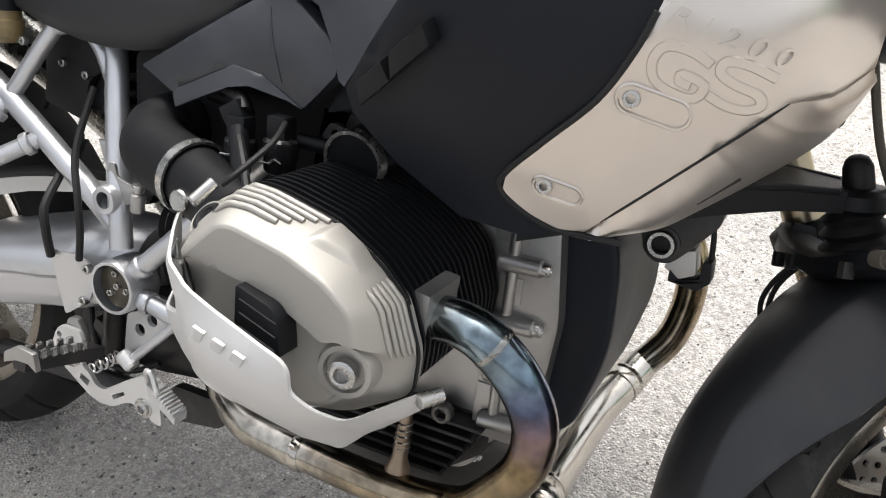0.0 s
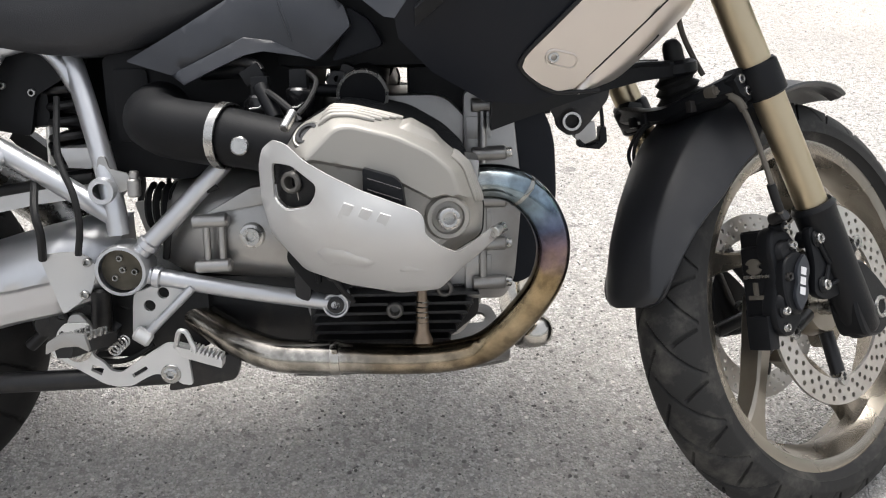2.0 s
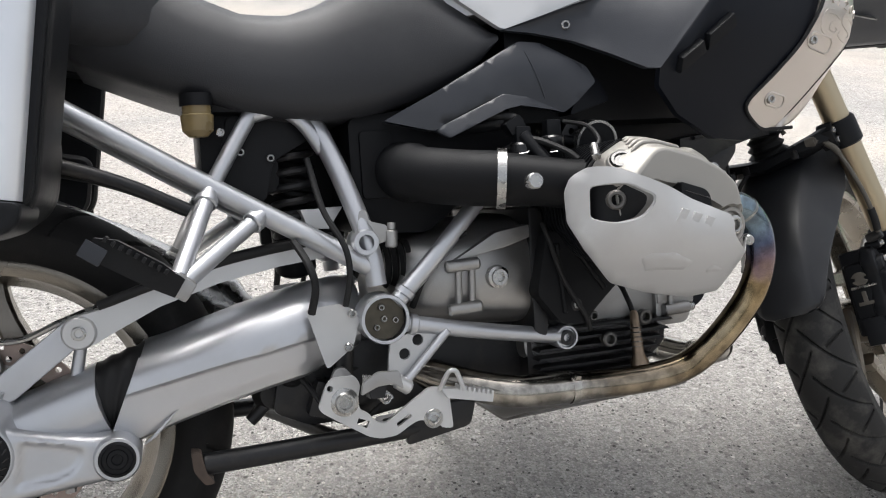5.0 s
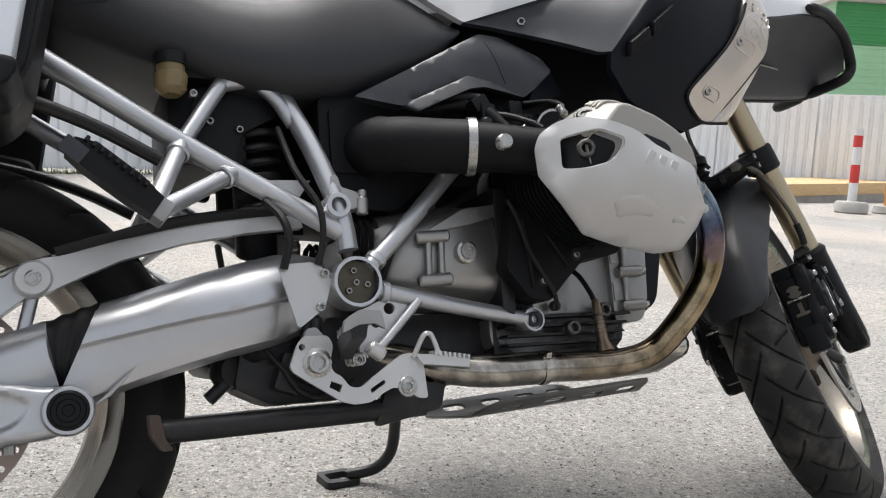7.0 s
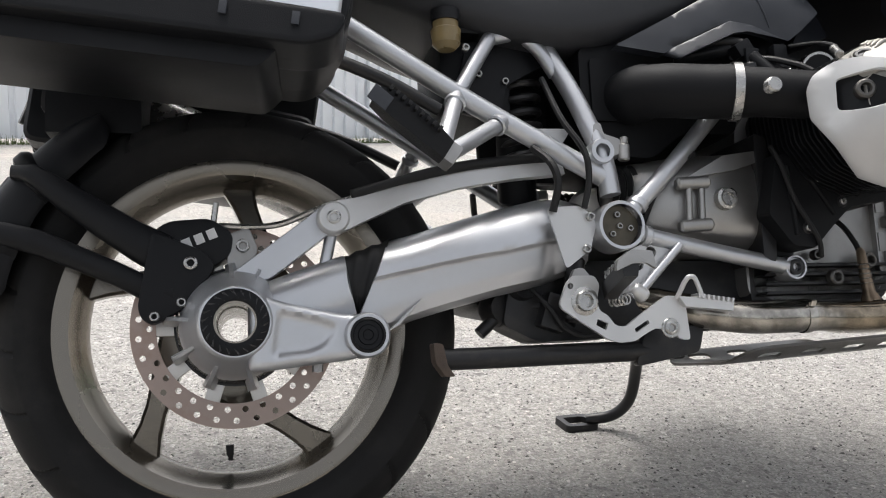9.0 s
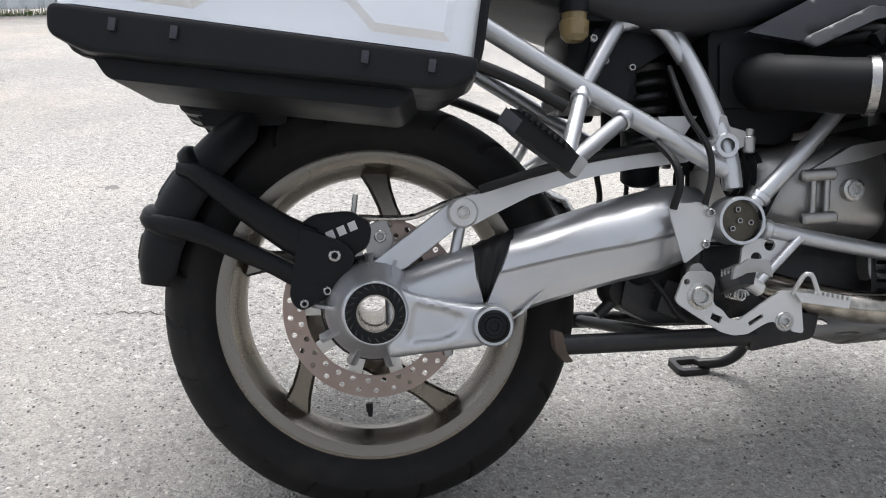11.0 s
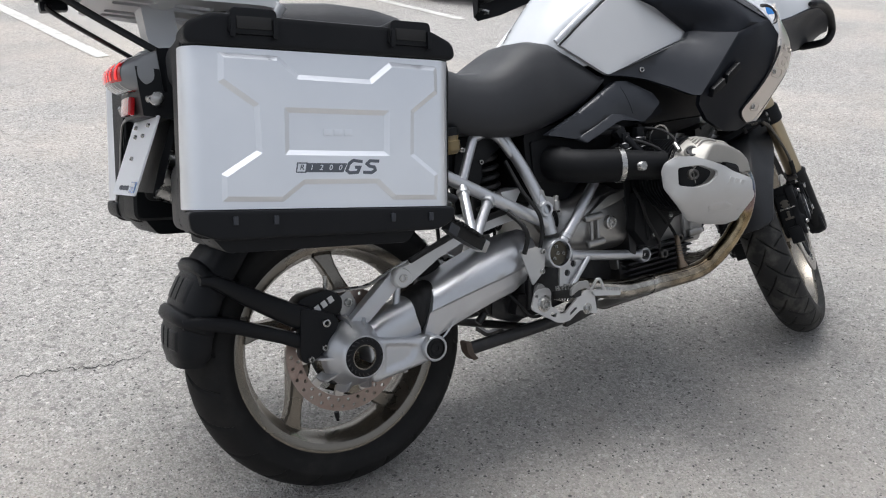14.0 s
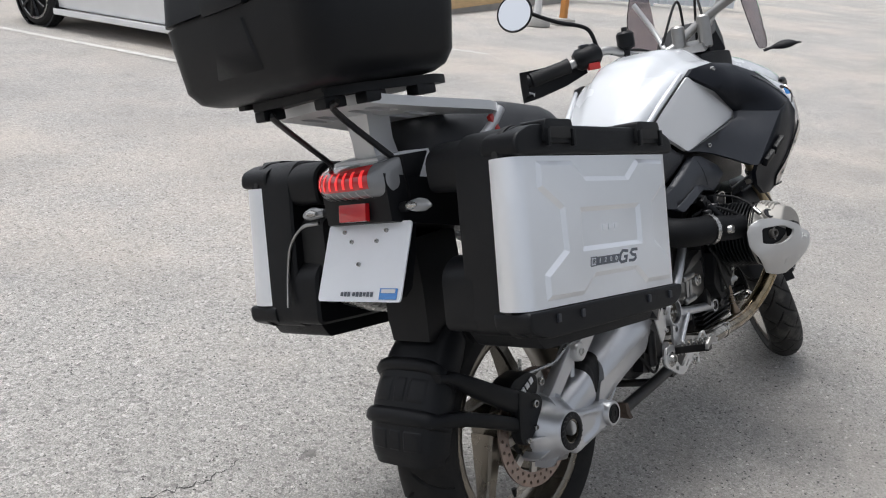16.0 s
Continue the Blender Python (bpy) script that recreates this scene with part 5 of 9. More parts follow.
# Added black box that keeps the gap under the fairing dark.
part("front_backing", box((0.99, 0, 0.685), (0.2, 0.2, 0.13), 0.02), BLACK, motorcycle)
part("shock_reservoir", rod((0.41, -0.06, 0.6), (0.42, -0.02, 0.5), 0.03, 20, 0.004), BLACK, motorcycle)
spring = [(0.418 + 0.028 * math.cos(a), 0.028 * math.sin(a) - 0.06, 0.545 + 0.0034 * a) for a in [i * 0.3 for i in range(126)]]
part("shock_spring", tube(spring, 0.006, 8), BLACK_STEEL, motorcycle, "black coil spring of the rear shock")

# ---- motorcycle: engine ----
part("crankcase", slab(rounded([(0.74, 0.34), (0.80, 0.31), (0.96, 0.31), (0.99, 0.36), (1.0, 0.48), (0.99, 0.6), (0.94, 0.655), (0.80, 0.655), (0.74, 0.6)], 0.02), -0.115, 0.115, 0.012), CAST, motorcycle, "cast aluminium boxer engine case")
secs = []
for x, w, z0, z1 in ((0.535, 0.09, 0.43, 0.52), (0.55, 0.125, 0.415, 0.535), (0.575, 0.15, 0.405, 0.55), (0.65, 0.165, 0.4, 0.56), (0.735, 0.17, 0.395, 0.565), (0.742, 0.165, 0.4, 0.56)):
    c, h = (z0 + z1) / 2, (z1 - z0) / 2
    secs.append([(x, w * math.copysign(abs(math.cos(a)) ** 0.6, math.cos(a)), c + h * math.copysign(abs(math.sin(a)) ** 0.6, math.sin(a))) for a in [2 * math.pi * i / 28 for i in range(28)]])
gearbox = part("gearbox", loft(secs), CAST, motorcycle, "cast aluminium gearbox", 40)
part("gearbox_flange", slab(rounded([(0.735, 0.385), (0.755, 0.385), (0.765, 0.48), (0.755, 0.57), (0.735, 0.575)], 0.006), -0.172, 0.172, 0.004), BLACK_STEEL, gearbox)
for sy in (-1, 1):
    for z in (0.498, 0.437):
        part("boss", rod((0.605, 0.172 * sy, z), (0.655, 0.176 * sy, z + 0.003), 0.009, 14, 0.003), CAST, gearbox)
    for x in (0.622, 0.642):
        part("rib", rod((x, 0.171 * sy, 0.44), (x + 0.002, 0.173 * sy, 0.496), 0.005, 10), CAST, gearbox)
    plug = part("filler_plug", lathe([(0.0, -0.002), (0.006, -0.002), (0.007, 0.003), (0.0115, 0.003), (0.012, 0.0), (0.016, -0.002), (0.017, -0.012), (0, -0.012)], (0.683, 0.178 * sy, 0.478), (0, sy, 0), 26), STEEL, gearbox)
part("side_rib", slab(rounded([(0.62, 0.506), (0.684, 0.541), (0.745, 0.55), (0.749, 0.535), (0.70, 0.52)], 0.004), -0.17, -0.14, 0.003), CAST, gearbox)
part("starter_cover", slab(rounded([(0.755, 0.40), (0.80, 0.39), (0.80, 0.5), (0.79, 0.56), (0.755, 0.57)], 0.01), -0.15, 0.15, 0.005), BLACK, motorcycle, "black plastic starter cover")
part("lower_shroud", slab(rounded([(0.765, 0.405), (0.8, 0.4), (0.825, 0.425), (0.864, 0.46), (0.93, 0.47), (0.94, 0.5), (0.75, 0.54), (0.73, 0.45)], 0.008), -0.2, -0.06, 0.006), MATT_BLACK, motorcycle, "black bracketed shroud under the cylinder")
for p in ((0.812, -0.201, 0.5), (0.79, -0.201, 0.43), (0.85, -0.201, 0.468)):
    part("shroud_washer", lathe([(0.0, 0.0), (0.0085, 0.0), (0.0095, -0.002), (0.0095, -0.006), (0, -0.006)], p, (0, -1, 0), 18), BLACK_STEEL, motorcycle)
    part("shroud_bolt", bolt(p, (0, -1, 0), 0.005, 0.004), STEEL, motorcycle)
part("left_lower_shroud", slab(rounded([(0.765, 0.395), (0.965, 0.40), (0.955, 0.44), (0.92, 0.47), (0.79, 0.48)], 0.012), 0.06, 0.26, 0.01), BLACK, motorcycle)

for a, b in (((0.764, 0.52), (0.772, 0.42)), ((0.79, 0.515), (0.836, 0.45)), ((0.825, 0.515), (0.88, 0.478))):
    part("shroud_rib", rod((a[0], -0.2, a[1]), (b[0], -0.2, b[1]), 0.0045, 8, 0.001), MATT_BLACK, motorcycle)
part("shroud_lead", tube(glide([(0.748, -0.19, 0.55), (0.752, -0.206, 0.52), (0.768, -0.207, 0.47), (0.8, -0.206, 0.415), (0.815, -0.19, 0.39)], 6), 0.0035, 8), SOFT_RUBBER, motorcycle, "thin black cable along the shroud")

# finned sump
sump = part("oil_sump", slab(rounded([(0.745, 0.3), (0.93, 0.3), (0.985, 0.345), (0.985, 0.395), (0.745, 0.395)], 0.01), -0.115, 0.115, 0.005), BLACK_STEEL, motorcycle, "dark finned oil sump")
for i in range(6):
    z = 0.314 + i * 0.0135
    x0, x1 = 0.752, 0.945 + 0.008 * i
    part("fin", slab(rounded([(x0, z), (x1, z), (x1 - 0.004, z + 0.0045), (x0 + 0.004, z + 0.0045)], 0.001, 1), -0.142, 0.142, 0.0015, 1), BLACK_STEEL, sump)
for p, r in (((0.867, -0.146, 0.364), 0.012), ((0.936, -0.135, 0.39), 0.012), ((0.85, -0.13, 0.4), 0.008)):
    part("bolt", bolt(p, (0, -1, 0), r, 0.008), SKID, sump)
sensor = part("oxygen_sensor", tube([(0.905, -0.172, 0.322), (0.905, -0.17, 0.328), (0.905, -0.168, 0.34), (0.905, -0.165, 0.36), (0.905, -0.16, 0.4), (0.905, -0.158, 0.405)], [0.014, 0.014, 0.009, 0.0085, 0.0065, 0.004], 14), material("brazed_sensor_steel", (0.26, 0.2, 0.145), 0.4, metal=0.9, vary=0.2, scale=50), motorcycle, "copper-toned oxygen sensor")
for i in range(5):
    part("rib", lathe([(0.0088, -0.001), (0.0098, 0.0), (0.0088, 0.001)], (0.905, -0.1655 + 0.0006 * i, 0.352 + 0.007 * i), (0, 0.05, 1), 14), STEEL, sensor)
part("sensor_lead", tube(glide([(0.905, -0.158, 0.4), (0.902, -0.15, 0.42), (0.895, -0.13, 0.45), (0.87, -0.11, 0.47)], 5), 0.004, 8), SOFT_RUBBER, motorcycle)

# front cover with its bolts, and the black belt cover before it
fc = part("front_cover", slab(rounded([(0.965, 0.37), (1.02, 0.37), (1.035, 0.40), (1.045, 0.52), (1.03, 0.65), (0.965, 0.66)], 0.012), -0.125, 0.125, 0.006), CAST, motorcycle, "ribbed cast aluminium front engine cover")
for sy in (-1, 1):
    for i, z in enumerate((0.395, 0.45, 0.51, 0.575, 0.64)):
        part("boss", rod((0.975, 0.13 * sy, z), (1.022, 0.13 * sy, z + 0.002), 0.0095, 12, 0.002), CAST, fc)
        part("bolt", bolt((1.024, 0.13 * sy, z + 0.002), (1, 0, 0), 0.007, 0.006), STEEL, fc)
    part("rib", rod((0.99, 0.128 * sy, 0.39), (0.99, 0.128 * sy, 0.65), 0.006, 10), CAST, fc)
    for z in (0.42, 0.48, 0.545, 0.61):
        part("panel_rib", box((0.985, 0.124 * sy, z), (0.035, 0.006, 0.03), 0.004), CAST, fc)
part("belt_cover", slab(rounded([(1.03, 0.38), (1.07, 0.40), (1.095, 0.5), (1.09, 0.6), (1.06, 0.66), (1.03, 0.66)], 0.03, 5), -0.105, 0.105, 0.025, 4), FAIRING, motorcycle, "black alternator belt cover")
cross = part("crossover_pipe", tube(glide([(1.078, 0.212, 0.345), (1.062, 0.16, 0.324), (1.051, 0.1, 0.311), (1.049, 0.0, 0.307), (1.051, -0.09, 0.309), (1.06, -0.135, 0.325)], 5) + [Vector((1.064, -0.15, 0.331)), Vector((1.066, -0.158, 0.334)), Vector((1.067, -0.162, 0.3355))], [0.0235] * 24 + [0.024] * 2 + [0.023, 0.017, 0.006], 24), POLISHED, motorcycle, "bright steel crossover exhaust pipe", 60)
part("slip_joint", lathe([(0.0238, -0.012), (0.0262, -0.011), (0.0262, 0.002), (0.0246, 0.004), (0.0258, 0.008), (0.0238, 0.012)], (1.066, 0.178, 0.33), (0.3, 1.0, 0.4), 28), POLISHED, cross)
part("weld_ring", lathe([(0.0238, -0.004), (0.0252, 0.0), (0.0238, 0.004)], (1.052, -0.098, 0.311), (0.1, -1.0, 0.2), 28), POLISHED, cross)

# the two cylinders with heads, covers and guards
HEAD_LINE = [(0.752, 0.60), (0.775, 0.635), (0.812, 0.656), (0.838, 0.654), (0.895, 0.640), (0.938, 0.615), (0.964, 0.590), (0.981, 0.545), (0.979, 0.508), (0.93, 0.478), (0.85, 0.470), (0.79, 0.496), (0.758, 0.54)]
RIDGE_LINE = [(0.7723, 0.5926), (0.7962, 0.6132), (0.8212, 0.6382), (0.8361, 0.6409), (0.8859, 0.6276), (0.9211, 0.6109), (0.9459, 0.5894), (0.9521, 0.5607), (0.951, 0.522), (0.92, 0.497), (0.85, 0.488), (0.80, 0.51), (0.778, 0.55)]
GUARD_LINE = [(0.727, 0.592), (0.733, 0.611), (0.749, 0.623), (0.768, 0.621), (0.791, 0.607), (0.82, 0.592), (0.85, 0.576), (0.895, 0.558), (0.908, 0.553), (0.914, 0.545), (0.915, 0.527), (0.93, 0.513), (0.95, 0.5), (0.993, 0.518), (0.998, 0.503), (0.973, 0.486), (0.954, 0.474), (0.93, 0.449), (0.884, 0.445), (0.825, 0.456), (0.776, 0.473), (0.741, 0.518), (0.728, 0.553)]
HOLE_LINE = [(0.747, 0.599), (0.777, 0.601), (0.804, 0.583), (0.803, 0.572), (0.793, 0.556), (0.766, 0.55), (0.7475, 0.556)]
hc = (0.862, 0.562)
gfn = relief([(0.728, 0.57, -0.313), (0.73, 0.6, -0.315), (0.739, 0.619, -0.325), (0.765, 0.624, -0.36), (0.749, 0.599, -0.343), (0.7475, 0.556, -0.338), (0.777, 0.599, -0.3825), (0.791, 0.606, -0.396), (0.804, 0.579, -0.402), (0.793, 0.555, -0.388), (0.766, 0.55, -0.372),
              (0.827, 0.558, -0.411), (0.875, 0.542, -0.408), (0.85, 0.575, -0.404), (0.895, 0.557, -0.402), (0.911, 0.551, -0.401), (0.915, 0.527, -0.399), (0.95, 0.499, -0.37), (0.993, 0.51, -0.317), (0.825, 0.502, -0.388), (0.90, 0.482, -0.375),
              (0.735, 0.521, -0.325), (0.776, 0.475, -0.33), (0.825, 0.457, -0.335), (0.884, 0.445, -0.335), (0.93, 0.449, -0.335), (0.954, 0.476, -0.34)], 0.00002)


CREASE_LINE = [(0.76, 0.598), (0.798, 0.606), (0.85, 0.595), (0.892, 0.578), (0.922, 0.561), (0.935, 0.5645), (0.975, 0.556)]


def face_y(x, z):
    """The outer face of a valve cover: flat, with a field sunk below its slanting crease and a pocket round the front bolt."""
    crease = interp(CREASE_LINE, x)[0]
    low = ease((crease - z) / 0.005)
    y = -0.377 + 0.085 * (x - 0.82) + 0.011 * low + 0.009 * ease(1.25 - math.hypot(x - 0.94, z - 0.537) / 0.026) * low
    return max(y, gfn(x, z) + 0.022 * low) if z < 0.612 else y


def cover_point(u, v):
    """A place on the shoulder of a valve cover: u along its outline, v from the gasket (0) to the ridge of the face (1)."""
    i, f = int(u), u - int(u)
    n = len(HEAD_LINE)
    h = Vector(HEAD_LINE[i % n]).lerp(Vector(HEAD_LINE[(i + 1) % n]), f)
    r = Vector(RIDGE_LINE[i % n]).lerp(Vector(RIDGE_LINE[(i + 1) % n]), f)
    q = h.lerp(r, max(0.0, v) ** 1.5)
    return Vector((q.x, -0.314 + (face_y(r.x, r.y) + 0.314) * v, q.y))


def crest_mesh():
    """The raised pad behind the upper ribs."""
    bm, grid = bmesh.new(), []
    for i in range(19):
        row = []
        for k in range(15):
            u, v = 3.92 + 1.16 * i / 18, 0.62 * k / 14
            edge = min((u - 3.92) / 0.22, (5.08 - u) / 0.5, (0.62 - 0.25 * max(0.0, u - 4.2) - v) / 0.16)
            p = cover_point(u, v)
            row.append(bm.verts.new(p + Vector((0.3, 0, 0.95)) * (0.0062 * ease(edge) - 0.0008)))
        grid.append(row)
    for i in range(18):
        for k in range(14):
            bm.faces.new((grid[i][k], grid[i + 1][k], grid[i + 1][k + 1], grid[i][k + 1]))
    return bm


for sy in (1, -1):
    flip = (lambda b: b) if sy > 0 else mirror_y
    line = rounded(HEAD_LINE, 0.009, 3)
    cyl = part("cylinder", flip(slab(rounded([(0.80, 0.50), (0.93, 0.50), (0.94, 0.6), (0.9, 0.635), (0.81, 0.635)], 0.02), -0.11, -0.255, 0.004)), BLACK_STEEL, motorcycle, "black finned cylinder")
    for i in range(19):
        k = 0.985 if i else 0.95
        y = -0.12 - i * 0.0101
        part("fin", flip(slab([(hc[0] + (x - hc[0]) * k, hc[1] + (z - hc[1]) * k + 0.004) for x, z in line], y, y - 0.0035, 0.0)), BLACK, cyl)
    ridge = rounded(RIDGE_LINE, 0.009, 3)
    face = inset(ridge, 0.0035)
    secs = [[(x, y, z) for x, z in line] for y in (-0.3, -0.313)]
    for v in (0.04, 0.2, 0.4, 0.6, 0.78, 0.9, 0.965):
        secs.append([(x + (rx - x) * v ** 1.5, -0.314 + (face_y(rx, rz) + 0.314) * v, z + (rz - z) * v ** 1.5) for (x, z), (rx, rz) in zip(line, ridge)])
    secs.append([(x * 0.65 + rx * 0.35, face_y(rx, rz) + 0.0006, z * 0.65 + rz * 0.35) for (x, z), (rx, rz) in zip(ridge, face)])
    secs.append([(x, face_y(x, z), z) for x, z in face])
    head = part("valve_cover", flip(loft(secs, False)), COVER, motorcycle, "warm silver cast valve cover with fins", 40)
    fold = [(0.775 + 0.003 * i, interp(CREASE_LINE, 0.775 + 0.003 * i)[0] - d) for i in range(60) for d in (0.0, 0.0025, 0.005)]
    part("cover_face", flip(sheet(face, (), 0.0045, face_y, 0.02, extra=[q for q in fold if edge_gap(q, face) > 0.001])), COVER, head, "", 40)
    part("gasket", flip(slab([(hc[0] + (x - hc[0]) * 1.014, hc[1] + (z - hc[1]) * 1.014) for x, z in line], -0.312, -0.3075, 0)), SOFT_RUBBER, head)
    # cooling ribs cast on the top and on the front shoulder
    for i in range(5):
        v = 0.05 + 0.135 * i
        q = [cover_point(1.95 - 0.1 * i + (2.0 - 0.02 * i) * k / 10, v) + Vector((0, 0, 0.0012)) for k in range(11)]
        part("cooling_rib", flip(tube(q, [0.0012] + [0.0033] * 9 + [0.0026], 10)), COVER, head)
    for i in range(5):
        v = 0.04 + 0.115 * i
        q = [cover_point(5.35 + 0.03 * i + (1.6 - 0.02 * i) * k / 10, v) + Vector((0.0006, 0, 0.0004)) for k in range(11)]
        part("cooling_rib", flip(tube(q, [0.001] + [0.0027] * 9 + [0.001], 10)), COVER, head)
    part("crest", flip(crest_mesh()), COVER, head, "", 50)
    plug = part("plug_cover", flip(slab(rounded([(0.8505, 0.597), (0.884, 0.5865), (0.8915, 0.579), (0.8955, 0.545), (0.85, 0.555)], [0.003, 0.006, 0.006, 0.002, 0.002], 3), -0.36, -0.385, 0.0022)), BLACK, head, "black spark plug cover")
    for i in range(3):
        part("grip_line", flip(rod((0.855, -0.3851, 0.586 - 0.012 * i), (0.8905, -0.3851, 0.574 - 0.012 * i), 0.0009, 6)), GLOSS_BLACK, plug)
    dish = part("bolt_dish", flip(lathe([(0.0, -0.004), (0.017, -0.004), (0.0185, 0.001), (0.023, 0.001), (0.0255, -0.004), (0.027, -0.025), (0.0, -0.025)], (0.94, -0.3585, 0.5365), (0.15, -1, 0), 30)), COVER, head)
    part("cover_bolt", flip(bolt((0.9405, -0.3615, 0.5365), (0.15, -1, 0), 0.0125, 0.006)), STEEL, dish)
    part("cover_bolt", flip(bolt((0.7735, gfn(0.7735, 0.5795) + 0.02, 0.5795), (-0.4, -1, 0), 0.0125, 0.009)), SKID, head)
    part("filler_cap", flip(lathe([(0.0, 0.001), (0.0085, 0.001), (0.0095, 0.003), (0.013, 0.003), (0.0145, 0.0), (0.0145, -0.012), (0, -0.012)], (0.79, -0.348, 0.629), (-0.35, -0.65, 0.68), 30)), GLOSS_BLACK, head, "dark oil filler cap")
    part("cap_seat", flip(lathe([(0.0148, -0.006), (0.0155, 0.001), (0.017, 0.0015), (0.0195, -0.002), (0.021, -0.012)], (0.79, -0.348, 0.629), (-0.35, -0.65, 0.68), 30)), COVER, head)
    guard = part("cylinder_guard", flip(sheet(rounded(GUARD_LINE, 0.005, 2), [rounded(HOLE_LINE, 0.006, 2)], 0.012, gfn, 0.004)), GUARD, motorcycle, "pressed aluminium cylinder guard plate", 50)
    part("hole_lip", flip(tube([(x, gfn(x, z) + 0.004, z) for x, z in rounded(HOLE_LINE, 0.008, 3)], 0.0014, 8, closed=True)), GUARD, guard)
    # Black sheet behind the guard's hole stands in for the shade inside.
    part("hole_shade", flip(sheet(rounded(HOLE_LINE, 0.006, 2), (), 0.01, lambda x, z: gfn(x, z) + 0.021, 0.003)), BLACK, guard)
    for hexagon in ([(0.796, 0.5045), (0.806, 0.512), (0.83, 0.511), (0.862, 0.4965), (0.851, 0.486), (0.806, 0.4875)], [(0.884, 0.484), (0.894, 0.4895), (0.917, 0.4815), (0.912, 0.4785), (0.888, 0.479)]):
        part("pressed_mark", flip(sheet(rounded(hexagon, 0.003, 2), (), 0.004, lambda x, z, h=hexagon: gfn(x, z) - 0.0022 * ease(edge_gap((x, z), h) / 0.004) + 0.0002, 0.003)), GUARD, guard, "", 60)
    for i in range(3):
        x, z = 0.833 + 0.0185 * i, 0.556 - 0.006 * i
        part("embossed_mark", flip(moved(soften(slab([(-0.0065, -0.009), (0.0045, -0.009), (0.0075, 0.009), (-0.0035, 0.009)], -0.0003, 0.003, 0), 0.0003), pose(x, gfn(x, z), z, 12, 18, 2))), GUARD, guard)
    part("guard_clip", flip(rod((0.762, -0.335, 0.634), (0.77, -0.315, 0.65), 0.006, 12, 0.001)), STEEL, guard)
    part("guard_stay", flip(rod((0.992, -0.325, 0.511), (1.004, -0.305, 0.513), 0.007, 12, 0.001)), STEEL, guard)
    # exhaust header, its flange and clamp
    pipe = glide([(0.955, -0.262, 0.555), (0.99, -0.262, 0.56), (1.024, -0.267, 0.553), (1.055, -0.26, 0.522), (1.071, -0.246, 0.475), (1.062, -0.23, 0.42), (1.024, -0.208, 0.36), (0.985, -0.186, 0.32), (0.93, -0.181, 0.306), (0.86, -0.179, 0.304), (0.788, -0.177, 0.307),
                  (0.71, -0.168, 0.308), (0.66, -0.145, 0.316), (0.61, -0.11, 0.33), (0.54, -0.06, 0.355)], 7)
    if sy < 0:
        pipe = glide([(0.99, -0.262, 0.56), (1.035, -0.265, 0.56), (1.08, -0.262, 0.545), (1.11, -0.256, 0.505), (1.119, -0.247, 0.45), (1.108, -0.235, 0.39), (1.082, -0.214, 0.35), (1.066, -0.18, 0.33), (1.058, -0.15, 0.32)], 7)
    wide = [0.0235 if sy > 0 and i > 60 and p.x < 0.79 else 0.0212 for i, p in enumerate(pipe)]
    header = part("exhaust_header", flip(tube(pipe, wide, 28, along=True)), EXHAUST, motorcycle, "heat-tinted steel exhaust header pipe", 60)
    if sy > 0:
        part("slip_joint", lathe([(0.0215, 0.004), (0.0238, 0.003), (0.0245, -0.001), (0.0242, -0.008), (0.0237, -0.009)], (0.789, -0.177, 0.3065), (1, 0, 0.03), 32), POLISHED, header)
        part("joint_tab", box((0.787, -0.196, 0.322), (0.008, 0.006, 0.014), 0.0015, pose(0, 0, 0, 30, 0, 0)), POLISHED, header)
    part("port_flange", flip(soften(slab([(0.958, 0.525), (0.972, 0.522), (0.978, 0.59), (0.962, 0.592)], -0.23, -0.292, 0), 0.003)), CAST, header)
    part("weld_ring", flip(lathe([(0.0213, -0.003), (0.0224, 0.0), (0.0213, 0.003)], (1.03, -0.2665, 0.5495), (0.77, 0.2, -0.6), 24)), EXHAUST, header)
    # intake trunk, clip and throttle body
    trunk = part("intake_trunk", flip(tube(glide([(0.565, -0.1, 0.64), (0.568, -0.16, 0.633), (0.59, -0.195, 0.626), (0.63, -0.213, 0.62), (0.672, -0.229, 0.616)], 6), [0.041] * 8 + [0.038] * 17, 26)), MATT_BLACK, motorcycle, "black plastic intake trunk")
    part("hose_clip", flip(lathe([(0.0385, -0.006), (0.041, -0.006), (0.041, 0.006), (0.0385, 0.006)], (0.674, -0.2295, 0.616), (0.9, -0.33, -0.08), 32, True)), STEEL, trunk, "bright steel hose clip")
    body = part("throttle_body", flip(tube([(0.672, -0.229, 0.616), (0.71, -0.246, 0.611), (0.752, -0.262, 0.604), (0.79, -0.272, 0.6)], [0.036, 0.034, 0.033, 0.034], 24)), MATT_BLACK, motorcycle, "black throttle body")
    part("shaft_cap", flip(lathe([(0.0, 0.004), (0.0095, 0.004), (0.0112, 0.002), (0.0112, -0.025), (0, -0.025)], (0.7, -0.281, 0.61), (0.1, -1, 0.1), 22)), STEEL, body, "bright round shaft cap")
    inj = part("fuel_injector", flip(rod((0.738, -0.238, 0.635), (0.715, -0.215, 0.675), 0.01, 12, 0.002)), BLACK, motorcycle)
    part("injector_plug", flip(box((0.706, -0.205, 0.688), (0.026, 0.022, 0.02), 0.004, pose(0, 0, 0, 0, -30, 0))), BLACK, inj)
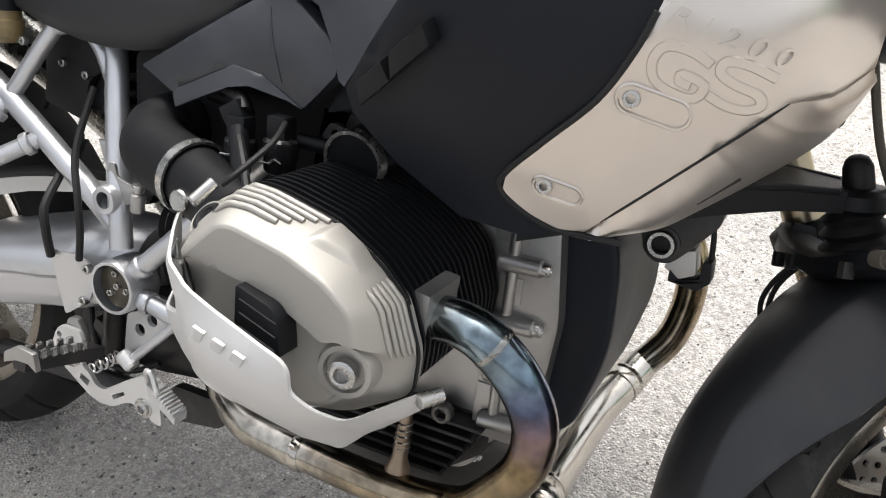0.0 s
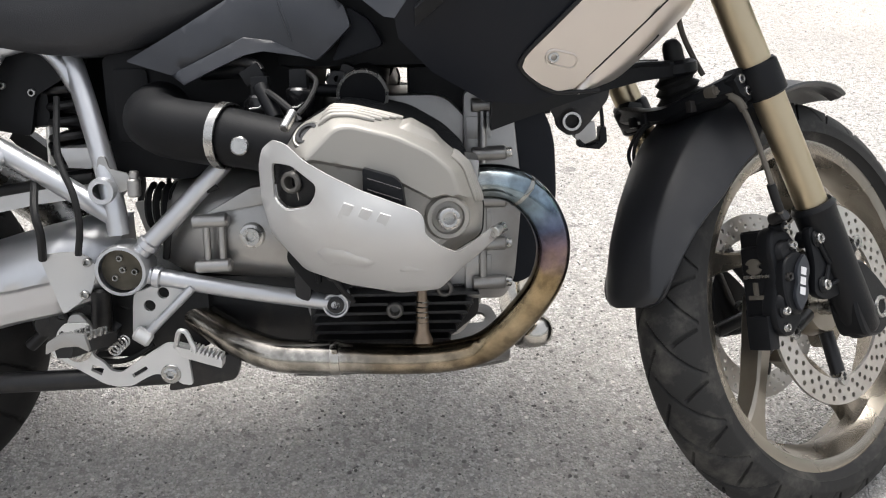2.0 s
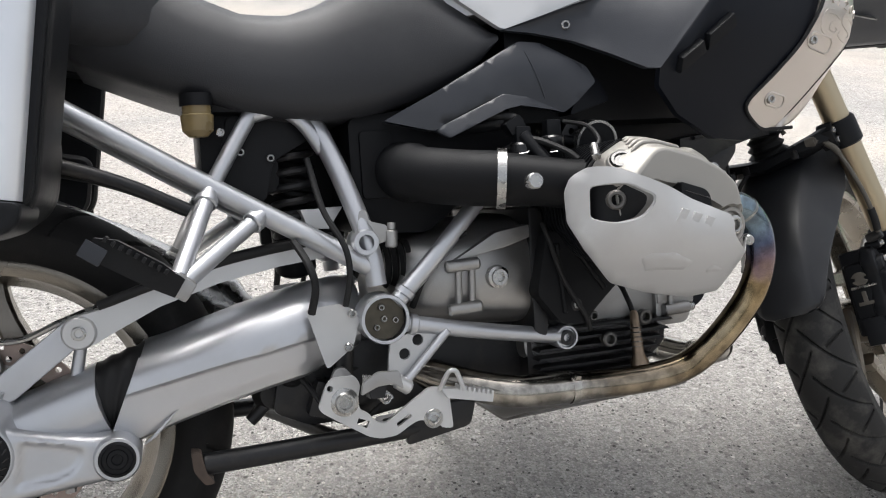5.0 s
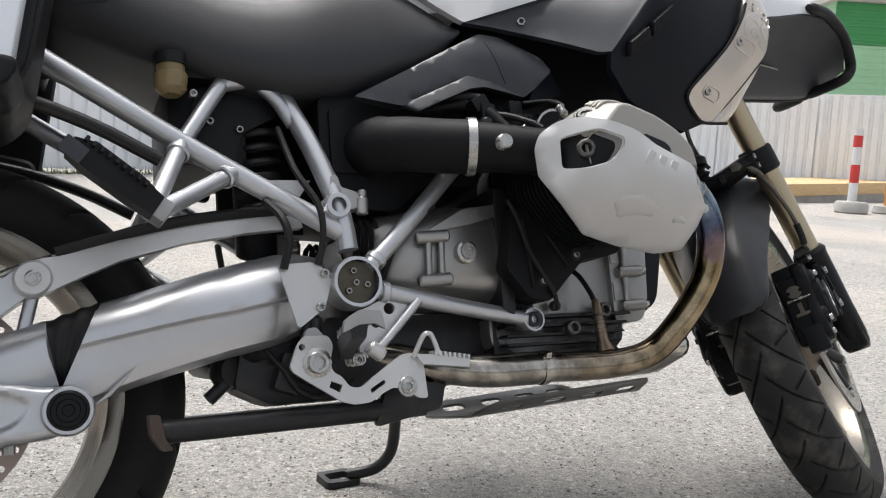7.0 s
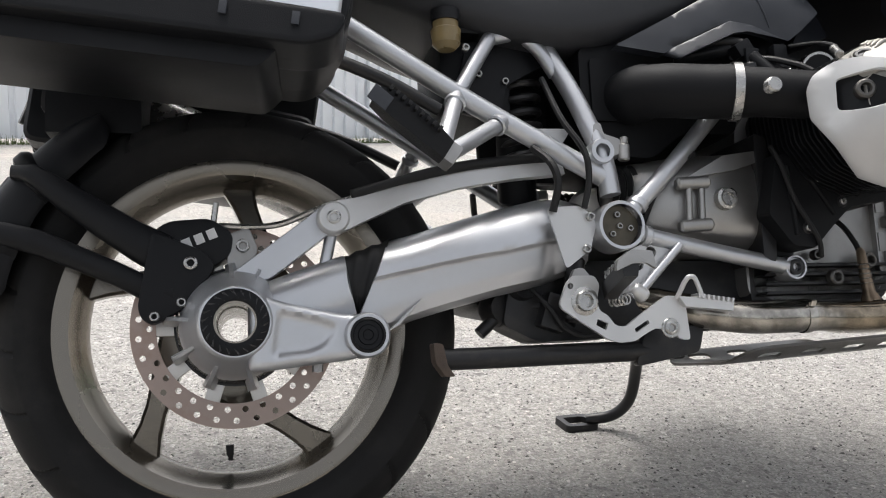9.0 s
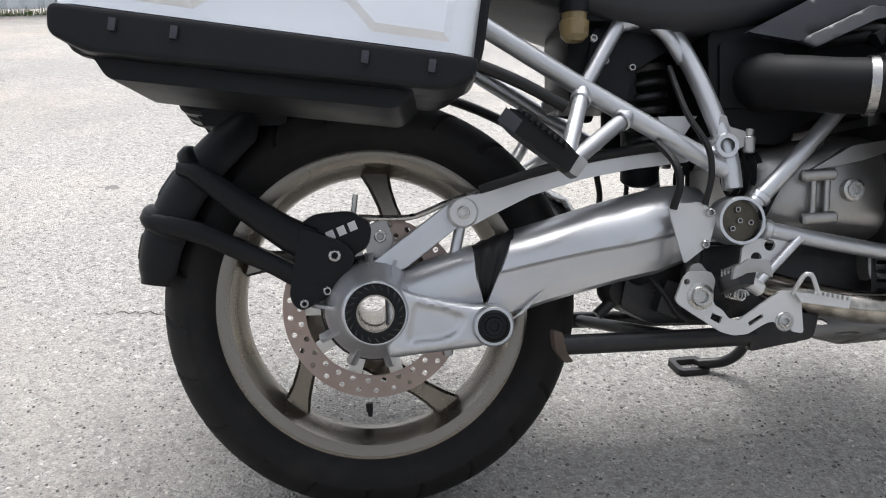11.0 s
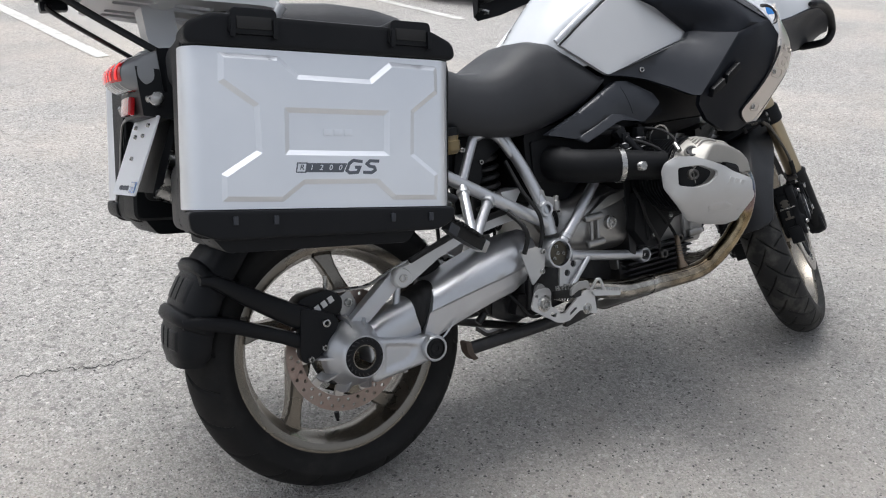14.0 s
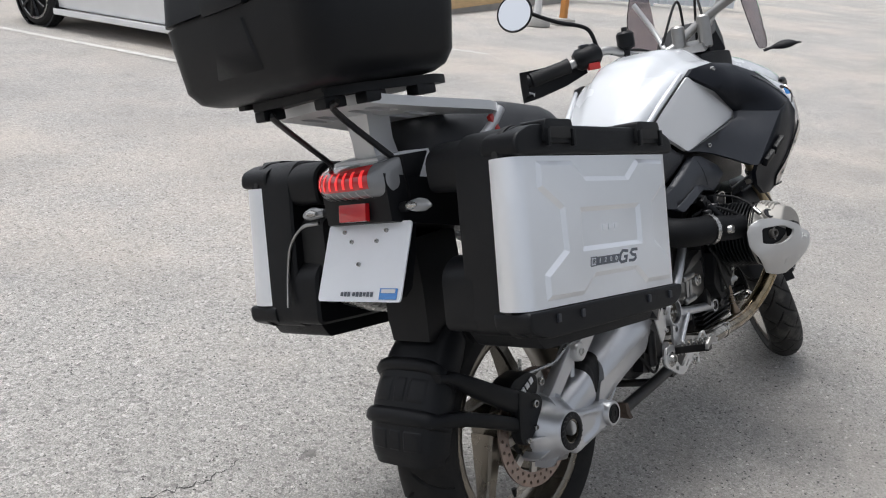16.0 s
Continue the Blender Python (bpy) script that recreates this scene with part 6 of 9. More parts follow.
    for p, r, z1 in (((0.715, -0.21, 0.636), 0.0155, 0.664), ((0.762, -0.208, 0.636), 0.0165, 0.672)):
        act = part("actuator", flip(lathe([(0, 0), (r * 0.8, 0), (r, 0.004), (r, (z1 - p[2]) * 0.45), (r * 1.08, (z1 - p[2]) * 0.5), (r * 1.08, z1 - p[2] - 0.003), (r * 0.9, z1 - p[2]), (0, z1 - p[2])], p, (0, 0, 1), 22)), GLOSS_BLACK, motorcycle, "black plastic throttle actuator")
        part("plug", flip(box((p[0], p[1], z1 + 0.01), (0.022, 0.02, 0.024), 0.004)), BLACK, act)
        part("wire_clip", flip(tube([(p[0] - 0.012, p[1] - 0.017, p[2] + 0.012), (p[0], p[1] - 0.0185, p[2] + 0.013), (p[0] + 0.006, p[1] - 0.018, p[2] + 0.018), (p[0] + 0.012, p[1] - 0.016, p[2] + 0.014)], 0.0012, 6)), STEEL, act)
    part("cross_rail", flip(rod((0.77, -0.19, 0.668), (0.83, -0.17, 0.662), 0.008, 12)), BLACK, motorcycle)
    part("rail_lug", flip(slab(rounded([(0.79, 0.675), (0.8, 0.69), (0.815, 0.688), (0.825, 0.672), (0.81, 0.664)], 0.004), -0.18, -0.172, 0.001, 1, [circle2(0.806, 0.679, 0.005, 10)])), BLACK_STEEL, motorcycle)
    part("fuel_hose", flip(tube(glide([(0.64, -0.16, 0.7), (0.675, -0.185, 0.705), (0.705, -0.2, 0.7), (0.716, -0.208, 0.69)], 6), 0.0075, 10)), SOFT_RUBBER, motorcycle)
    part("plug_lead", flip(tube(glide([(0.69, -0.18, 0.65), (0.72, -0.22, 0.668), (0.755, -0.255, 0.65), (0.77, -0.27, 0.635)], 6), 0.0045, 8)), SOFT_RUBBER, motorcycle)
    part("wire", flip(tube(glide([(0.775, -0.22, 0.69), (0.79, -0.26, 0.68), (0.785, -0.3, 0.66), (0.775, -0.312, 0.648)], 6), 0.003, 8)), SOFT_RUBBER, motorcycle)
    part("rail_pipe", flip(rod((0.63, -0.15, 0.69), (0.7, -0.19, 0.695), 0.011, 14)), BLACK, motorcycle)
    stub = part("breather_stub", flip(tube([(0.838, -0.06, 0.69), (0.838, -0.14, 0.67), (0.838, -0.196, 0.66)], 0.0285, 24)), BLACK, motorcycle)
    part("hose_clip", flip(lathe([(0.0287, -0.006), (0.0325, -0.006), (0.0325, 0.006), (0.0287, 0.006)], (0.838, -0.192, 0.6605), (0, -1, -0.18), 36, True)), STEEL, stub, "bright steel hose clip")
    part("bracket", flip(slab(rounded([(0.8, 0.67), (0.83, 0.665), (0.835, 0.69), (0.81, 0.7)], 0.006), -0.16, -0.152, 0.001, 1)), BLACK_STEEL, motorcycle)

# collector and silencer on the far side
# Plate added to keep the open gap by the collector dark.
part("collector_filler", soften(slab(rounded([(0.555, 0.4), (0.76, 0.4), (0.755, 0.3), (0.63, 0.288), (0.57, 0.325)], 0.02), -0.085, -0.062, 0), 0.005), BLACK_STEEL, motorcycle, "added dark plate closing the gap by the exhaust collector")
part("collector", tube(glide([(0.68, 0.0, 0.31), (0.6, 0.0, 0.335), (0.5, 0.03, 0.355), (0.42, 0.1, 0.38)], 5), [0.05] * 10 + [0.04] * 6, 20), POLISHED, motorcycle, "bright steel exhaust collector")
part("silencer", tube(glide([(0.42, 0.1, 0.38), (0.3, 0.16, 0.45), (0.15, 0.18, 0.54), (-0.15, 0.175, 0.68), (-0.26, 0.17, 0.735)], 6), [0.035] * 5 + [0.05] * 13 + [0.056] * 7, 24), STEEL, motorcycle, "polished steel silencer")

# skid plate
skid_slots = [rounded([(x - 0.02, y - 0.013), (x + 0.02, y - 0.013), (x + 0.02, y + 0.013), (x - 0.02, y + 0.013)], 0.012, 3) for x in (0.775, 0.85, 0.92, 0.985) for y in (-0.1, 0.0, 0.1)]
skid = sheet(rounded([(0.715, -0.1), (0.745, -0.137), (0.985, -0.145), (1.015, -0.13), (1.035, -0.06), (1.035, 0.06), (1.015, 0.13), (0.985, 0.145), (0.745, 0.137), (0.715, 0.1)], 0.02), skid_slots,
             0.02, lambda x, y: 0.02 * ease((abs(y) - 0.07) / 0.075) + 0.05 * (x - 0.715), 0.004)
part("skid_plate", moved(skid, Matrix(((1, 0, 0, 0), (0, 0, 1, 0), (0, 1, 0, 0.242), (0, 0, 0, 1)))), SKID, motorcycle, "scuffed aluminium skid plate with slots")

# ---- frame, foot controls, stands ----
for sy in (1, -1):
    flip = (lambda b: b) if sy > 0 else mirror_y
    T = lambda pts, r=0.0135: part("frame_tube", flip(tube(glide(pts, 6), r, 16)), SILVER, motorcycle, "silver painted steel frame tube", 60)
    T([(0.505, -0.165, 0.505), (0.40, -0.152, 0.568), (0.30, -0.144, 0.628), (0.17, -0.142, 0.708), (0.02, -0.14, 0.8)], 0.0142)
    T([(0.507, -0.168, 0.482), (0.5, -0.162, 0.54), (0.475, -0.138, 0.63), (0.45, -0.113, 0.7), (0.43, -0.1, 0.745)], 0.0142)
    T([(0.30, -0.144, 0.628), (0.335, -0.13, 0.685), (0.36, -0.12, 0.724)], 0.0108)
    T([(0.36, -0.12, 0.722), (0.4, -0.118, 0.729), (0.43, -0.118, 0.71), (0.455, -0.122, 0.67)], 0.0105)
    T([(0.30, -0.144, 0.628), (0.275, -0.195, 0.575), (0.25, -0.245, 0.522)], 0.011)
    T([(0.365, -0.15, 0.59), (0.31, -0.195, 0.553), (0.255, -0.245, 0.515)], 0.011)
    T([(0.53, -0.172, 0.455), (0.59, -0.168, 0.512), (0.665, -0.157, 0.588), (0.71, -0.15, 0.634)], 0.0122)
    T([(0.54, -0.172, 0.427), (0.66, -0.167, 0.402), (0.785, -0.157, 0.379)], 0.0118)
    for p, d in (((0.545, -0.171, 0.469), (0.65, 0.03, 0.75)), ((0.553, -0.172, 0.424), (1, 0, -0.2)), ((0.292, -0.16, 0.61), (-0.3, -0.6, -0.65)), ((0.35, -0.163, 0.58), (-0.75, -0.55, -0.5))):
        part("weld_collar", flip(lathe([(0.0125, -0.006), (0.0148, -0.004), (0.0148, 0.004), (0.0125, 0.006)], p, d, 18)), SILVER, motorcycle)
    ring = part("pivot_boss", flip(lathe([(0.029, 0.0), (0.033, 0.0), (0.0345, -0.003), (0.0345, -0.045), (0.0, -0.045), (0.0, -0.014), (0.029, -0.014)], (0.511, -0.19, 0.437), (0, -1, 0), 40)), SILVER, motorcycle, "round silver swing arm pivot boss")
    part("boss_floor", flip(lathe([(0.0, 0), (0.0288, 0), (0.0288, -0.002), (0, -0.002)], (0.511, -0.178, 0.437), (0, -1, 0), 30)), material("oily_dark_metal", (0.09, 0.08, 0.06), 0.45, metal=0.6, vary=0.2, scale=60) if sy > 0 else BLACK_STEEL, ring)
    for i, (dx, dz) in enumerate(((0.0, 0.0), (-0.003, 0.0155), (0.0155, -0.003), (-0.011, -0.011))):
        part("bolt", flip(bolt((0.511 + dx, -0.179, 0.437 + dz), (0, -1, 0), 0.0045, 0.004)), STEEL, ring)
    part("frame_socket", flip(lathe([(0.0105, 0.0), (0.0165, 0.0), (0.0178, -0.003), (0.0178, -0.05), (0.0, -0.05), (0, -0.02), (0.0105, -0.02)], (0.494, -0.182, 0.542), (0, -1, 0), 28)), SILVER, motorcycle, "hollow silver frame socket")
    stay = part("sensor_stay", flip(slab(rounded([(0.49, 0.586), (0.499, 0.586), (0.503, 0.57), (0.527, 0.563), (0.529, 0.543), (0.5, 0.533), (0.484, 0.56)], 0.004), -0.168, -0.164, 0.001)), CAST, motorcycle, "cast bracket with a small sensor")
    part("sensor", flip(join(rod((0.533, -0.166, 0.556), (0.5315, -0.166, 0.532), 0.0085, 14, 0.002), rod((0.534, -0.166, 0.566), (0.533, -0.166, 0.556), 0.006, 12, 0.001))), CAST, stay)
    part("frame_lug", flip(rod((0.5, -0.15, 0.548), (0.53, -0.145, 0.55), 0.011, 14, 0.002)), CAST, motorcycle)
    eye = part("strut_eye", flip(lathe([(0.0, -0.004), (0.0135, -0.004), (0.0148, 0.0), (0.0172, 0.0), (0.0185, -0.003), (0.0185, -0.035), (0, -0.035)], (0.788, -0.168, 0.378), (0, -1, 0), 28)), SILVER, motorcycle)
    part("bolt", flip(bolt((0.788, -0.167, 0.378), (0, -1, 0), 0.0115, 0.003)), BLACK_STEEL, eye)
    # heel plate
    heel = part("heel_plate", flip(sheet(rounded([(0.405, 0.461), (0.452, 0.464), (0.468, 0.455), (0.478, 0.44), (0.466, 0.405), (0.428, 0.378)], 0.006, 3), (), 0.0, lambda x, z: -0.186 + 0.25 * max(0, x - 0.45), 0.003)), PALE_ALLOY, motorcycle, "pale alloy heel guard plate")
    for p in ((0.467, 0.449), (0.459, 0.405)):
        part("bolt", flip(bolt((p[0], -0.184, p[1]), (0, -1, 0), 0.006, 0.005)), STEEL, heel)
    # footrest carrier with round holes
    carrier = part("footrest_carrier", flip(slab(rounded([(0.519, 0.401), (0.5556, 0.4165), (0.58, 0.419), (0.604, 0.414), (0.5449, 0.3519), (0.5307, 0.3408), (0.512, 0.344), (0.5157, 0.3814)], 0.005), -0.172, -0.166, 0, 1, [circle2(0.5585, 0.4015, 0.008, 14), circle2(0.5385, 0.384, 0.008, 14)])), PALE_ALLOY, motorcycle, "pale alloy footrest carrier with round holes")
    part("carrier_flange", flip(rod((0.601, -0.178, 0.411), (0.535, -0.181, 0.347), 0.0062, 12, 0.001)), SILVER, carrier)
    part("lower_lug", flip(rod((0.52, -0.185, 0.352), (0.54, -0.185, 0.338), 0.0105, 14, 0.003)), PALE_ALLOY, carrier)
    pivot = part("pedal_pivot", flip(lathe([(0.0, 0.0), (0.008, 0.0), (0.009, 0.006), (0.0125, 0.006), (0.014, 0.0), (0.019, -0.002), (0.02, -0.02), (0, -0.02)], (0.446, -0.2, 0.334), (0, -1, 0), 26)), STEEL, motorcycle, "bright pedal pivot bolt")
    if sy > 0:
        pedal_line = rounded([(0.4108, 0.331), (0.422, 0.3584), (0.4309, 0.3683), (0.4619, 0.3678), (0.4685, 0.3553), (0.4631, 0.3341), (0.4661, 0.321), (0.4768, 0.3154), (0.4873, 0.3011), (0.5009, 0.299), (0.5382, 0.3236), (0.5635, 0.339), (0.5906, 0.3371), (0.5945, 0.2784), (0.5784, 0.2808), (0.5702, 0.2914), (0.5465, 0.296), (0.5356, 0.292),
                              (0.5138, 0.2796), (0.4932, 0.2782), (0.4759, 0.2832), (0.4359, 0.3094), (0.4151, 0.3237)], 0.005, 3)
        pedal = part("foot_pedal", flip(slab(pedal_line, -0.197, -0.191, 0, 1, [circle2(0.4275, 0.3545, 0.0042, 12), [(0.4629, 0.3104), (0.4775, 0.3044), (0.4733, 0.2952), (0.4599, 0.3026)], rounded([(0.514, 0.296), (0.5345, 0.3075), (0.5365, 0.3025), (0.516, 0.2905)], 0.002, 2)])), PALE_ALLOY, motorcycle, "pale alloy foot pedal with slots")
        toe = part("toe_piece", flip(sheet([(0.578, 0.337), (0.606, 0.334), (0.645, 0.3255), (0.643, 0.3145), (0.586, 0.323)], (), 0, lambda x, z: -0.205 - 0.35 * max(0.0, x - 0.578), 0.02)), PALE_ALLOY, pedal)
        part("toe_loop", flip(tube(glide([(0.577, -0.2, 0.334), (0.5865, -0.212, 0.3585), (0.5935, -0.215, 0.362), (0.599, -0.215, 0.357), (0.607, -0.215, 0.334)], 6), 0.0034, 10)), PALE_ALLOY, toe)
        for i in range(8):
            part("tread_tooth", flip(box((0.602 + 0.0058 * i, -0.206 - 0.002 * i, 0.3365 - 0.0012 * i), (0.003, 0.022, 0.006), 0.0006, pose(0, 0, 0, 0, 12, 0))), PALE_ALLOY, toe)
        part("bolt_washer", flip(lathe([(0.006, 0.0), (0.0125, 0.0), (0.0135, -0.001), (0.0135, -0.004)], (0.5665, -0.199, 0.2955), (0, -1, 0), 22)), STEEL, pedal)
        part("pedal_bolt", flip(bolt((0.5665, -0.1975, 0.2955), (0, -1, 0), 0.0095, 0.005)), STEEL, pedal)
        part("pivot_arm", slab(rounded([(0.43, 0.362), (0.437, 0.378), (0.45, 0.38), (0.462, 0.365), (0.466, 0.33), (0.43, 0.325)], 0.005), -0.19, -0.18, 0.002), CAST, pedal)
    peg = part("footrest", flip(soften(loft([[(x - 0.013, y, z - 0.009), (x + 0.005, y, z - 0.009), (x + 0.009, y, z + 0.01), (x - 0.016, y, z + 0.01)] for x, y, z in ((0.49, -0.19, 0.345), (0.484, -0.22, 0.352), (0.478, -0.262, 0.36), (0.474, -0.29, 0.365))]), 0.004)), BLACK_STEEL, motorcycle, "serrated steel rider footrest with worn teeth")
    part("end_cap", flip(slab(rounded([(0.449, 0.362), (0.452, 0.377), (0.472, 0.389), (0.499, 0.387), (0.503, 0.364), (0.49, 0.372), (0.47, 0.371)], 0.003), -0.294, -0.287, 0.0015)), CAST, peg)
    for i in range(6):
        for k in (-1, 1):
            part("tooth", flip(box((0.482 - 0.0012 * i + 0.0115 * k, -0.218 - 0.0135 * i, 0.3665 + 0.0024 * i), (0.005, 0.007, 0.01), 0.001)), STEEL, peg)
    part("return_spring", flip(tube([(0.5 + 0.007 * math.cos(a), -0.185 + 0.0016 * a - 0.03, 0.335 + 0.007 * math.sin(a)) for a in [i * 0.5 for i in range(60)]], 0.0015, 6)), STEEL, motorcycle)
    # pillion footrest, folded up
    pil = part("pillion_footrest", flip(soften(loft([[Vector(c) + Vector((0.55, 0, 0.83)) * s for s in (-h, h)] + [Vector(c) + Vector((0.55, 0, 0.83)) * s + Vector((0, 0.03, 0)) for s in (h, -h)] for c, h in (((0.25, -0.285, 0.512), 0.012), ((0.225, -0.296, 0.53), 0.0155), ((0.18, -0.312, 0.56), 0.0155), ((0.16, -0.316, 0.57), 0.009))]), 0.005)), BLACK, motorcycle, "black folded pillion footrest with ridges")
    for i in range(9):
        part("ridge", flip(box((0.237 - 0.0075 * i, -0.288 - 0.0022 * i, 0.5335 + 0.0052 * i), (0.004, 0.03, 0.006), 0.001, pose(0, 0, 0, 0, 36, 0))), SOFT_RUBBER, pil)
    part("reflector", flip(moved(box((0, 0, 0), (0.026, 0.003, 0.02), 0.002), pose(0.163, -0.322, 0.562, 0, 36, 12))), GREY_PLASTIC, pil)
    part("hinge", flip(box((0.252, -0.262, 0.512), (0.026, 0.04, 0.026), 0.005, pose(0, 0, 0, 0, 36, 0))), CAST, pil)
    part("case_rail", flip(tube(glide([(0.27, -0.16, 0.6), (0.19, -0.165, 0.64), (0.1, -0.17, 0.67), (-0.05, -0.18, 0.7)], 4), 0.009, 10)), BLACK_STEEL, motorcycle, "black pannier rail")
    part("rear_hose", flip(tube(glide([(0.40, -0.16, 0.55), (0.412, -0.195, 0.52), (0.418, -0.2, 0.49), (0.412, -0.19, 0.455)], 6), 0.0055, 8)), SOFT_RUBBER, motorcycle)
    part("rear_cable", flip(tube(glide([(0.43, -0.13, 0.66), (0.44, -0.17, 0.59), (0.462, -0.19, 0.54), (0.466, -0.192, 0.5), (0.458, -0.188, 0.46)], 6), 0.0045, 8)), SOFT_RUBBER, motorcycle)
    part("lambda_lead", flip(tube(glide([(0.56, -0.15, 0.445), (0.575, -0.17, 0.49), (0.6, -0.172, 0.525), (0.64, -0.165, 0.545)], 6), 0.005, 8)), SOFT_RUBBER, motorcycle)
    for i in range(4):
        part("boot_fold", flip(lathe([(0.03, -0.005), (0.036, 0.0), (0.03, 0.005)], (0.535 + 0.011 * i, -0.1, 0.505), (1, 0, 0), 24)), SOFT_RUBBER, motorcycle)
    for p in ((0.345, -0.1, 0.675), (0.385, -0.1, 0.665), (0.318, -0.135, 0.7)):
        part("body_screw", flip(bolt(p, (0, -1, 0), 0.0055, 0.004)), STEEL, motorcycle)
    part("inner_plate", flip(slab(rounded([(0.305, 0.62), (0.375, 0.605), (0.388, 0.66), (0.46, 0.7), (0.46, 0.725), (0.33, 0.725)], 0.01), -0.098, -0.088, 0.002)), BLACK, motorcycle)

reservoir = part("brake_reservoir", lathe([(0.0, -0.02), (0.012, -0.02), (0.02, -0.012), (0.0215, 0.008), (0.0185, 0.01), (0.0185, 0.02), (0, 0.02)], (0.29, -0.135, 0.715), (0, 0, 1), 26), AMBER_TANK, motorcycle, "yellowed translucent brake fluid reservoir")
part("cap", lathe([(0.0, 0.0), (0.021, 0.0), (0.021, 0.016), (0, 0.018)], (0.29, -0.135, 0.735), (0, 0, 1), 26), BLACK, reservoir)
part("tool_tray", slab([(0.418, 0.591), (0.478, 0.592), (0.457, 0.562), (0.428, 0.564)], -0.115, -0.04, 0.002), PALE_ALLOY, motorcycle, "pale alloy tray behind the frame")

# shaft-drive swing arm on the near side
ARM = [(0.15, 0.285, 0.370, 0.424, -0.165), (0.20, 0.303, 0.3815, 0.437, -0.168), (0.25, 0.322, 0.392, 0.4515, -0.169), (0.30, 0.337, 0.4015, 0.4655, -0.169), (0.35, 0.350, 0.409, 0.477, -0.169), (0.40, 0.360, 0.419, 0.487, -0.168), (0.412, 0.363, 0.421, 0.489, -0.165),
       (0.42, 0.365, 0.422, 0.49, -0.158), (0.45, 0.375, 0.426, 0.492, -0.152), (0.49, 0.39, 0.432, 0.49, -0.13)]


def joint_x(z):
    """The slanting plane at which the arm ends behind the bellows."""
    return 0.1556 + (z - 0.328) * 0.425


def arm_mesh():
    secs = []
    for i in range(33):
        k = i / 32
        zb, zc, zt, yc = interp(ARM, 0.17 + 0.32 * k)
        ring = [(-0.06, zb), (yc + 0.045, zb), (yc + 0.03, zb + 0.002), (yc + 0.016, zb + 0.009), (yc + 0.011, zb + 0.022), (yc + 0.0085, (zb + zc) / 2), (yc + 0.0075, zc - 0.009), (yc + 0.0068, zc - 0.006), (yc + 0.005, zc - 0.0042), (yc + 0.0012, zc - 0.0018), (yc, zc)]
        for j in range(1, 10):
            a = math.pi / 2 * j / 9
            ring.append((yc + 0.075 * (1 - math.cos(a)) ** 1.15, zc + (zt - zc) * math.sin(a)))
        ring.append((-0.06, zt - 0.002))
        secs.append([(joint_x(z) * (1 - k) + 0.49 * k, y, z) for y, z in ring])
    return loft(secs)


swing_arm = part("swing_arm", arm_mesh(), SILVER, motorcycle, "silver single-sided shaft-drive swing arm", 38)
part("casting_seam", tube([(0.235, -0.162, 0.345), (0.222, -0.161, 0.332), (0.205, -0.158, 0.315), (0.192, -0.156, 0.306)], [0.0005, 0.002, 0.0026, 0.001], 8), SILVER, swing_arm)


def bellows_mesh():
    bl = []
    for i in range(13):
        k = i / 12
        wave = 1.0 - (0.055 if i % 4 == 2 else 0.03 if i % 2 else 0.0)
        ring = []
        for j in range(32):
            a = 2 * math.pi * j / 32
            c, q = math.cos(a), math.sin(a)
            y = -0.104 + 0.05 * wave * math.copysign(abs(c) ** 0.7, c)
            z = 0.367 + 0.007 * k + (0.041 + 0.016 * k) * wave * math.copysign(abs(q) ** 0.7, q)
            x0 = 0.138 + max(0.0, 0.37 - z) * 0.32
            ring.append((x0 * (1 - k) + (joint_x(z) + 0.002) * k, y, z))
        bl.append(ring)
    return loft(bl)


part("drive_bellows", bellows_mesh(), SOFT_RUBBER, motorcycle, "black rubber drive bellows", 60)
final_drive = part("final_drive", lathe([(0.027, 0.181), (0.0425, 0.181), (0.0455, 0.178), (0.0485, 0.17), (0.055, 0.158), (0.064, 0.144), (0.0695, 0.128), (0.071, 0.108), (0.071, 0.096), (0.066, 0.09), (0.027, 0.09)], (0, 0, 0.321), (0, -1, 0), 64, True), SILVER, motorcycle, "silver cast final drive housing with a hollow axle")
ring = part("axle_ring", lathe([(0.0258, 0.184), (0.030, 0.186), (0.038, 0.184), (0.041, 0.182), (0.041, 0.172), (0.0258, 0.172)], (0, 0, 0.321), (0, -1, 0), 48, True), BLACK, final_drive, "black ribbed axle ring")
for i in range(22):
    a = 2 * math.pi * i / 22
    part("rib", rod((0.029 * math.cos(a), -0.1845, 0.321 + 0.029 * math.sin(a)), (0.039 * math.cos(a + 0.25), -0.1835, 0.321 + 0.039 * math.sin(a + 0.25)), 0.0014, 6), GLOSS_BLACK, ring)
part("axle_tube", lathe([(0.0235, 0.182), (0.0258, 0.182), (0.0258, -0.075), (0.0235, -0.075)], (0, 0, 0.321), (0, -1, 0), 40, True), RIM, final_drive)
for deg, reach, wide in ((94, 0.08, 0.008), (66, 0.08, 0.006), (174, 0.088, 0.007), (209, 0.088, 0.007), (246, 0.086, 0.008), (285, 0.086, 0.008)):
    m = Matrix.Translation((0, 0, 0.321)) @ Matrix.Rotation(-radians(deg), 4, "Y")
    part("cooling_fin", moved(soften(loft([[(0.057, -0.156, -wide * 0.3), (0.057, -0.156, wide * 0.3), (reach - 0.006, -0.142, wide * 0.3), (reach, -0.12, wide * 0.5), (reach, -0.12, -wide * 0.5), (reach - 0.006, -0.142, -wide * 0.3)], [(0.046, -0.1, -wide), (0.046, -0.1, wide), (reach - 0.006, -0.1, wide), (reach, -0.1, wide), (reach, -0.1, -wide), (reach - 0.006, -0.1, -wide)]]), 0.0015), m), SILVER, final_drive)


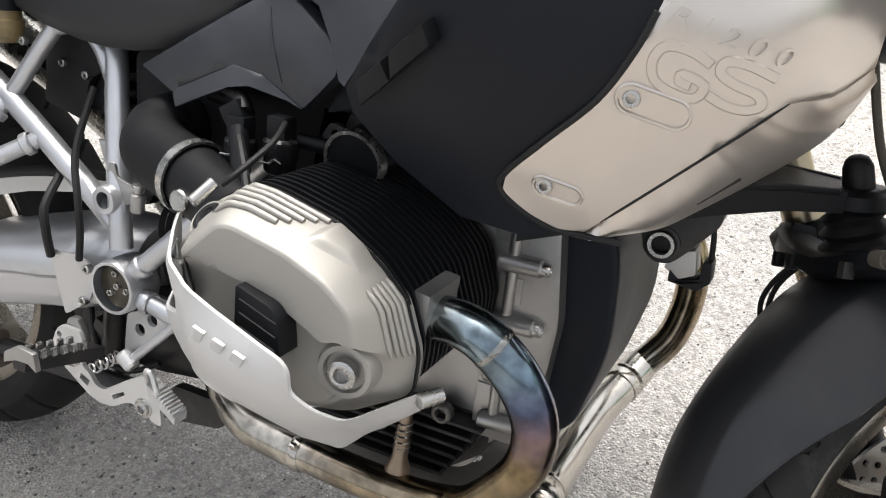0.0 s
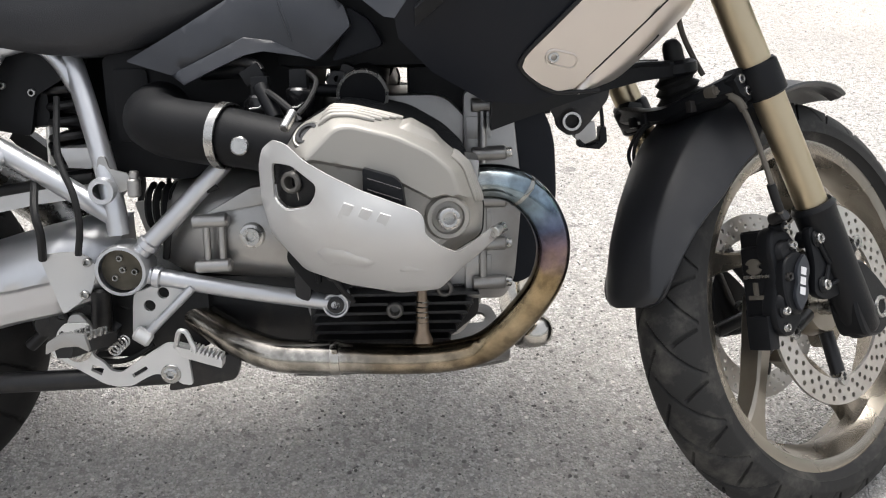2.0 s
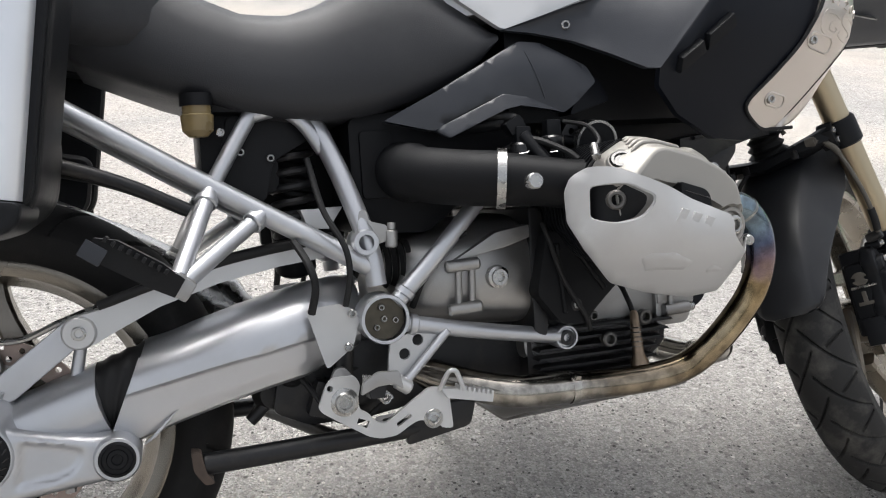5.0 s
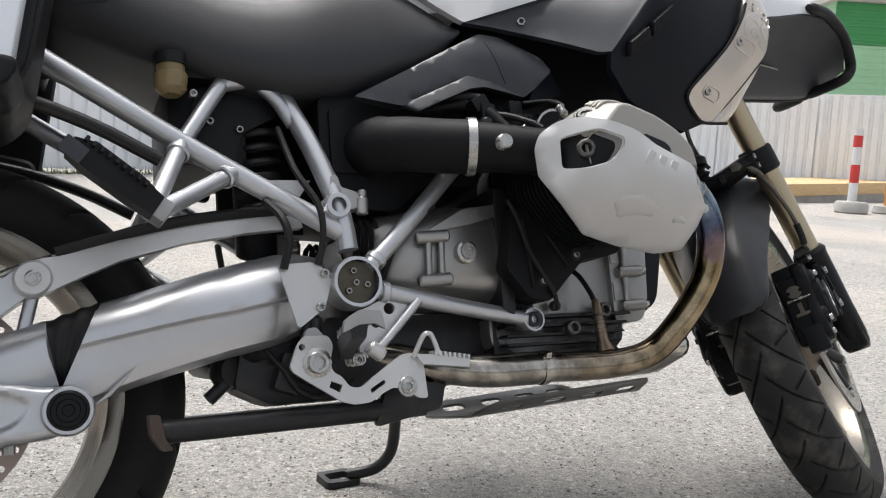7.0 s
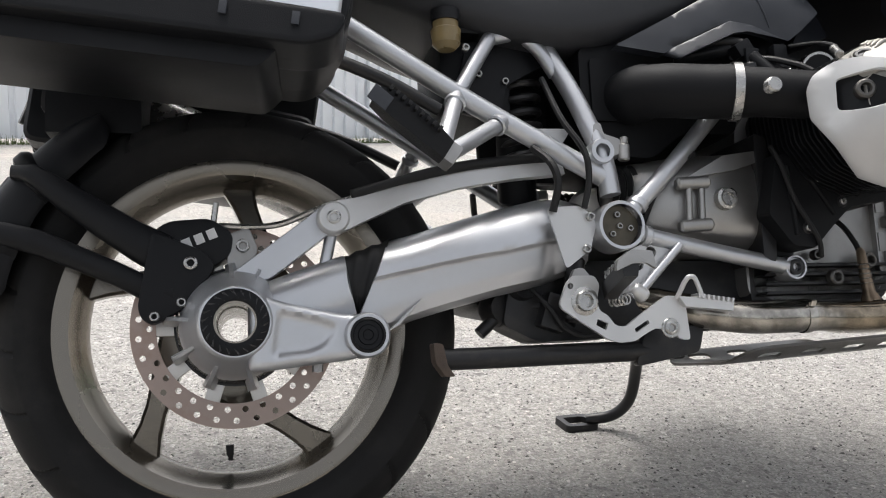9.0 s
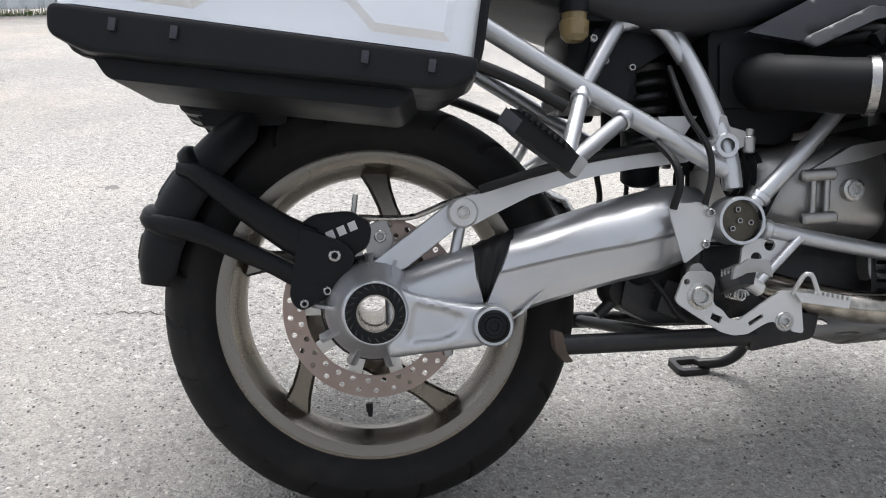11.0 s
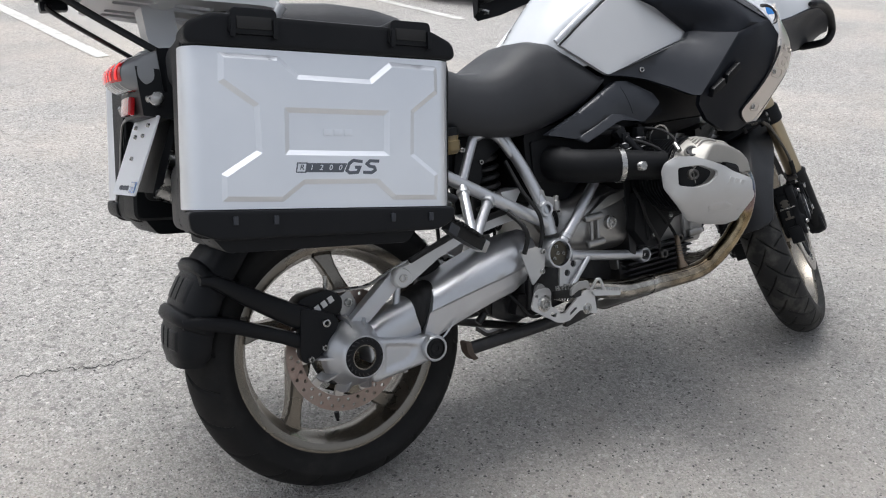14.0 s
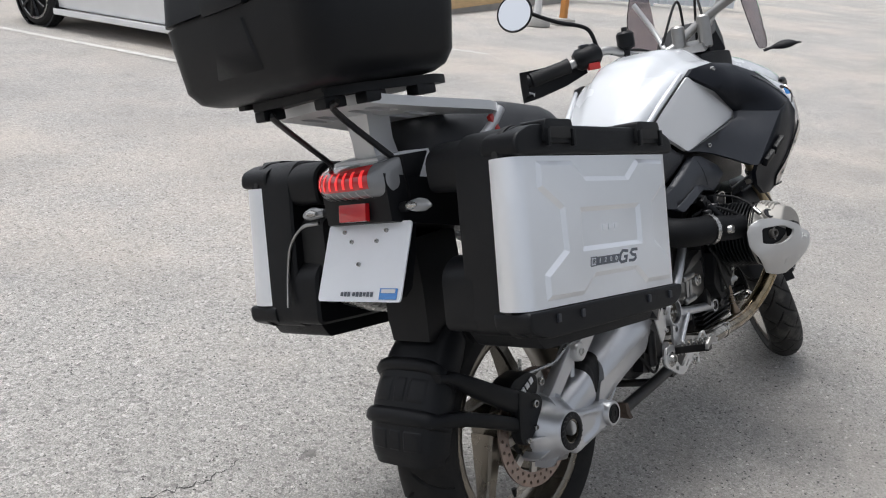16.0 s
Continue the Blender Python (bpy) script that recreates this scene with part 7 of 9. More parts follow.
def neck_mesh():
    secs = []
    for i in range(15):
        x = 0.02 + 0.119 * i / 14
        zb, zt = interp([(0.02, 0.275, 0.368), (0.05, 0.285, 0.38), (0.09, 0.3, 0.3935), (0.139, 0.32, 0.409)], x)
        c, h = (zb + zt) / 2, (zt - zb) / 2
        ring = []
        for j in range(36):
            a = 2 * math.pi * j / 36
            ring.append((-0.108 + 0.052 * math.copysign(abs(math.cos(a)) ** 0.75, math.cos(a)), c + h * math.copysign(abs(math.sin(a)) ** 0.75, math.sin(a))))
        secs.append([(x + (0.0 if x < 0.1 else (x - 0.1) / 0.039 * max(0.0, 0.37 - z) * 0.32), y, z) for y, z in ring])
    return loft(secs)


part("drive_neck", neck_mesh(), SILVER, final_drive, "", 50)
LUG = rounded([(0.015, 0.258), (0.094, 0.266), (0.15, 0.271), (0.187, 0.3), (0.162, 0.328), (0.135, 0.3275), (0.1, 0.335), (0.055, 0.345), (0.015, 0.362)], 0.012, 4)
POCKET = rounded([(0.05, 0.3365), (0.1019, 0.3249), (0.1229, 0.316), (0.1226, 0.3045), (0.111, 0.2871), (0.0879, 0.2784), (0.04, 0.2745)], 0.008, 3)


def lug_y(x, z):
    return -0.1785 + 0.0075 * ease(edge_gap((x, z), POCKET) / 0.007) + 0.009 * (1 - min(1.0, edge_gap((x, z), LUG) / 0.009)) ** 2


part("lower_lug", sheet(LUG, (), 0.0045, lug_y, 0.05), SILVER, final_drive, "", 60)
eye = part("lug_eye", lathe([(0.0, 0.0), (0.022, 0.0), (0.0225, 0.003), (0.026, 0.003), (0.0285, 0.0), (0.0285, -0.06), (0, -0.06)], (0.16, -0.187, 0.3), (0, -1, 0), 36), SILVER, final_drive)
part("cap", lathe([(0.0, 0.001), (0.006, 0.001), (0.007, 0.003), (0.012, 0.003), (0.013, 0.0015), (0.018, 0.0015), (0.019, 0.004), (0.0222, 0.002), (0.0222, -0.004), (0, -0.004)], (0.16, -0.188, 0.3), (0, -1, 0), 28), BLACK, eye, "black rubber cap")
part("drain_plug", rod((0.1, -0.15, 0.27), (0.1, -0.15, 0.257), 0.007, 8), CAST, final_drive)
part("upper_lug", slab(rounded([(-0.01, 0.382), (0.04, 0.375), (0.118, 0.434), (0.142, 0.452), (0.135, 0.473), (0.112, 0.473)], 0.01), -0.134, -0.106, 0.009, 3), SILVER, final_drive)
part("lug_leg", rod((0.125, -0.12, 0.44), (0.115, -0.12, 0.395), 0.008, 10), SILVER, final_drive)
arm = part("torque_arm", soften(loft([[(x - 0.25 * h, y, z + h), (x - 0.25 * h, y + 0.02, z + h), (x + 0.25 * h, y + 0.02, z - h), (x + 0.25 * h, y, z - h)] for x, y, z, h in ((0.126, -0.147, 0.456, 0.02), (0.14, -0.147, 0.4595, 0.0195), (0.158, -0.145, 0.4655, 0.0165), (0.22, -0.136, 0.49, 0.0125), (0.3, -0.126, 0.512, 0.011), (0.38, -0.12, 0.526, 0.0105), (0.46, -0.115, 0.535, 0.0105))]), 0.002), PALE_ALLOY, motorcycle, "pale alloy torque arm")
part("eye", lathe([(0.0, 0.004), (0.0185, 0.004), (0.0212, 0.0015), (0.022, -0.004), (0.022, -0.022), (0.0, -0.022)], (0.1255, -0.147, 0.4555), (0, -1, 0), 36), PALE_ALLOY, arm)
part("bolt", bolt((0.1255, -0.15, 0.4555), (0, -1, 0), 0.0092, 0.004), STEEL, arm)
part("hose_guide", tube(glide([(0.15, -0.143, 0.487), (0.22, -0.14, 0.508), (0.3, -0.13, 0.529), (0.38, -0.122, 0.542), (0.46, -0.115, 0.55)], 4), [0.0065] * 5 + [0.0075] * 12, 10), SOFT_RUBBER, motorcycle)
part("brake_hose", tube(glide([(-0.02, -0.105, 0.452), (0.02, -0.11, 0.45), (0.06, -0.12, 0.452), (0.11, -0.125, 0.472), (0.17, -0.13, 0.49)], 5), 0.0042, 8), STEEL, motorcycle)

# rear brake caliper and wheel-hugging mudguard on black arms
cal = part("rear_caliper", soften(slab(rounded([(-0.118, 0.432), (-0.085, 0.458), (-0.03, 0.462), (0.0, 0.44), (-0.005, 0.41), (-0.04, 0.39), (-0.09, 0.385)], 0.012), -0.115, -0.06, 0.008), 0), BLACK, motorcycle, "black rear brake caliper")
for i in range(3):
    part("brand_block", box((-0.06 + 0.0155 * i, -0.117, 0.427 + 0.0062 * i), (0.0115, 0.002, 0.013), 0, pose(0, 0, 0, 0, -22, 0)), LETTER_WHITE, cal)
part("caliper_bracket", slab(rounded([(-0.01, 0.44), (0.018, 0.45), (0.03, 0.42), (0.02, 0.39), (-0.01, 0.395)], 0.008), -0.112, -0.095, 0.004), CAST, cal)
part("bolt", bolt((0.01, -0.112, 0.424), (0, -1, 0), 0.009, 0.006), STEEL, cal)
part("bleed_nipple", rod((-0.028, -0.09, 0.455), (-0.024, -0.092, 0.485), 0.004, 10), STEEL, cal)


def hugger_ring(w, out, side):
    """Half round section of the guard: radius and width from one lip over the crown to the other."""
    ring = []
    for k in range(21):
        f = math.pi * k / 20
        c, s = math.cos(f), math.sin(f)
        ring.append((out - side * (1 - abs(s) ** 0.62), -w * math.copysign(abs(c) ** 0.5, c)))
    return ring


def hugger_at(a, ring):
    return [(REAR.x + r * math.cos(a), y, REAR.z + r * math.sin(a)) for r, y in ring]


def hugger_size(d):
    """Half width, crown radius and depth of the sides, by the angle in degrees."""
    return interp([(121, 0.066, 0.348, 0.03), (124, 0.077, 0.352, 0.052), (132, 0.086, 0.353, 0.06), (150, 0.093, 0.355, 0.064), (162, 0.094, 0.354, 0.064), (169, 0.09, 0.35, 0.06), (172, 0.082, 0.344, 0.045)], d)


def hugger_mesh():
    secs = []
    for i in range(41):
        d = 121 + 52 * i / 40
        w, out, side = hugger_size(d)
        ring = hugger_ring(w, out, side)
        secs.append(hugger_at(radians(d), ring) + hugger_at(radians(d), [(r - 0.005, y * 0.95) for r, y in ring[::-1]]))
    return loft(secs)


hug = part("rear_hugger", hugger_mesh(), BLACK, motorcycle, "black moulded wheel-hugging rear mudguard", 50)
for d0, half, lean in ((139.5, 2.0, 3.0), (156.5, 2.4, 1.5)):
    secs = []
    for k in range(21):
        pts = []
        for dd, up in ((-half - 0.7, -0.006), (-half, 0.005), (-half * 0.5, 0.0105), (half * 0.5, 0.0112), (half, 0.006), (half + 0.7, -0.006)):
            u = abs(k - 10) / 10
            d = d0 + dd + lean * u * u
            w, out, side = hugger_size(d)
            r, y = hugger_ring(w + up * 0.7, out + up, side)[k]
            pts.append((REAR.x + r * math.cos(radians(d)), y, REAR.z + r * math.sin(radians(d))))
        secs.append(pts)
    part("strap", loft(secs), BLACK, hug, "", 50)


def hugger_relief(d0, d1, y0, y1):
    """A low raised field pressed into the guard between two straps."""
    bm, grid, n = bmesh.new(), [], 8
    for i in range(n + 1):
        row = []
        for k in range(n + 1):
            d, y = d0 + (d1 - d0) * i / n, y0 + (y1 - y0) * k / n
            w, out, side = hugger_size(d)
            f = max(0.0, 1 - (abs(y) / w) ** 4) ** 0.5
            lift = 0.0018 if 0 < i < n and 0 < k < n else -0.002
            r = out - side * (1 - f ** 0.62) + lift
            row.append(bm.verts.new((REAR.x + r * math.cos(radians(d)), y, REAR.z + r * math.sin(radians(d)))))
        grid.append(row)
    for i in range(n):
        for k in range(n):
            bm.faces.new((grid[i][k], grid[i + 1][k], grid[i + 1][k + 1], grid[i][k + 1]))
    return bm


for d0, d1 in ((143.5, 152.5), (160.5, 168)):
    for y0, y1 in ((-0.07, -0.02), (-0.016, 0.016), (0.02, 0.07)):
        part("raised_panel", hugger_relief(d0, d1, y0, y1), BLACK, hug, "", 30)


def hugger_arm(rows):
    secs = []
    for x, y, z0, z1, lean in rows:
        h, c = (z1 - z0) / 2, (z0 + z1) / 2
        secs.append([(x + lean * dz * h, y + dy, c + dz * h) for dy, dz in ((0.003, 0.9), (0.0, 0.6), (-0.001, 0.0), (0.001, -0.6), (0.006, -0.92), (0.016, -1.0), (0.03, -0.9), (0.03, 0.9), (0.014, 1.0))])
    return loft(secs)


part("upper_arm", hugger_arm(((-0.276, -0.094, 0.517, 0.535, 0.1), (-0.262, -0.104, 0.514, 0.533, 0.15), (-0.247, -0.112, 0.505, 0.533, 0.2), (-0.205, -0.12, 0.469, 0.507, 0.3), (-0.157, -0.128, 0.433, 0.476, 0.3), (-0.12, -0.133, 0.405, 0.455, 0.2), (-0.08, -0.136, 0.38, 0.436, 0.1))), BLACK, hug, "black hugger arm", 50)
part("lower_arm", hugger_arm(((-0.322, -0.09, 0.438, 0.462, 0), (-0.306, -0.1, 0.434, 0.462, 0), (-0.279, -0.11, 0.428, 0.459, 0), (-0.239, -0.117, 0.416, 0.449, 0), (-0.146, -0.128, 0.374, 0.407, 0), (-0.1, -0.135, 0.348, 0.383, 0), (-0.075, -0.137, 0.345, 0.375, 0))), BLACK, hug, "black hugger arm", 50)
part("arm_plate", slab(rounded([(-0.118, 0.345), (-0.102, 0.44), (-0.079, 0.432), (-0.035, 0.414), (-0.024, 0.395), (-0.052, 0.348), (-0.1, 0.322), (-0.113, 0.33)], 0.008), -0.137, -0.112, 0.005), BLACK, hug)
for p, r in (((-0.054, -0.1385, 0.399), 0.0085), ((-0.065, -0.1385, 0.35), 0.006), ((-0.097, -0.1385, 0.333), 0.006)):
    part("bolt", bolt(p, (0, -1, 0), r, 0.005), STEEL, hug)

# stands
stand = part("centre_stand", tube(glide([(0.62, -0.12, 0.268), (0.47, -0.135, 0.267), (0.32, -0.145, 0.266), (0.262, -0.15, 0.266)], 4), 0.0145, 14), BLACK_STEEL, motorcycle, "black folded centre stand")
part("far_leg", tube(glide([(0.62, 0.12, 0.268), (0.47, 0.135, 0.267), (0.262, 0.15, 0.266)], 4), 0.0145, 14), BLACK_STEEL, stand)
part("cross_bar", rod((0.45, -0.13, 0.267), (0.36, 0.13, 0.267), 0.01, 10), BLACK_STEEL, stand)
part("foot", soften(slab(rounded([(0.247, 0.288), (0.26, 0.286), (0.265, 0.258), (0.275, 0.244), (0.262, 0.243), (0.249, 0.262)], 0.004), -0.168, -0.14, 0), 0.003), RUST, stand, "rusty stand foot")
part("pivot_plate", slab(rounded([(0.54, 0.245), (0.64, 0.262), (0.65, 0.3), (0.56, 0.3)], 0.01), -0.14, -0.125, 0.003), BLACK_STEEL, stand)
part("linkage", tube(glide([(0.33, -0.09, 0.30), (0.37, -0.09, 0.33), (0.43, -0.1, 0.335), (0.47, -0.1, 0.31)], 4), 0.009, 10), BLACK_STEEL, stand)
for i in range(5):
    part("gear_lump", lathe([(0, 0.02), (0.02, 0.018), (0.026, 0.0), (0.02, -0.018), (0, -0.02)], (0.36 + 0.03 * i, -0.08 - 0.01 * (i % 2), 0.335 + 0.014 * ((i * 2) % 3)), (0.3, -1, 0.2 * i), 14), BLACK_STEEL, motorcycle)
# Dark block added to fill the open space behind the footrest.
part("gear_housing", soften(slab(rounded([(0.36, 0.31), (0.41, 0.285), (0.5, 0.285), (0.6, 0.3), (0.6, 0.4), (0.38, 0.4)], 0.012), -0.105, -0.03, 0), 0.008), BLACK_STEEL, motorcycle, "dark block filling in behind the footrest")
part("linkage_block", box((0.43, -0.12, 0.325), (0.035, 0.03, 0.05), 0.006, pose(0, 0, 0, 0, 20, 0)), BLACK_STEEL, motorcycle)
part("brake_cylinder", rod((0.452, -0.135, 0.31), (0.462, -0.135, 0.4), 0.014, 14, 0.004), BLACK_STEEL, motorcycle, "black rear brake master cylinder")
part("switch_lead", tube(glide([(0.4, -0.12, 0.36), (0.42, -0.135, 0.33), (0.44, -0.14, 0.3), (0.48, -0.13, 0.29), (0.52, -0.12, 0.31)], 5), 0.004, 8), SOFT_RUBBER, motorcycle)
part("underside", slab(rounded([(0.33, 0.34), (0.52, 0.3), (0.62, 0.3), (0.62, 0.4), (0.34, 0.41)], 0.02), -0.06, 0.1, 0.01), BLACK, motorcycle)
side_stand = part("side_stand", tube(glide([(0.66, 0.13, 0.285), (0.705, 0.2, 0.265), (0.728, 0.26, 0.225), (0.735, 0.31, 0.178), (0.715, 0.345, 0.15), (0.67, 0.37, 0.142)], 6), 0.011, 14), BLACK_STEEL, motorcycle, "black side stand resting on the asphalt")
foot_m = Matrix.Translation((0.655, 0.385, 0.127)) @ pose(0, 0, 0, 18, 0, 8)
part("foot", moved(sheet(rounded([(-0.038, -0.028), (0.03, -0.032), (0.042, 0.0), (0.03, 0.032), (-0.038, 0.03)], 0.01), [rounded([(-0.026, -0.016), (0.018, -0.018), (0.026, 0.0), (0.018, 0.018), (-0.026, 0.018)], 0.006)], thick=0.016), foot_m @ pose(0, 0, 0, 90, 0, 0)), BLACK_STEEL, side_stand)

# ---- motorcycle: front end, turned with the bars ----
def steered(bm):
    return moved(bm, STEER)


LEG_Y = 0.12


def leg_at(z, y):
    return Vector((1.478 - (z - 0.279) * 0.463, y, z))


for sy in (-1, 1):
    y = LEG_Y * sy
    leg = part("fork_slider", steered(tube([leg_at(0.268, y), leg_at(0.275, y), leg_at(0.30, y), leg_at(0.36, y), leg_at(0.40, y), leg_at(0.446, y), leg_at(0.454, y), leg_at(0.46, y)], [0.02, 0.026, 0.028, 0.028, 0.029, 0.0295, 0.0315, 0.027], 28)), BLACK, motorcycle, "black cast fork slider")
    part("axle_foot", steered(slab(rounded([(1.44, 0.3), (1.455, 0.262), (1.5, 0.262), (1.528, 0.285), (1.53, 0.318), (1.505, 0.345), (1.468, 0.375), (1.43, 0.372)], 0.014, 4), y - 0.022, y + 0.022, 0.009, 3)), BLACK, leg)
    part("axle_bore", steered(lathe([(0.0, -0.012), (0.0105, -0.012), (0.0105, 0.0), (0.012, 0.0025), (0.0155, 0.0025), (0.0175, -0.003), (0, -0.014)], (1.5, y + 0.0225 * sy, 0.302), (0, sy, 0), 28)), STEEL, leg, "bright rim of the hollow axle")
    # ribbed lug that carries the caliper
    lug = part("caliper_lug", steered(slab(rounded([(1.368, 0.425), (1.395, 0.43), (1.43, 0.405), (1.45, 0.36), (1.45, 0.33), (1.395, 0.322), (1.368, 0.332), (1.376, 0.375)], 0.01, 4), (LEG_Y - 0.004) * sy, (LEG_Y + 0.008) * sy, 0.004)), BLACK, leg)
    for a, b in (((1.388, 0.402), (1.405, 0.372)), ((1.405, 0.372), (1.392, 0.35)), ((1.405, 0.372), (1.42, 0.402)), ((1.392, 0.338), (1.43, 0.352))):
        part("lug_rib", steered(rod((a[0], (LEG_Y + 0.009) * sy, a[1]), (b[0], (LEG_Y + 0.011) * sy, b[1]), 0.0035, 8, 0.001)), BLACK, lug)
    for x, z in ((1.385, 0.4095), (1.3886, 0.3444)):
        boss = part("bolt_boss", steered(rod((x, (LEG_Y - 0.02) * sy, z), (x, (LEG_Y + 0.012) * sy, z), 0.012, 18, 0.002)), BLACK, lug)
        part("bolt", steered(bolt((x, (LEG_Y + 0.011) * sy, z), (0, sy, 0), 0.0078, 0.006)), STEEL, lug)
    part("fork_tube", steered(rod(leg_at(0.455, y), leg_at(1.0, y), 0.0225, 28)), GOLD, motorcycle, "gold anodised fork tube")
    clamp = part("fork_clamp", steered(tube([leg_at(0.612, y), leg_at(0.615, y), leg_at(0.652, y), leg_at(0.656, y)], [0.0255, 0.0285, 0.0285, 0.0255], 32)), BLACK, motorcycle, "black fork clamp")
    part("clamp_ear", steered(soften(slab([(1.262, 0.632), (1.276, 0.65), (1.302, 0.648), (1.31, 0.612), (1.288, 0.604), (1.272, 0.614)], (LEG_Y - 0.03) * sy, (LEG_Y - 0.004) * sy, 0), 0.004)), BLACK, clamp)
    for x, z in ((1.2755, 0.6337), (1.2868, 0.6178)):
        part("bolt", steered(bolt((x, (LEG_Y - 0.0045) * sy, z), (0, sy, 0), 0.0065, 0.004)), STEEL, clamp)
    # four-piston caliper: two halves over the disc, bridged at both ends
    outer = rounded([(1.309, 0.286), (1.335, 0.276), (1.36, 0.296), (1.373, 0.34), (1.372, 0.385), (1.357, 0.42), (1.33, 0.434), (1.311, 0.424), (1.306, 0.398), (1.313, 0.376), (1.313, 0.346), (1.304, 0.318)], 0.012, 4)
    cal = part("front_caliper", steered(slab(outer, (LEG_Y - 0.036) * sy, (LEG_Y - 0.011) * sy, 0.009, 4)), BLACK, motorcycle, "black four-piston brake caliper")
    part("face", steered(slab(rounded([(1.312, 0.345), (1.32, 0.315), (1.345, 0.305), (1.368, 0.335), (1.37, 0.38), (1.352, 0.398), (1.318, 0.385)], 0.012, 4), (LEG_Y - 0.016) * sy, (LEG_Y + 0.0008) * sy, 0.006, 3)), BLACK, cal)
    part("inner_half", steered(slab(rounded([(1.332, 0.29), (1.352, 0.282), (1.368, 0.32), (1.37, 0.39), (1.352, 0.425), (1.336, 0.425), (1.33, 0.36)], 0.01, 4), (LEG_Y - 0.056) * sy, (LEG_Y - 0.075) * sy, 0.008, 4)), BLACK, cal)
    for c, d in (((1.332, 0.3), (0.036, 0.05, 0.04)), ((1.336, 0.414), (0.034, 0.05, 0.03)), ((1.331, 0.357), (0.036, 0.044, 0.1))):
        part("bridge_bar", steered(box((c[0], (LEG_Y - 0.046) * sy, c[1]), d, 0.009, None, 3)), BLACK, cal)
    for (cx, cz), r in (((1.333, 0.396), 0.017), ((1.326, 0.326), 0.017)):
        part("piston_boss", steered(lathe([(0, 0.004), (r * 0.72, 0.004), (r * 0.95, 0.0005), (r * 1.05, -0.008), (0, -0.008)], (cx, (LEG_Y - 0.008) * sy, cz), (0, sy, 0), 26)), BLACK, cal)
    for px, py, pz, r in ((1.3446, 0.112, 0.4034, 0.0062), (1.319, 0.109, 0.315, 0.0062), (1.3243, 0.103, 0.2918, 0.0062), (1.33, 0.116, 0.43, 0.005)):
        part("bolt_boss", steered(rod((px, (py - 0.02) * sy, pz), (px, (py + 0.005) * sy, pz), r * 1.5, 16, 0.002)), BLACK, cal)
        part("bolt", steered(bolt((px, (py + 0.005) * sy, pz), (0, sy, 0), r, 0.0055)), STEEL, cal)
    part("pin_head", steered(lathe([(0.003, 0.004), (0.0055, 0.005), (0.0065, 0.002), (0.0065, -0.01), (0.003, -0.01)], (1.3232, (LEG_Y + 0.001) * sy, 0.3614), (0, sy, 0), 16, True)), BLACK_STEEL, cal)
    # two-lobed name plate with plain pale blocks
    lobes = []
    for i in range(40):
        a = 2 * math.pi * i / 40
        u, v = math.cos(a), math.sin(a)
        half_w = 0.0165 * (1 - 0.32 * math.exp(-(v / 0.3) ** 2))
        lobes.append((1.347 + half_w * u * (1 - abs(v) ** 3) ** 0.33 + 0.0095 * v, 0.352 + 0.0375 * v))
    plate = part("name_plate", steered(slab(lobes, (LEG_Y + 0.0005) * sy, (LEG_Y + 0.0065) * sy, 0.002)), GREY_PLASTIC, cal, "slate grey plate on the caliper")
    for i in range(3):
        part("pale_block", steered(moved(box((0, 0, 0), (0.011, 0.001, 0.0105), 0), pose(1.3432 + 0.0034 * i, (LEG_Y + 0.0068) * sy, 0.34 + 0.0135 * i, 0, 15, 0))), LETTER_WHITE, plate)
    # pad spring: a notched disc and a T-shaped tongue on the open back
    back = pose(1.3125, (LEG_Y - 0.044) * sy, 0, 0, 0, 90 * sy)
    ring = [((0.0135 - (0.006 if abs(math.sin(a)) < 0.22 else 0.0)) * math.cos(a), 0.378 + 0.0115 * math.sin(a)) for a in [2 * math.pi * i / 36 for i in range(36)]]
    part("pad_spring", steered(moved(slab(ring, -0.003, 0.002, 0.0006), back)), HOSE, cal, "dull metal pad spring")
    part("pad_tongue", steered(moved(join(slab([(-0.0035, 0.338), (0.0035, 0.338), (0.0035, 0.356), (-0.0035, 0.356)], -0.003, 0.002, 0.0004), slab([(-0.0125, 0.332), (0.0125, 0.332), (0.0125, 0.338), (-0.0125, 0.338)], -0.003, 0.002, 0.0004)), back)), HOSE, cal)
    part("pad_pin", steered(rod((1.312, (LEG_Y - 0.02) * sy, 0.364), (1.312, (LEG_Y - 0.062) * sy, 0.364), 0.0026, 8)), STEEL, cal)
    part("splash_cover", steered(soften(slab([(1.3, 0.262), (1.322, 0.262), (1.322, 0.31), (1.3, 0.31)], (LEG_Y - 0.058) * sy, (LEG_Y - 0.022) * sy, 0), 0.005)), BLACK, cal)
    if sy > 0:
        continue
    # hose from the fork bridge to the caliper
    part("hose_union", steered(lathe([(0.0, 0.006), (0.005, 0.006), (0.006, 0.003), (0.008, 0.003), (0.0088, 0.0), (0.0088, -0.012), (0, -0.012)], (1.2595, 0.084 * sy, 0.6232), (0, sy, 0), 20)), HOSE, clamp, "dusty hose union")
    hose = part("brake_hose", steered(tube(glide([(1.2595, 0.085 * sy, 0.6232), (1.268, 0.096 * sy, 0.619), (1.276, 0.108 * sy, 0.606), (1.283, 0.12 * sy, 0.565), (1.29, 0.13 * sy, 0.51), (1.302, 0.13 * sy, 0.468), (1.318, 0.125 * sy, 0.445)], 6), 0.0038, 10)), HOSE, motorcycle, "dusty grey-brown brake hose")
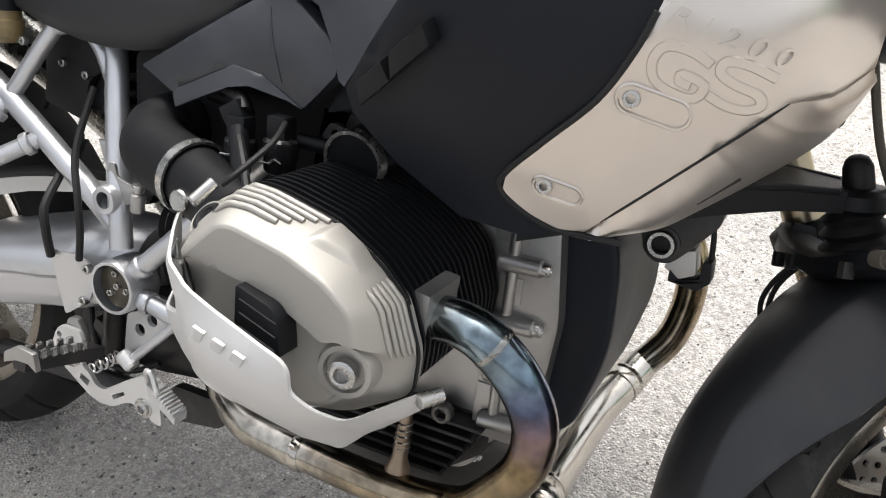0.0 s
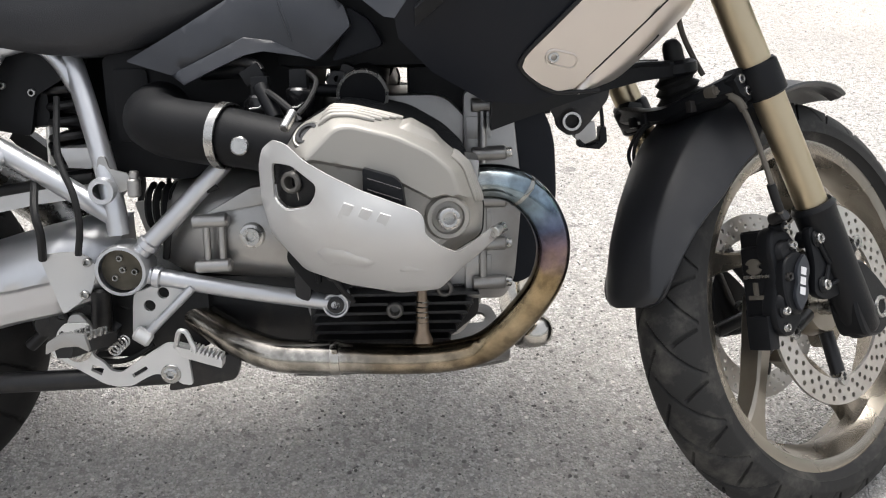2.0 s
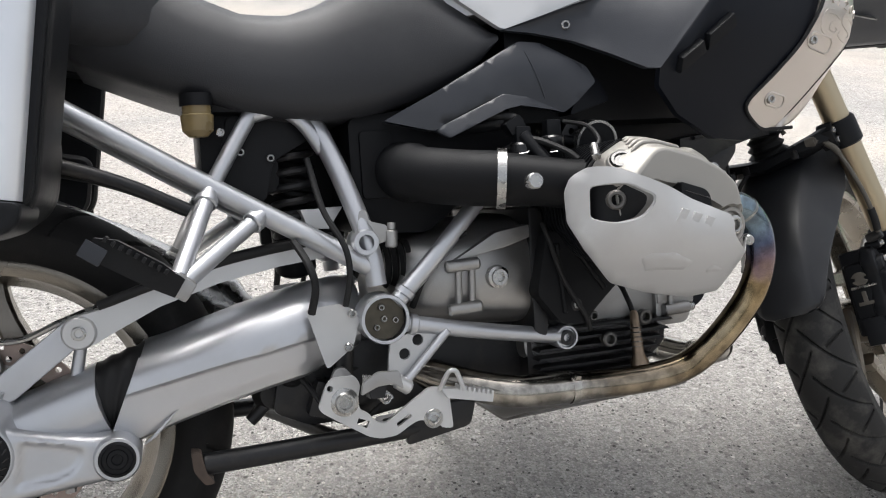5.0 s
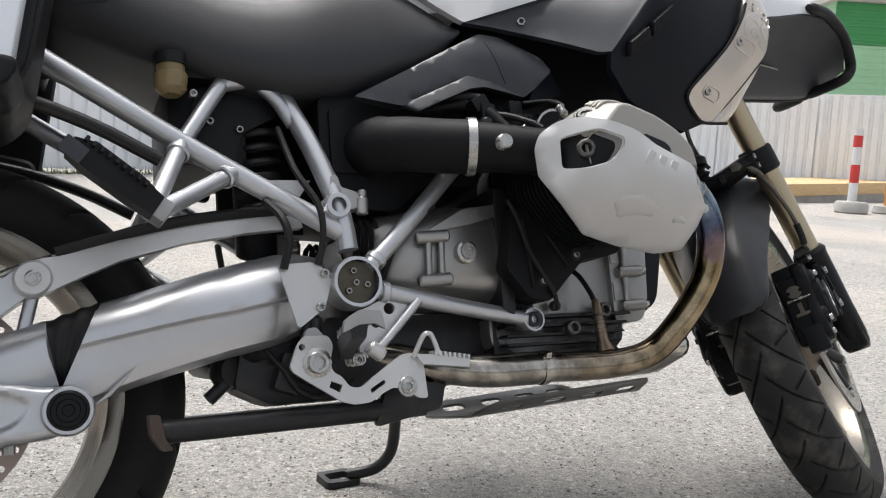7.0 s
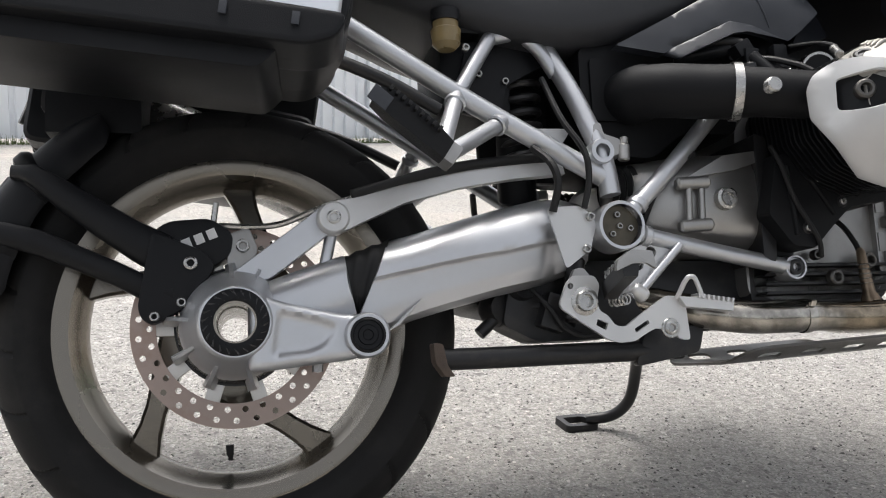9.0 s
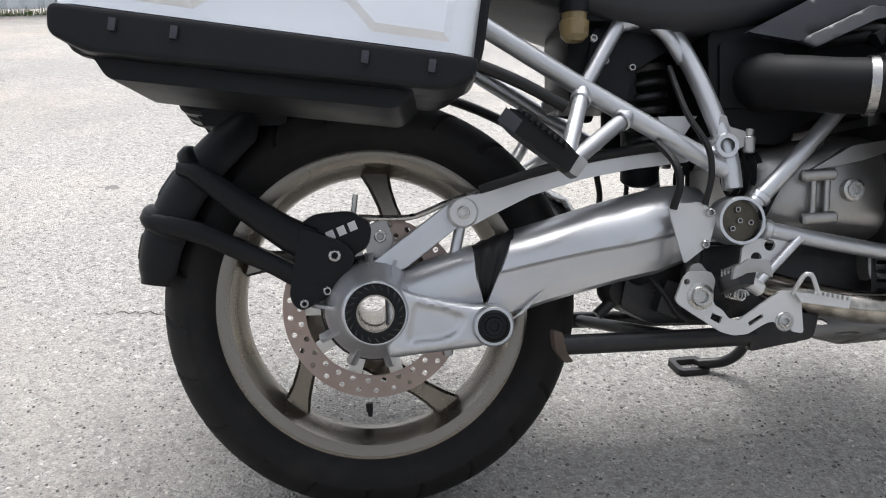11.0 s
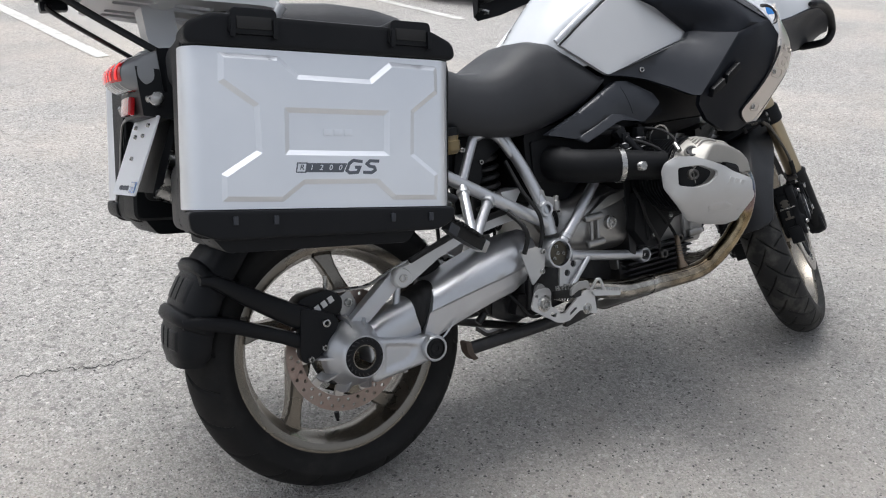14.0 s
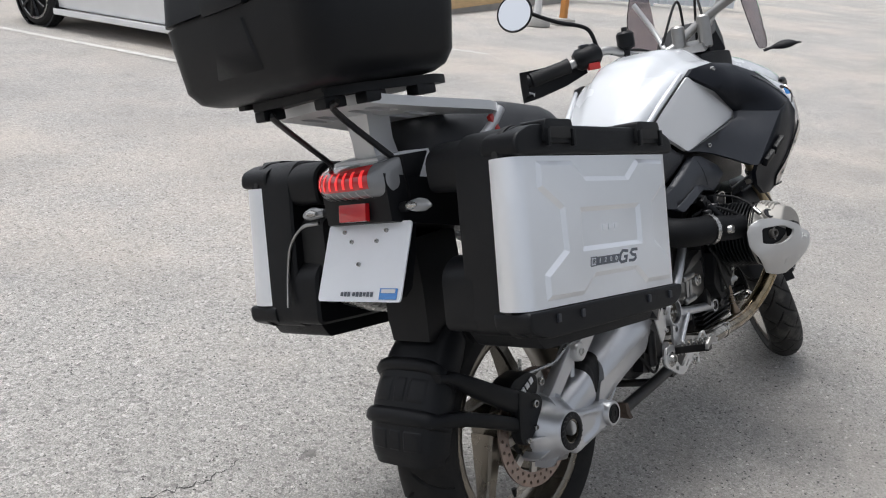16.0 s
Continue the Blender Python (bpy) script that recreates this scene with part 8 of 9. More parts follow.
    part("hose_sleeve", steered(tube(glide([(1.2712, 0.1 * sy, 0.615), (1.2765, 0.1085 * sy, 0.604), (1.279, 0.113 * sy, 0.592)], 4), 0.0058, 10)), HOSE, hose)
    part("hose_sleeve", steered(tube(glide([(1.294, 0.131 * sy, 0.488), (1.302, 0.13 * sy, 0.468), (1.312, 0.127 * sy, 0.453)], 4), 0.0062, 10)), SOFT_RUBBER, hose)
    part("banjo", steered(join(rod((1.322, 0.104 * sy, 0.441), (1.32, 0.13 * sy, 0.446), 0.0085, 14, 0.002), rod((1.342, 0.1 * sy, 0.438), (1.338, 0.12 * sy, 0.446), 0.006, 12, 0.002))), BLACK_STEEL, cal)
part("axle", steered(rod((1.487, -LEG_Y, 0.305), (1.487, LEG_Y, 0.305), 0.013, 16)), STEEL, motorcycle)
secs = []
for i in range(17):
    y = -0.108 + 0.0135 * i
    k = abs(y) / 0.108
    x0, x1 = 1.243 + 0.024 * k ** 2, 1.312 - 0.012 * k
    z0, z1 = 0.596 + 0.02 * k, 0.622 + 0.024 * k ** 1.5
    secs.append([(x0, y, z0 + 0.004), (x0 + 0.008, y, z0), (x1 - 0.008, y, z0), (x1, y, z0 + 0.006), (x1, y, z1 - 0.006), (x1 - 0.008, y, z1), (x0 + 0.008, y, z1), (x0, y, z1 - 0.006)])
bridge = part("fork_bridge", steered(loft(secs)), BLACK, motorcycle, "black cast fork bridge")
for y, w in ((-0.052, 0.01), (0.035, 0.012), (0.06, 0.009)):
    part("cable_clip", steered(box((1.2465, y, 0.609), (0.012, w, 0.016), 0.003)), BLACK_STEEL, bridge)
part("ball_joint_boot", lathe([(0.0, 0.04), (0.02, 0.04), (0.021, 0.032), (0.03, 0.026), (0.025, 0.019), (0.033, 0.012), (0.027, 0.005), (0.036, -0.002), (0.03, -0.009), (0.04, -0.016), (0.04, -0.026), (0.0, -0.026)], (1.289, 0.0, 0.638), (-0.4, 0, 1), 30), SOFT_RUBBER, motorcycle, "black ribbed rubber ball joint boot")
part("ball_cap", tube([(1.28, 0, 0.685), (1.278, 0, 0.69), (1.273, 0, 0.708), (1.27, 0, 0.716), (1.269, 0, 0.719)], [0.0145, 0.0148, 0.014, 0.0105, 0.005], 20), SOFT_RUBBER, motorcycle, "black rubber cap")
arm_eye = lathe([(0.0, 0.012), (0.024, 0.012), (0.03, 0.007), (0.031, -0.006), (0.026, -0.011), (0.0, -0.011)], (1.281, 0.0, 0.678), (-0.12, 0, 1), 30)
arm = part("telelever_arm", soften(loft([[(x, -w, z - h), (x, w, z - h), (x, w, z + h), (x, -w, z + h)] for x, w, z, h in ((1.0, 0.16, 0.635, 0.026), (1.05, 0.14, 0.646, 0.022), (1.1, 0.112, 0.656, 0.019), (1.16, 0.075, 0.667, 0.016), (1.22, 0.042, 0.675, 0.013), (1.27, 0.028, 0.678, 0.01))]), 0.007), BLACK, motorcycle, "black wishbone suspension arm")
part("arm_eye", arm_eye, BLACK, arm)
for sy in (-1, 1):
    part("arm_flange", tube([(1.03, 0.15 * sy, 0.662), (1.1, 0.114 * sy, 0.672), (1.16, 0.078 * sy, 0.681), (1.22, 0.045 * sy, 0.686), (1.262, 0.03 * sy, 0.687)], 0.0035, 8), BLACK, arm)
bracket = part("arm_bracket", soften(slab(rounded([(1.04, 0.66), (1.172, 0.665), (1.17, 0.64), (1.143, 0.606), (1.13, 0.592), (1.114, 0.59), (1.101, 0.6), (1.098, 0.615), (1.082, 0.637)], 0.006, 3), -0.066, -0.035, 0), 0.004), BLACK_STEEL, motorcycle, "black bracket of the suspension arm's pivot")
lug = part("arm_pivot", lathe([(0.0, -0.003), (0.0085, -0.003), (0.0095, 0.002), (0.0135, 0.0035), (0.015, 0.0), (0.018, -0.001), (0.018, -0.02), (0, -0.02)], (1.1189, -0.069, 0.6107), (0, -1, 0), 28), BLACK_STEEL, bracket)
part("ring", lathe([(0.0098, 0.0042), (0.0132, 0.0042), (0.0142, 0.001), (0.0098, 0.0)], (1.1189, -0.069, 0.6107), (0, -1, 0), 28, True), STEEL, bracket)
sensor = part("connector", soften(slab(rounded([(1.131, 0.603), (1.152, 0.61), (1.156, 0.585), (1.14, 0.577), (1.124, 0.586)], 0.003), -0.062, -0.035, 0), 0.003), CAST, motorcycle, "grey metal sensor with a black plug")
part("plug", soften(slab([(1.13, 0.586), (1.142, 0.576), (1.16, 0.583), (1.16, 0.6), (1.169, 0.602), (1.171, 0.58), (1.16, 0.569), (1.13, 0.573)], -0.064, -0.036, 0), 0.003), BLACK, sensor)
part("plug_lead", tube(glide([(1.166, -0.05, 0.6), (1.164, -0.048, 0.622), (1.16, -0.045, 0.64)], 4), 0.0028, 8), SOFT_RUBBER, sensor)
part("horn", lathe([(0.0, 0.0), (0.03, 0.0), (0.036, -0.008), (0.03, -0.03), (0, -0.035)], (1.06, 0.06, 0.59), (1, 0, 0), 24), BLACK_STEEL, motorcycle)
for k, off in enumerate((0.0, 0.007)):
    part("wiring_loom", steered(tube(glide([(1.262, -0.02, 0.622), (1.256 - off, 0.021, 0.612), (1.249 - off, 0.052, 0.588), (1.2476 - off, 0.0664 + off * 0.5, 0.562), (1.252 - off, 0.064, 0.535), (1.266, 0.05, 0.515)], 6), 0.0028, 8)), SOFT_RUBBER, motorcycle, "black wiring loop")
part("front_hose", tube(glide([(1.24, -0.04, 0.9), (1.262, -0.02, 0.81), (1.285, 0.0, 0.735), (1.306, 0.0, 0.692), (1.318, -0.01, 0.668)], 6), 0.0042, 10), HOSE, motorcycle, "dusty hose behind the fork bridge")


def fender_mesh():
    secs = []
    n = 36
    for i in range(n + 1):
        t = (i / n) ** 1.35
        a = radians(175 - 101 * t)
        r = interp([(0.0, 0.364), (0.15, 0.367), (0.3, 0.365), (0.42, 0.369), (0.6, 0.365), (1.0, 0.342)], t)[0]
        w = interp([(0.0, 0.03), (0.006, 0.043), (0.014, 0.051), (0.03, 0.058), (0.055, 0.063), (0.25, 0.084), (0.45, 0.1), (0.6, 0.102), (0.8, 0.092), (0.95, 0.08), (1.0, 0.07)], t)[0]
        d = interp([(0.0, 0.014), (0.05, 0.021), (0.14, 0.04), (0.3, 0.066), (0.46, 0.075), (0.6, 0.034), (0.85, 0.016), (1.0, 0.004)], t)[0]
        f = interp([(0.0, 0.042), (0.2, 0.042), (0.45, 0.052), (0.6, 0.062), (1.0, 0.045)], t)[0]
        f = min(f, w * 0.8)
        ring = []
        for side in (-1, 1):
            half = [(w, r - d), (w * 0.99, r - d + 0.003), (f + (w - f) * 0.66, r - 0.007 - (d - 0.006) * 0.6), (f + (w - f) * 0.33, r - 0.006 - (d - 0.006) * 0.26), (f + 0.002, r - 0.007), (f - 0.003, r - 0.0045), (f * 0.5, r - 0.001), (0.0, r)]
            ring += [(rr, -y) for y, rr in half] if side < 0 else [(rr, y) for y, rr in half[-2::-1]]
        pts = [(FRONT.x + rr * math.cos(a), y, FRONT.z + rr * math.sin(a)) for rr, y in ring] + [(FRONT.x + (rr - 0.004) * math.cos(a), y * 0.955, FRONT.z + (rr - 0.004) * math.sin(a)) for rr, y in ring[::-1]]
        secs.append(pts)
    return loft(secs)


part("front_fender", steered(fender_mesh()), SATIN_BLACK, motorcycle, "satin black front mudguard", 28)

# beak, lamp housing, screen
BEAK = [(1.18, 0.15, 0.92, 1.06, 0.82), (1.28, 0.17, 0.905, 1.075, 0.81), (1.38, 0.17, 0.92, 1.06, 0.822), (1.46, 0.165, 0.938, 1.035, 0.832), (1.53, 0.15, 0.945, 1.01, 0.836), (1.6, 0.125, 0.925, 0.97, 0.84), (1.64, 0.1, 0.895, 0.93, 0.845), (1.665, 0.07, 0.88, 0.9, 0.852)]
secs = []
for i in range(25):
    x = 1.18 + 0.485 * i / 24
    w, ze, zt, zk = interp(BEAK, x)
    secs.append([(x, y, z) for y, z in arc_section(w, ze, zt, 20, 2.2)] + [(x, -w * 0.5, ze - 0.01), (x, w * 0.5, ze - 0.01)])
beak = part("beak", loft(secs), WHITE, motorcycle, "white beak over the front wheel", 40)
secs = []
for i in range(25):
    x = 1.24 + 0.43 * i / 24
    w, ze, zt, zk = interp(BEAK, min(x, 1.665))
    half = [(1.0, 0.0), (0.9, 0.02), (0.72, 0.15), (0.5, 0.42), (0.3, 0.78), (0.12, 1.0), (0.0, 1.03)]
    ring = [(x, -w * a, ze - 0.004 + (zk - ze) * b) for a, b in half] + [(x, w * a, ze - 0.004 + (zk - ze) * b) for a, b in half[-2::-1]]
    secs.append(ring + [(px, py * 0.97, pz + 0.02) for px, py, pz in ring[::-1]])
under = part("beak_underside", loft(secs), GREY_PLASTIC, motorcycle, "dark grey moulded underside of the beak", 50)
for sy in (-1, 1):
    part("beak_rim", tube(glide([(1.47, 0.168 * sy, 0.95), (1.54, 0.152 * sy, 0.95), (1.61, 0.126 * sy, 0.925), (1.66, 0.096 * sy, 0.888), (1.655, 0.092 * sy, 0.862), (1.635, 0.08 * sy, 0.846), (1.625, 0.0, 0.842)], 5), [0.006] + [0.011] * 29 + [0.006], 10), BLACK, under, "thick black rim")
part("rim_lip", tube(glide([(1.63, 0.0, 0.842), (1.56, 0.012, 0.835), (1.47, 0.014, 0.83), (1.38, 0.012, 0.82), (1.28, 0.0, 0.81)], 5), 0.008, 8), BLACK, under)
part("sticker", box((1.45, -0.06, 0.874), (0.05, 0.035, 0.002), 0.0, pose(0, 0, 0, 38, 8, 0)), CAST, under, "pale label patch")
for sy in (-1, 1):
    ind = part("front_indicator", tube(glide([(1.30, 0.19 * sy, 1.055), (1.315, 0.21 * sy, 1.06), (1.33, 0.24 * sy, 1.063), (1.345, 0.27 * sy, 1.062), (1.352, 0.288 * sy, 1.06)], 5), [0.006] * 6 + [0.009, 0.012, 0.015, 0.017, 0.018, 0.018, 0.017, 0.015, 0.012, 0.009, 0.006, 0.005, 0.004, 0.003, 0.002], 14, 0.6), BLACK, motorcycle, "slim black front indicator")
    scr = sheet(rounded([(1.21, 1.06), (1.3, 1.062), (1.35, 1.1), (1.3, 1.3), (1.2, 1.34), (1.16, 1.22)], 0.03, 4), step=0.03, depth=lambda x, z: -0.205 + 1.2 * max(0, x - 1.22) ** 2 + 0.12 * (z - 1.1), thick=0.003)
    part("windscreen", scr if sy < 0 else mirror_y(scr), SMOKE_GLASS, motorcycle, "smoked windscreen wing")
part("instrument_panel", soften(loft([[(x, -w, z - 0.03), (x, w, z - 0.03), (x, w * 0.8, z + 0.03), (x, -w * 0.8, z + 0.03)] for x, w, z in ((1.14, 0.1, 1.08), (1.18, 0.12, 1.11), (1.24, 0.09, 1.15))]), 0.01), BLACK, motorcycle, "black instrument cluster")
part("cockpit_floor", box((1.1, 0, 1.02), (0.22, 0.26, 0.12), 0.03), BLACK, motorcycle)
for sy in (-1, 1):
    part("screen_bracket", tube(glide([(1.13, 0.05 * sy, 1.1), (1.16, 0.1 * sy, 1.18), (1.15, 0.15 * sy, 1.27)], 5), 0.008, 10), PALE_ALLOY, motorcycle)

# handlebar
bar_line = glide([(0.69, 0.265, 1.083), (0.79, 0.165, 1.112), (0.855, 0.1, 1.132), (0.93, 0.05, 1.102), (1.0, -0.02, 1.098), (1.045, -0.085, 1.15), (1.06, -0.15, 1.19), (1.075, -0.23, 1.23), (1.1, -0.3, 1.25)], 6)
bar = part("handlebar", tube(bar_line, 0.0135, 16), CAST, motorcycle, "silver tubular handlebar")
top_clamp = part("top_yoke", soften(loft([[(x, y - 0.05, z), (x, y + 0.05, z), (x, y + 0.04, z + 0.02), (x, y - 0.04, z + 0.02)] for x, y, z in ((0.99, -0.09, 1.08), (1.06, -0.07, 1.09), (1.12, -0.05, 1.1))]), 0.008), CAST, motorcycle, "cast silver fork yoke")
for c in ((1.02, -0.05, 1.13), (1.045, -0.12, 1.15)):
    part("bar_riser", rod((c[0], c[1], 1.09), (c[0], c[1], c[2] + 0.035), 0.02, 18, 0.005), CAST, top_clamp)
for c, d in (((0.69, 0.265, 1.083), (0.8, 0.155, 1.115)),):
    c, d = Vector(c), Vector(d)
    k = (d - c).normalized()
    grip = part("grip", tube([c + k * s for s in [0.012 * i for i in range(11)]], [0.0215, 0.022, 0.0205, 0.0215, 0.0205, 0.0215, 0.0205, 0.0215, 0.0205, 0.022, 0.0225], 20), SOFT_RUBBER, motorcycle, "black ribbed rubber grip")
    part("bar_weight", rod(c - k * 0.018, c, 0.019, 18, 0.004), BLACK, grip)
    lever_line = glide([d + Vector((0.02, 0.005, -0.01)), d + Vector((0.045, 0.05, -0.03)), c + Vector((0.06, 0.05, -0.035)), c + Vector((0.03, 0.03, -0.04)), c + Vector((-0.01, 0.0, -0.045))], 5)
    part("lever", tube(lever_line, 0.0075, 10, 0.6), BLACK, motorcycle, "black hand lever")
secs = []
for x, y, z, h in ((0.672, 0.268, 1.075, 0.03), (0.668, 0.288, 1.07, 0.04), (0.69, 0.305, 1.066, 0.045), (0.75, 0.28, 1.072, 0.042), (0.81, 0.225, 1.085, 0.034), (0.845, 0.17, 1.1, 0.022)):
    secs.append([(x, y, z - h), (x + 0.006, y + 0.006, z), (x, y, z + h), (x - 0.006, y - 0.006, z + h), (x - 0.002, y - 0.003, z), (x - 0.006, y - 0.006, z - h)])
hand_guard = part("hand_guard", soften(loft(secs), 0.003), BLACK, motorcycle, "black moulded hand guard")
part("guard_slot", box((0.7, 0.285, 1.045), (0.03, 0.004, 0.012), 0.001, pose(0, 0, 0, 0, 20, -45)), STEEL, hand_guard)
sw = part("switch_housing", tube([(0.786, 0.17, 1.114), (0.794, 0.162, 1.117), (0.818, 0.138, 1.124), (0.834, 0.122, 1.129), (0.842, 0.115, 1.131)], [0.022, 0.032, 0.034, 0.031, 0.02], 18), BLACK, motorcycle, "black switch housing")
part("red_switch", box((0.812, 0.124, 1.093), (0.03, 0.034, 0.02), 0.004, pose(0, 0, 0, 0, 0, 45)), RED, sw, "red thumb switch")
part("switch_key", box((0.806, 0.146, 1.154), (0.03, 0.026, 0.01), 0.003, pose(0, 0, 0, 0, 0, 45)), GREY_PLASTIC, sw)
part("clutch_reservoir", tube([(0.902, 0.066, 1.1), (0.902, 0.064, 1.125), (0.902, 0.06, 1.134), (0.902, 0.06, 1.17), (0.902, 0.06, 1.177)], [0.013, 0.014, 0.026, 0.026, 0.02], 24), BLACK, motorcycle, "round black clutch fluid reservoir")
part("reservoir_cap", rod((0.902, 0.06, 1.174), (0.902, 0.06, 1.19), 0.009, 14, 0.002), GLOSS_BLACK, motorcycle)
mirror = part("mirror_stem", tube(glide([(0.838, 0.118, 1.14), (0.826, 0.128, 1.192), (0.808, 0.148, 1.214), (0.765, 0.2, 1.238), (0.72, 0.255, 1.275)], 6), 0.006, 10), BLACK, motorcycle, "black mirror stem")
way = Vector((-1.0, -0.3, 0.22)).normalized()
part("mirror_shell", lathe([(0.0, -0.03), (0.03, -0.026), (0.05, -0.012), (0.056, 0.0), (0.053, 0.003), (0.05, 0.0), (0, 0.0)], (0.69, 0.288, 1.282), way, 32), BLACK, motorcycle, "round black mirror housing")
part("mirror_glass", lathe([(0.0, 0.0), (0.05, 0.0), (0.05, 0.0015), (0, 0.0015)], Vector((0.69, 0.288, 1.282)) + way * 0.0005, way, 32), MIRROR, motorcycle, "round mirror glass")
for a, b, c in (((0.99, -0.01, 1.12), (1.06, -0.04, 1.24), (1.13, -0.02, 1.1)), ((0.86, 0.09, 1.12), (0.98, 0.06, 1.12), (1.1, 0.02, 1.08)), ((1.05, -0.12, 1.17), (1.1, -0.08, 1.25), (1.16, -0.04, 1.1))):
    part("control_cable", tube(glide([a, b, c], 8), 0.004, 8), SOFT_RUBBER, motorcycle)

# ---- motorcycle: tail, rack, lamps, plate ----
part("tail_fairing", soften(loft([[(x, -w, z0), (x, w, z0), (x, w * 0.8, z1), (x, -w * 0.8, z1)] for x, w, z0, z1 in ((-0.02, 0.13, 0.86, 0.95), (-0.15, 0.12, 0.87, 0.965), (-0.25, 0.1, 0.9, 0.972), (-0.305, 0.075, 0.93, 0.968))]), 0.012), MATT_WHITE, motorcycle, "silver tail fairing")
part("tail_tray", soften(loft([[(x, -w, z0), (x, w, z0), (x, w, z1), (x, -w, z1)] for x, w, z0, z1 in ((0.1, 0.11, 0.75, 0.86), (-0.1, 0.12, 0.79, 0.89), (-0.25, 0.11, 0.83, 0.92), (-0.325, 0.09, 0.85, 0.94))]), 0.01), BLACK, motorcycle, "black tail tray")
rack_line = rounded([(-0.055, -0.17), (-0.1, -0.19), (-0.25, -0.15), (-0.37, -0.13), (-0.385, 0.0), (-0.37, 0.13), (-0.25, 0.15), (-0.1, 0.19), (-0.055, 0.17), (-0.075, 0.14), (-0.14, 0.11), (-0.14, -0.11), (-0.075, -0.14)], 0.015, 3)
slots = [rounded([(x - 0.035, y - 0.014), (x + 0.035, y - 0.014), (x + 0.035, y + 0.014), (x - 0.035, y + 0.014)], 0.008, 2) for x in (-0.2, -0.3) for y in (-0.09, -0.045, 0.045, 0.09)]
rack_bm = sheet(rack_line, slots, 0.03, lambda x, y: -0.055 + 0.18 * (x + 0.06), 0.018)
rack = part("luggage_rack", moved(rack_bm, Matrix(((1, 0, 0, 0), (0, 0, 1, 0), (0, -1, 0, 0.975), (0, 0, 0, 1)))), MATT_WHITE, motorcycle, "silver cast luggage rack with slots")
part("rack_pillar", soften(loft([[(x - 0.03, -w, z), (x + 0.03, -w, z), (x + 0.03, w, z), (x - 0.03, w, z)] for x, w, z in ((-0.245, 0.03, 0.965), (-0.25, 0.026, 1.0), (-0.255, 0.034, 1.085))]), 0.006), MATT_WHITE, rack)
for sy in (-1, 1):
    part("grab_handle", tube(glide([(-0.06, 0.175 * sy, 1.02), (-0.09, 0.165 * sy, 0.985), (-0.13, 0.15 * sy, 0.955), (-0.16, 0.13 * sy, 0.935)], 5), 0.013, 12, 0.8), MATT_WHITE, rack)
    part("red_reflector", box((-0.083, 0.172 * sy, 0.99), (0.012, 0.01, 0.045), 0.003, pose(0, 0, 0, 0, -28, 0)), RED, rack, "red reflector strip")
    brace = part("case_brace", tube(glide([(-0.43, 0.12 * sy if sy < 0 else 0.06, 1.078), (-0.42, 0.1 * sy if sy < 0 else 0.06, 1.06), (-0.27, 0.07 * sy if sy < 0 else 0.1, 0.96)], 5), 0.008, 8, 0.6), BLACK_STEEL, motorcycle, "flat black steel case brace")
part("carrier_plate", soften(loft([[(x, -w, z), (x, w, z), (x, w, z + 0.016), (x, -w, z + 0.016)] for x, w, z in ((-0.44, 0.1, 1.088), (-0.38, 0.13, 1.088), (-0.22, 0.16, 1.086), (-0.175, 0.145, 1.084))]), 0.005), BLACK, motorcycle, "black top case carrier plate")
for x, y in ((-0.42, -0.09), (-0.42, 0.08), (-0.35, -0.12), (-0.24, -0.14)):
    part("carrier_lug", box((x, y, 1.078), (0.05, 0.03, 0.02), 0.005), BLACK, motorcycle)

def lens_mesh(y0, y1, z0, z1, lift, n=14):
    """A piece of the lamp's bulging lens between two widths and heights."""
    bm = bmesh.new()
    grid = []
    for i in range(n + 1):
        row = []
        for k in range(n + 1):
            y, z = y0 + (y1 - y0) * i / n, z0 + (z1 - z0) * k / n
            u, v = y / 0.102, (z - 0.928) / 0.037
            x = -0.275 - (0.088 + lift) * max(0.0, 1 - abs(u) ** 2.6) ** 0.45 * max(0.0, 1 - abs(v) ** 2.4) ** 0.4
            row.append(bm.verts.new((x, y, z + 0.02 * (x + 0.3))))
        grid.append(row)
    for i in range(n):
        for k in range(n):
            bm.faces.new((grid[i][k], grid[i + 1][k], grid[i + 1][k + 1], grid[i][k + 1]))
    return bm


lamp = part("tail_light", lens_mesh(-0.102, 0.102, 0.891, 0.965, 0.0, 24), CLEAR, motorcycle, "tail light with a red upper lens and a clear lower band", 60)
part("red_lens", lens_mesh(-0.068, 0.09, 0.918, 0.9585, 0.0015), RED_LENS, lamp, "red ribbed lens")
for i in range(8):
    y = -0.06 + 0.019 * i
    part("lens_rib", lens_mesh(y, y + 0.006, 0.922, 0.952, 0.003, 5), LIT_RED, lamp, "glowing red lamp segment")
for i in range(9):
    y = -0.06 + 0.0165 * i
    part("clear_rib", lens_mesh(y, y + 0.003, 0.899, 0.915, 0.002, 5), CAST, lamp)
part("lamp_housing", soften(loft([[(x, -w, z0), (x, w, z0), (x, w, z1), (x, -w, z1)] for x, w, z0, z1 in ((-0.2, 0.09, 0.885, 0.965), (-0.285, 0.104, 0.888, 0.967))]), 0.01), BLACK, lamp)
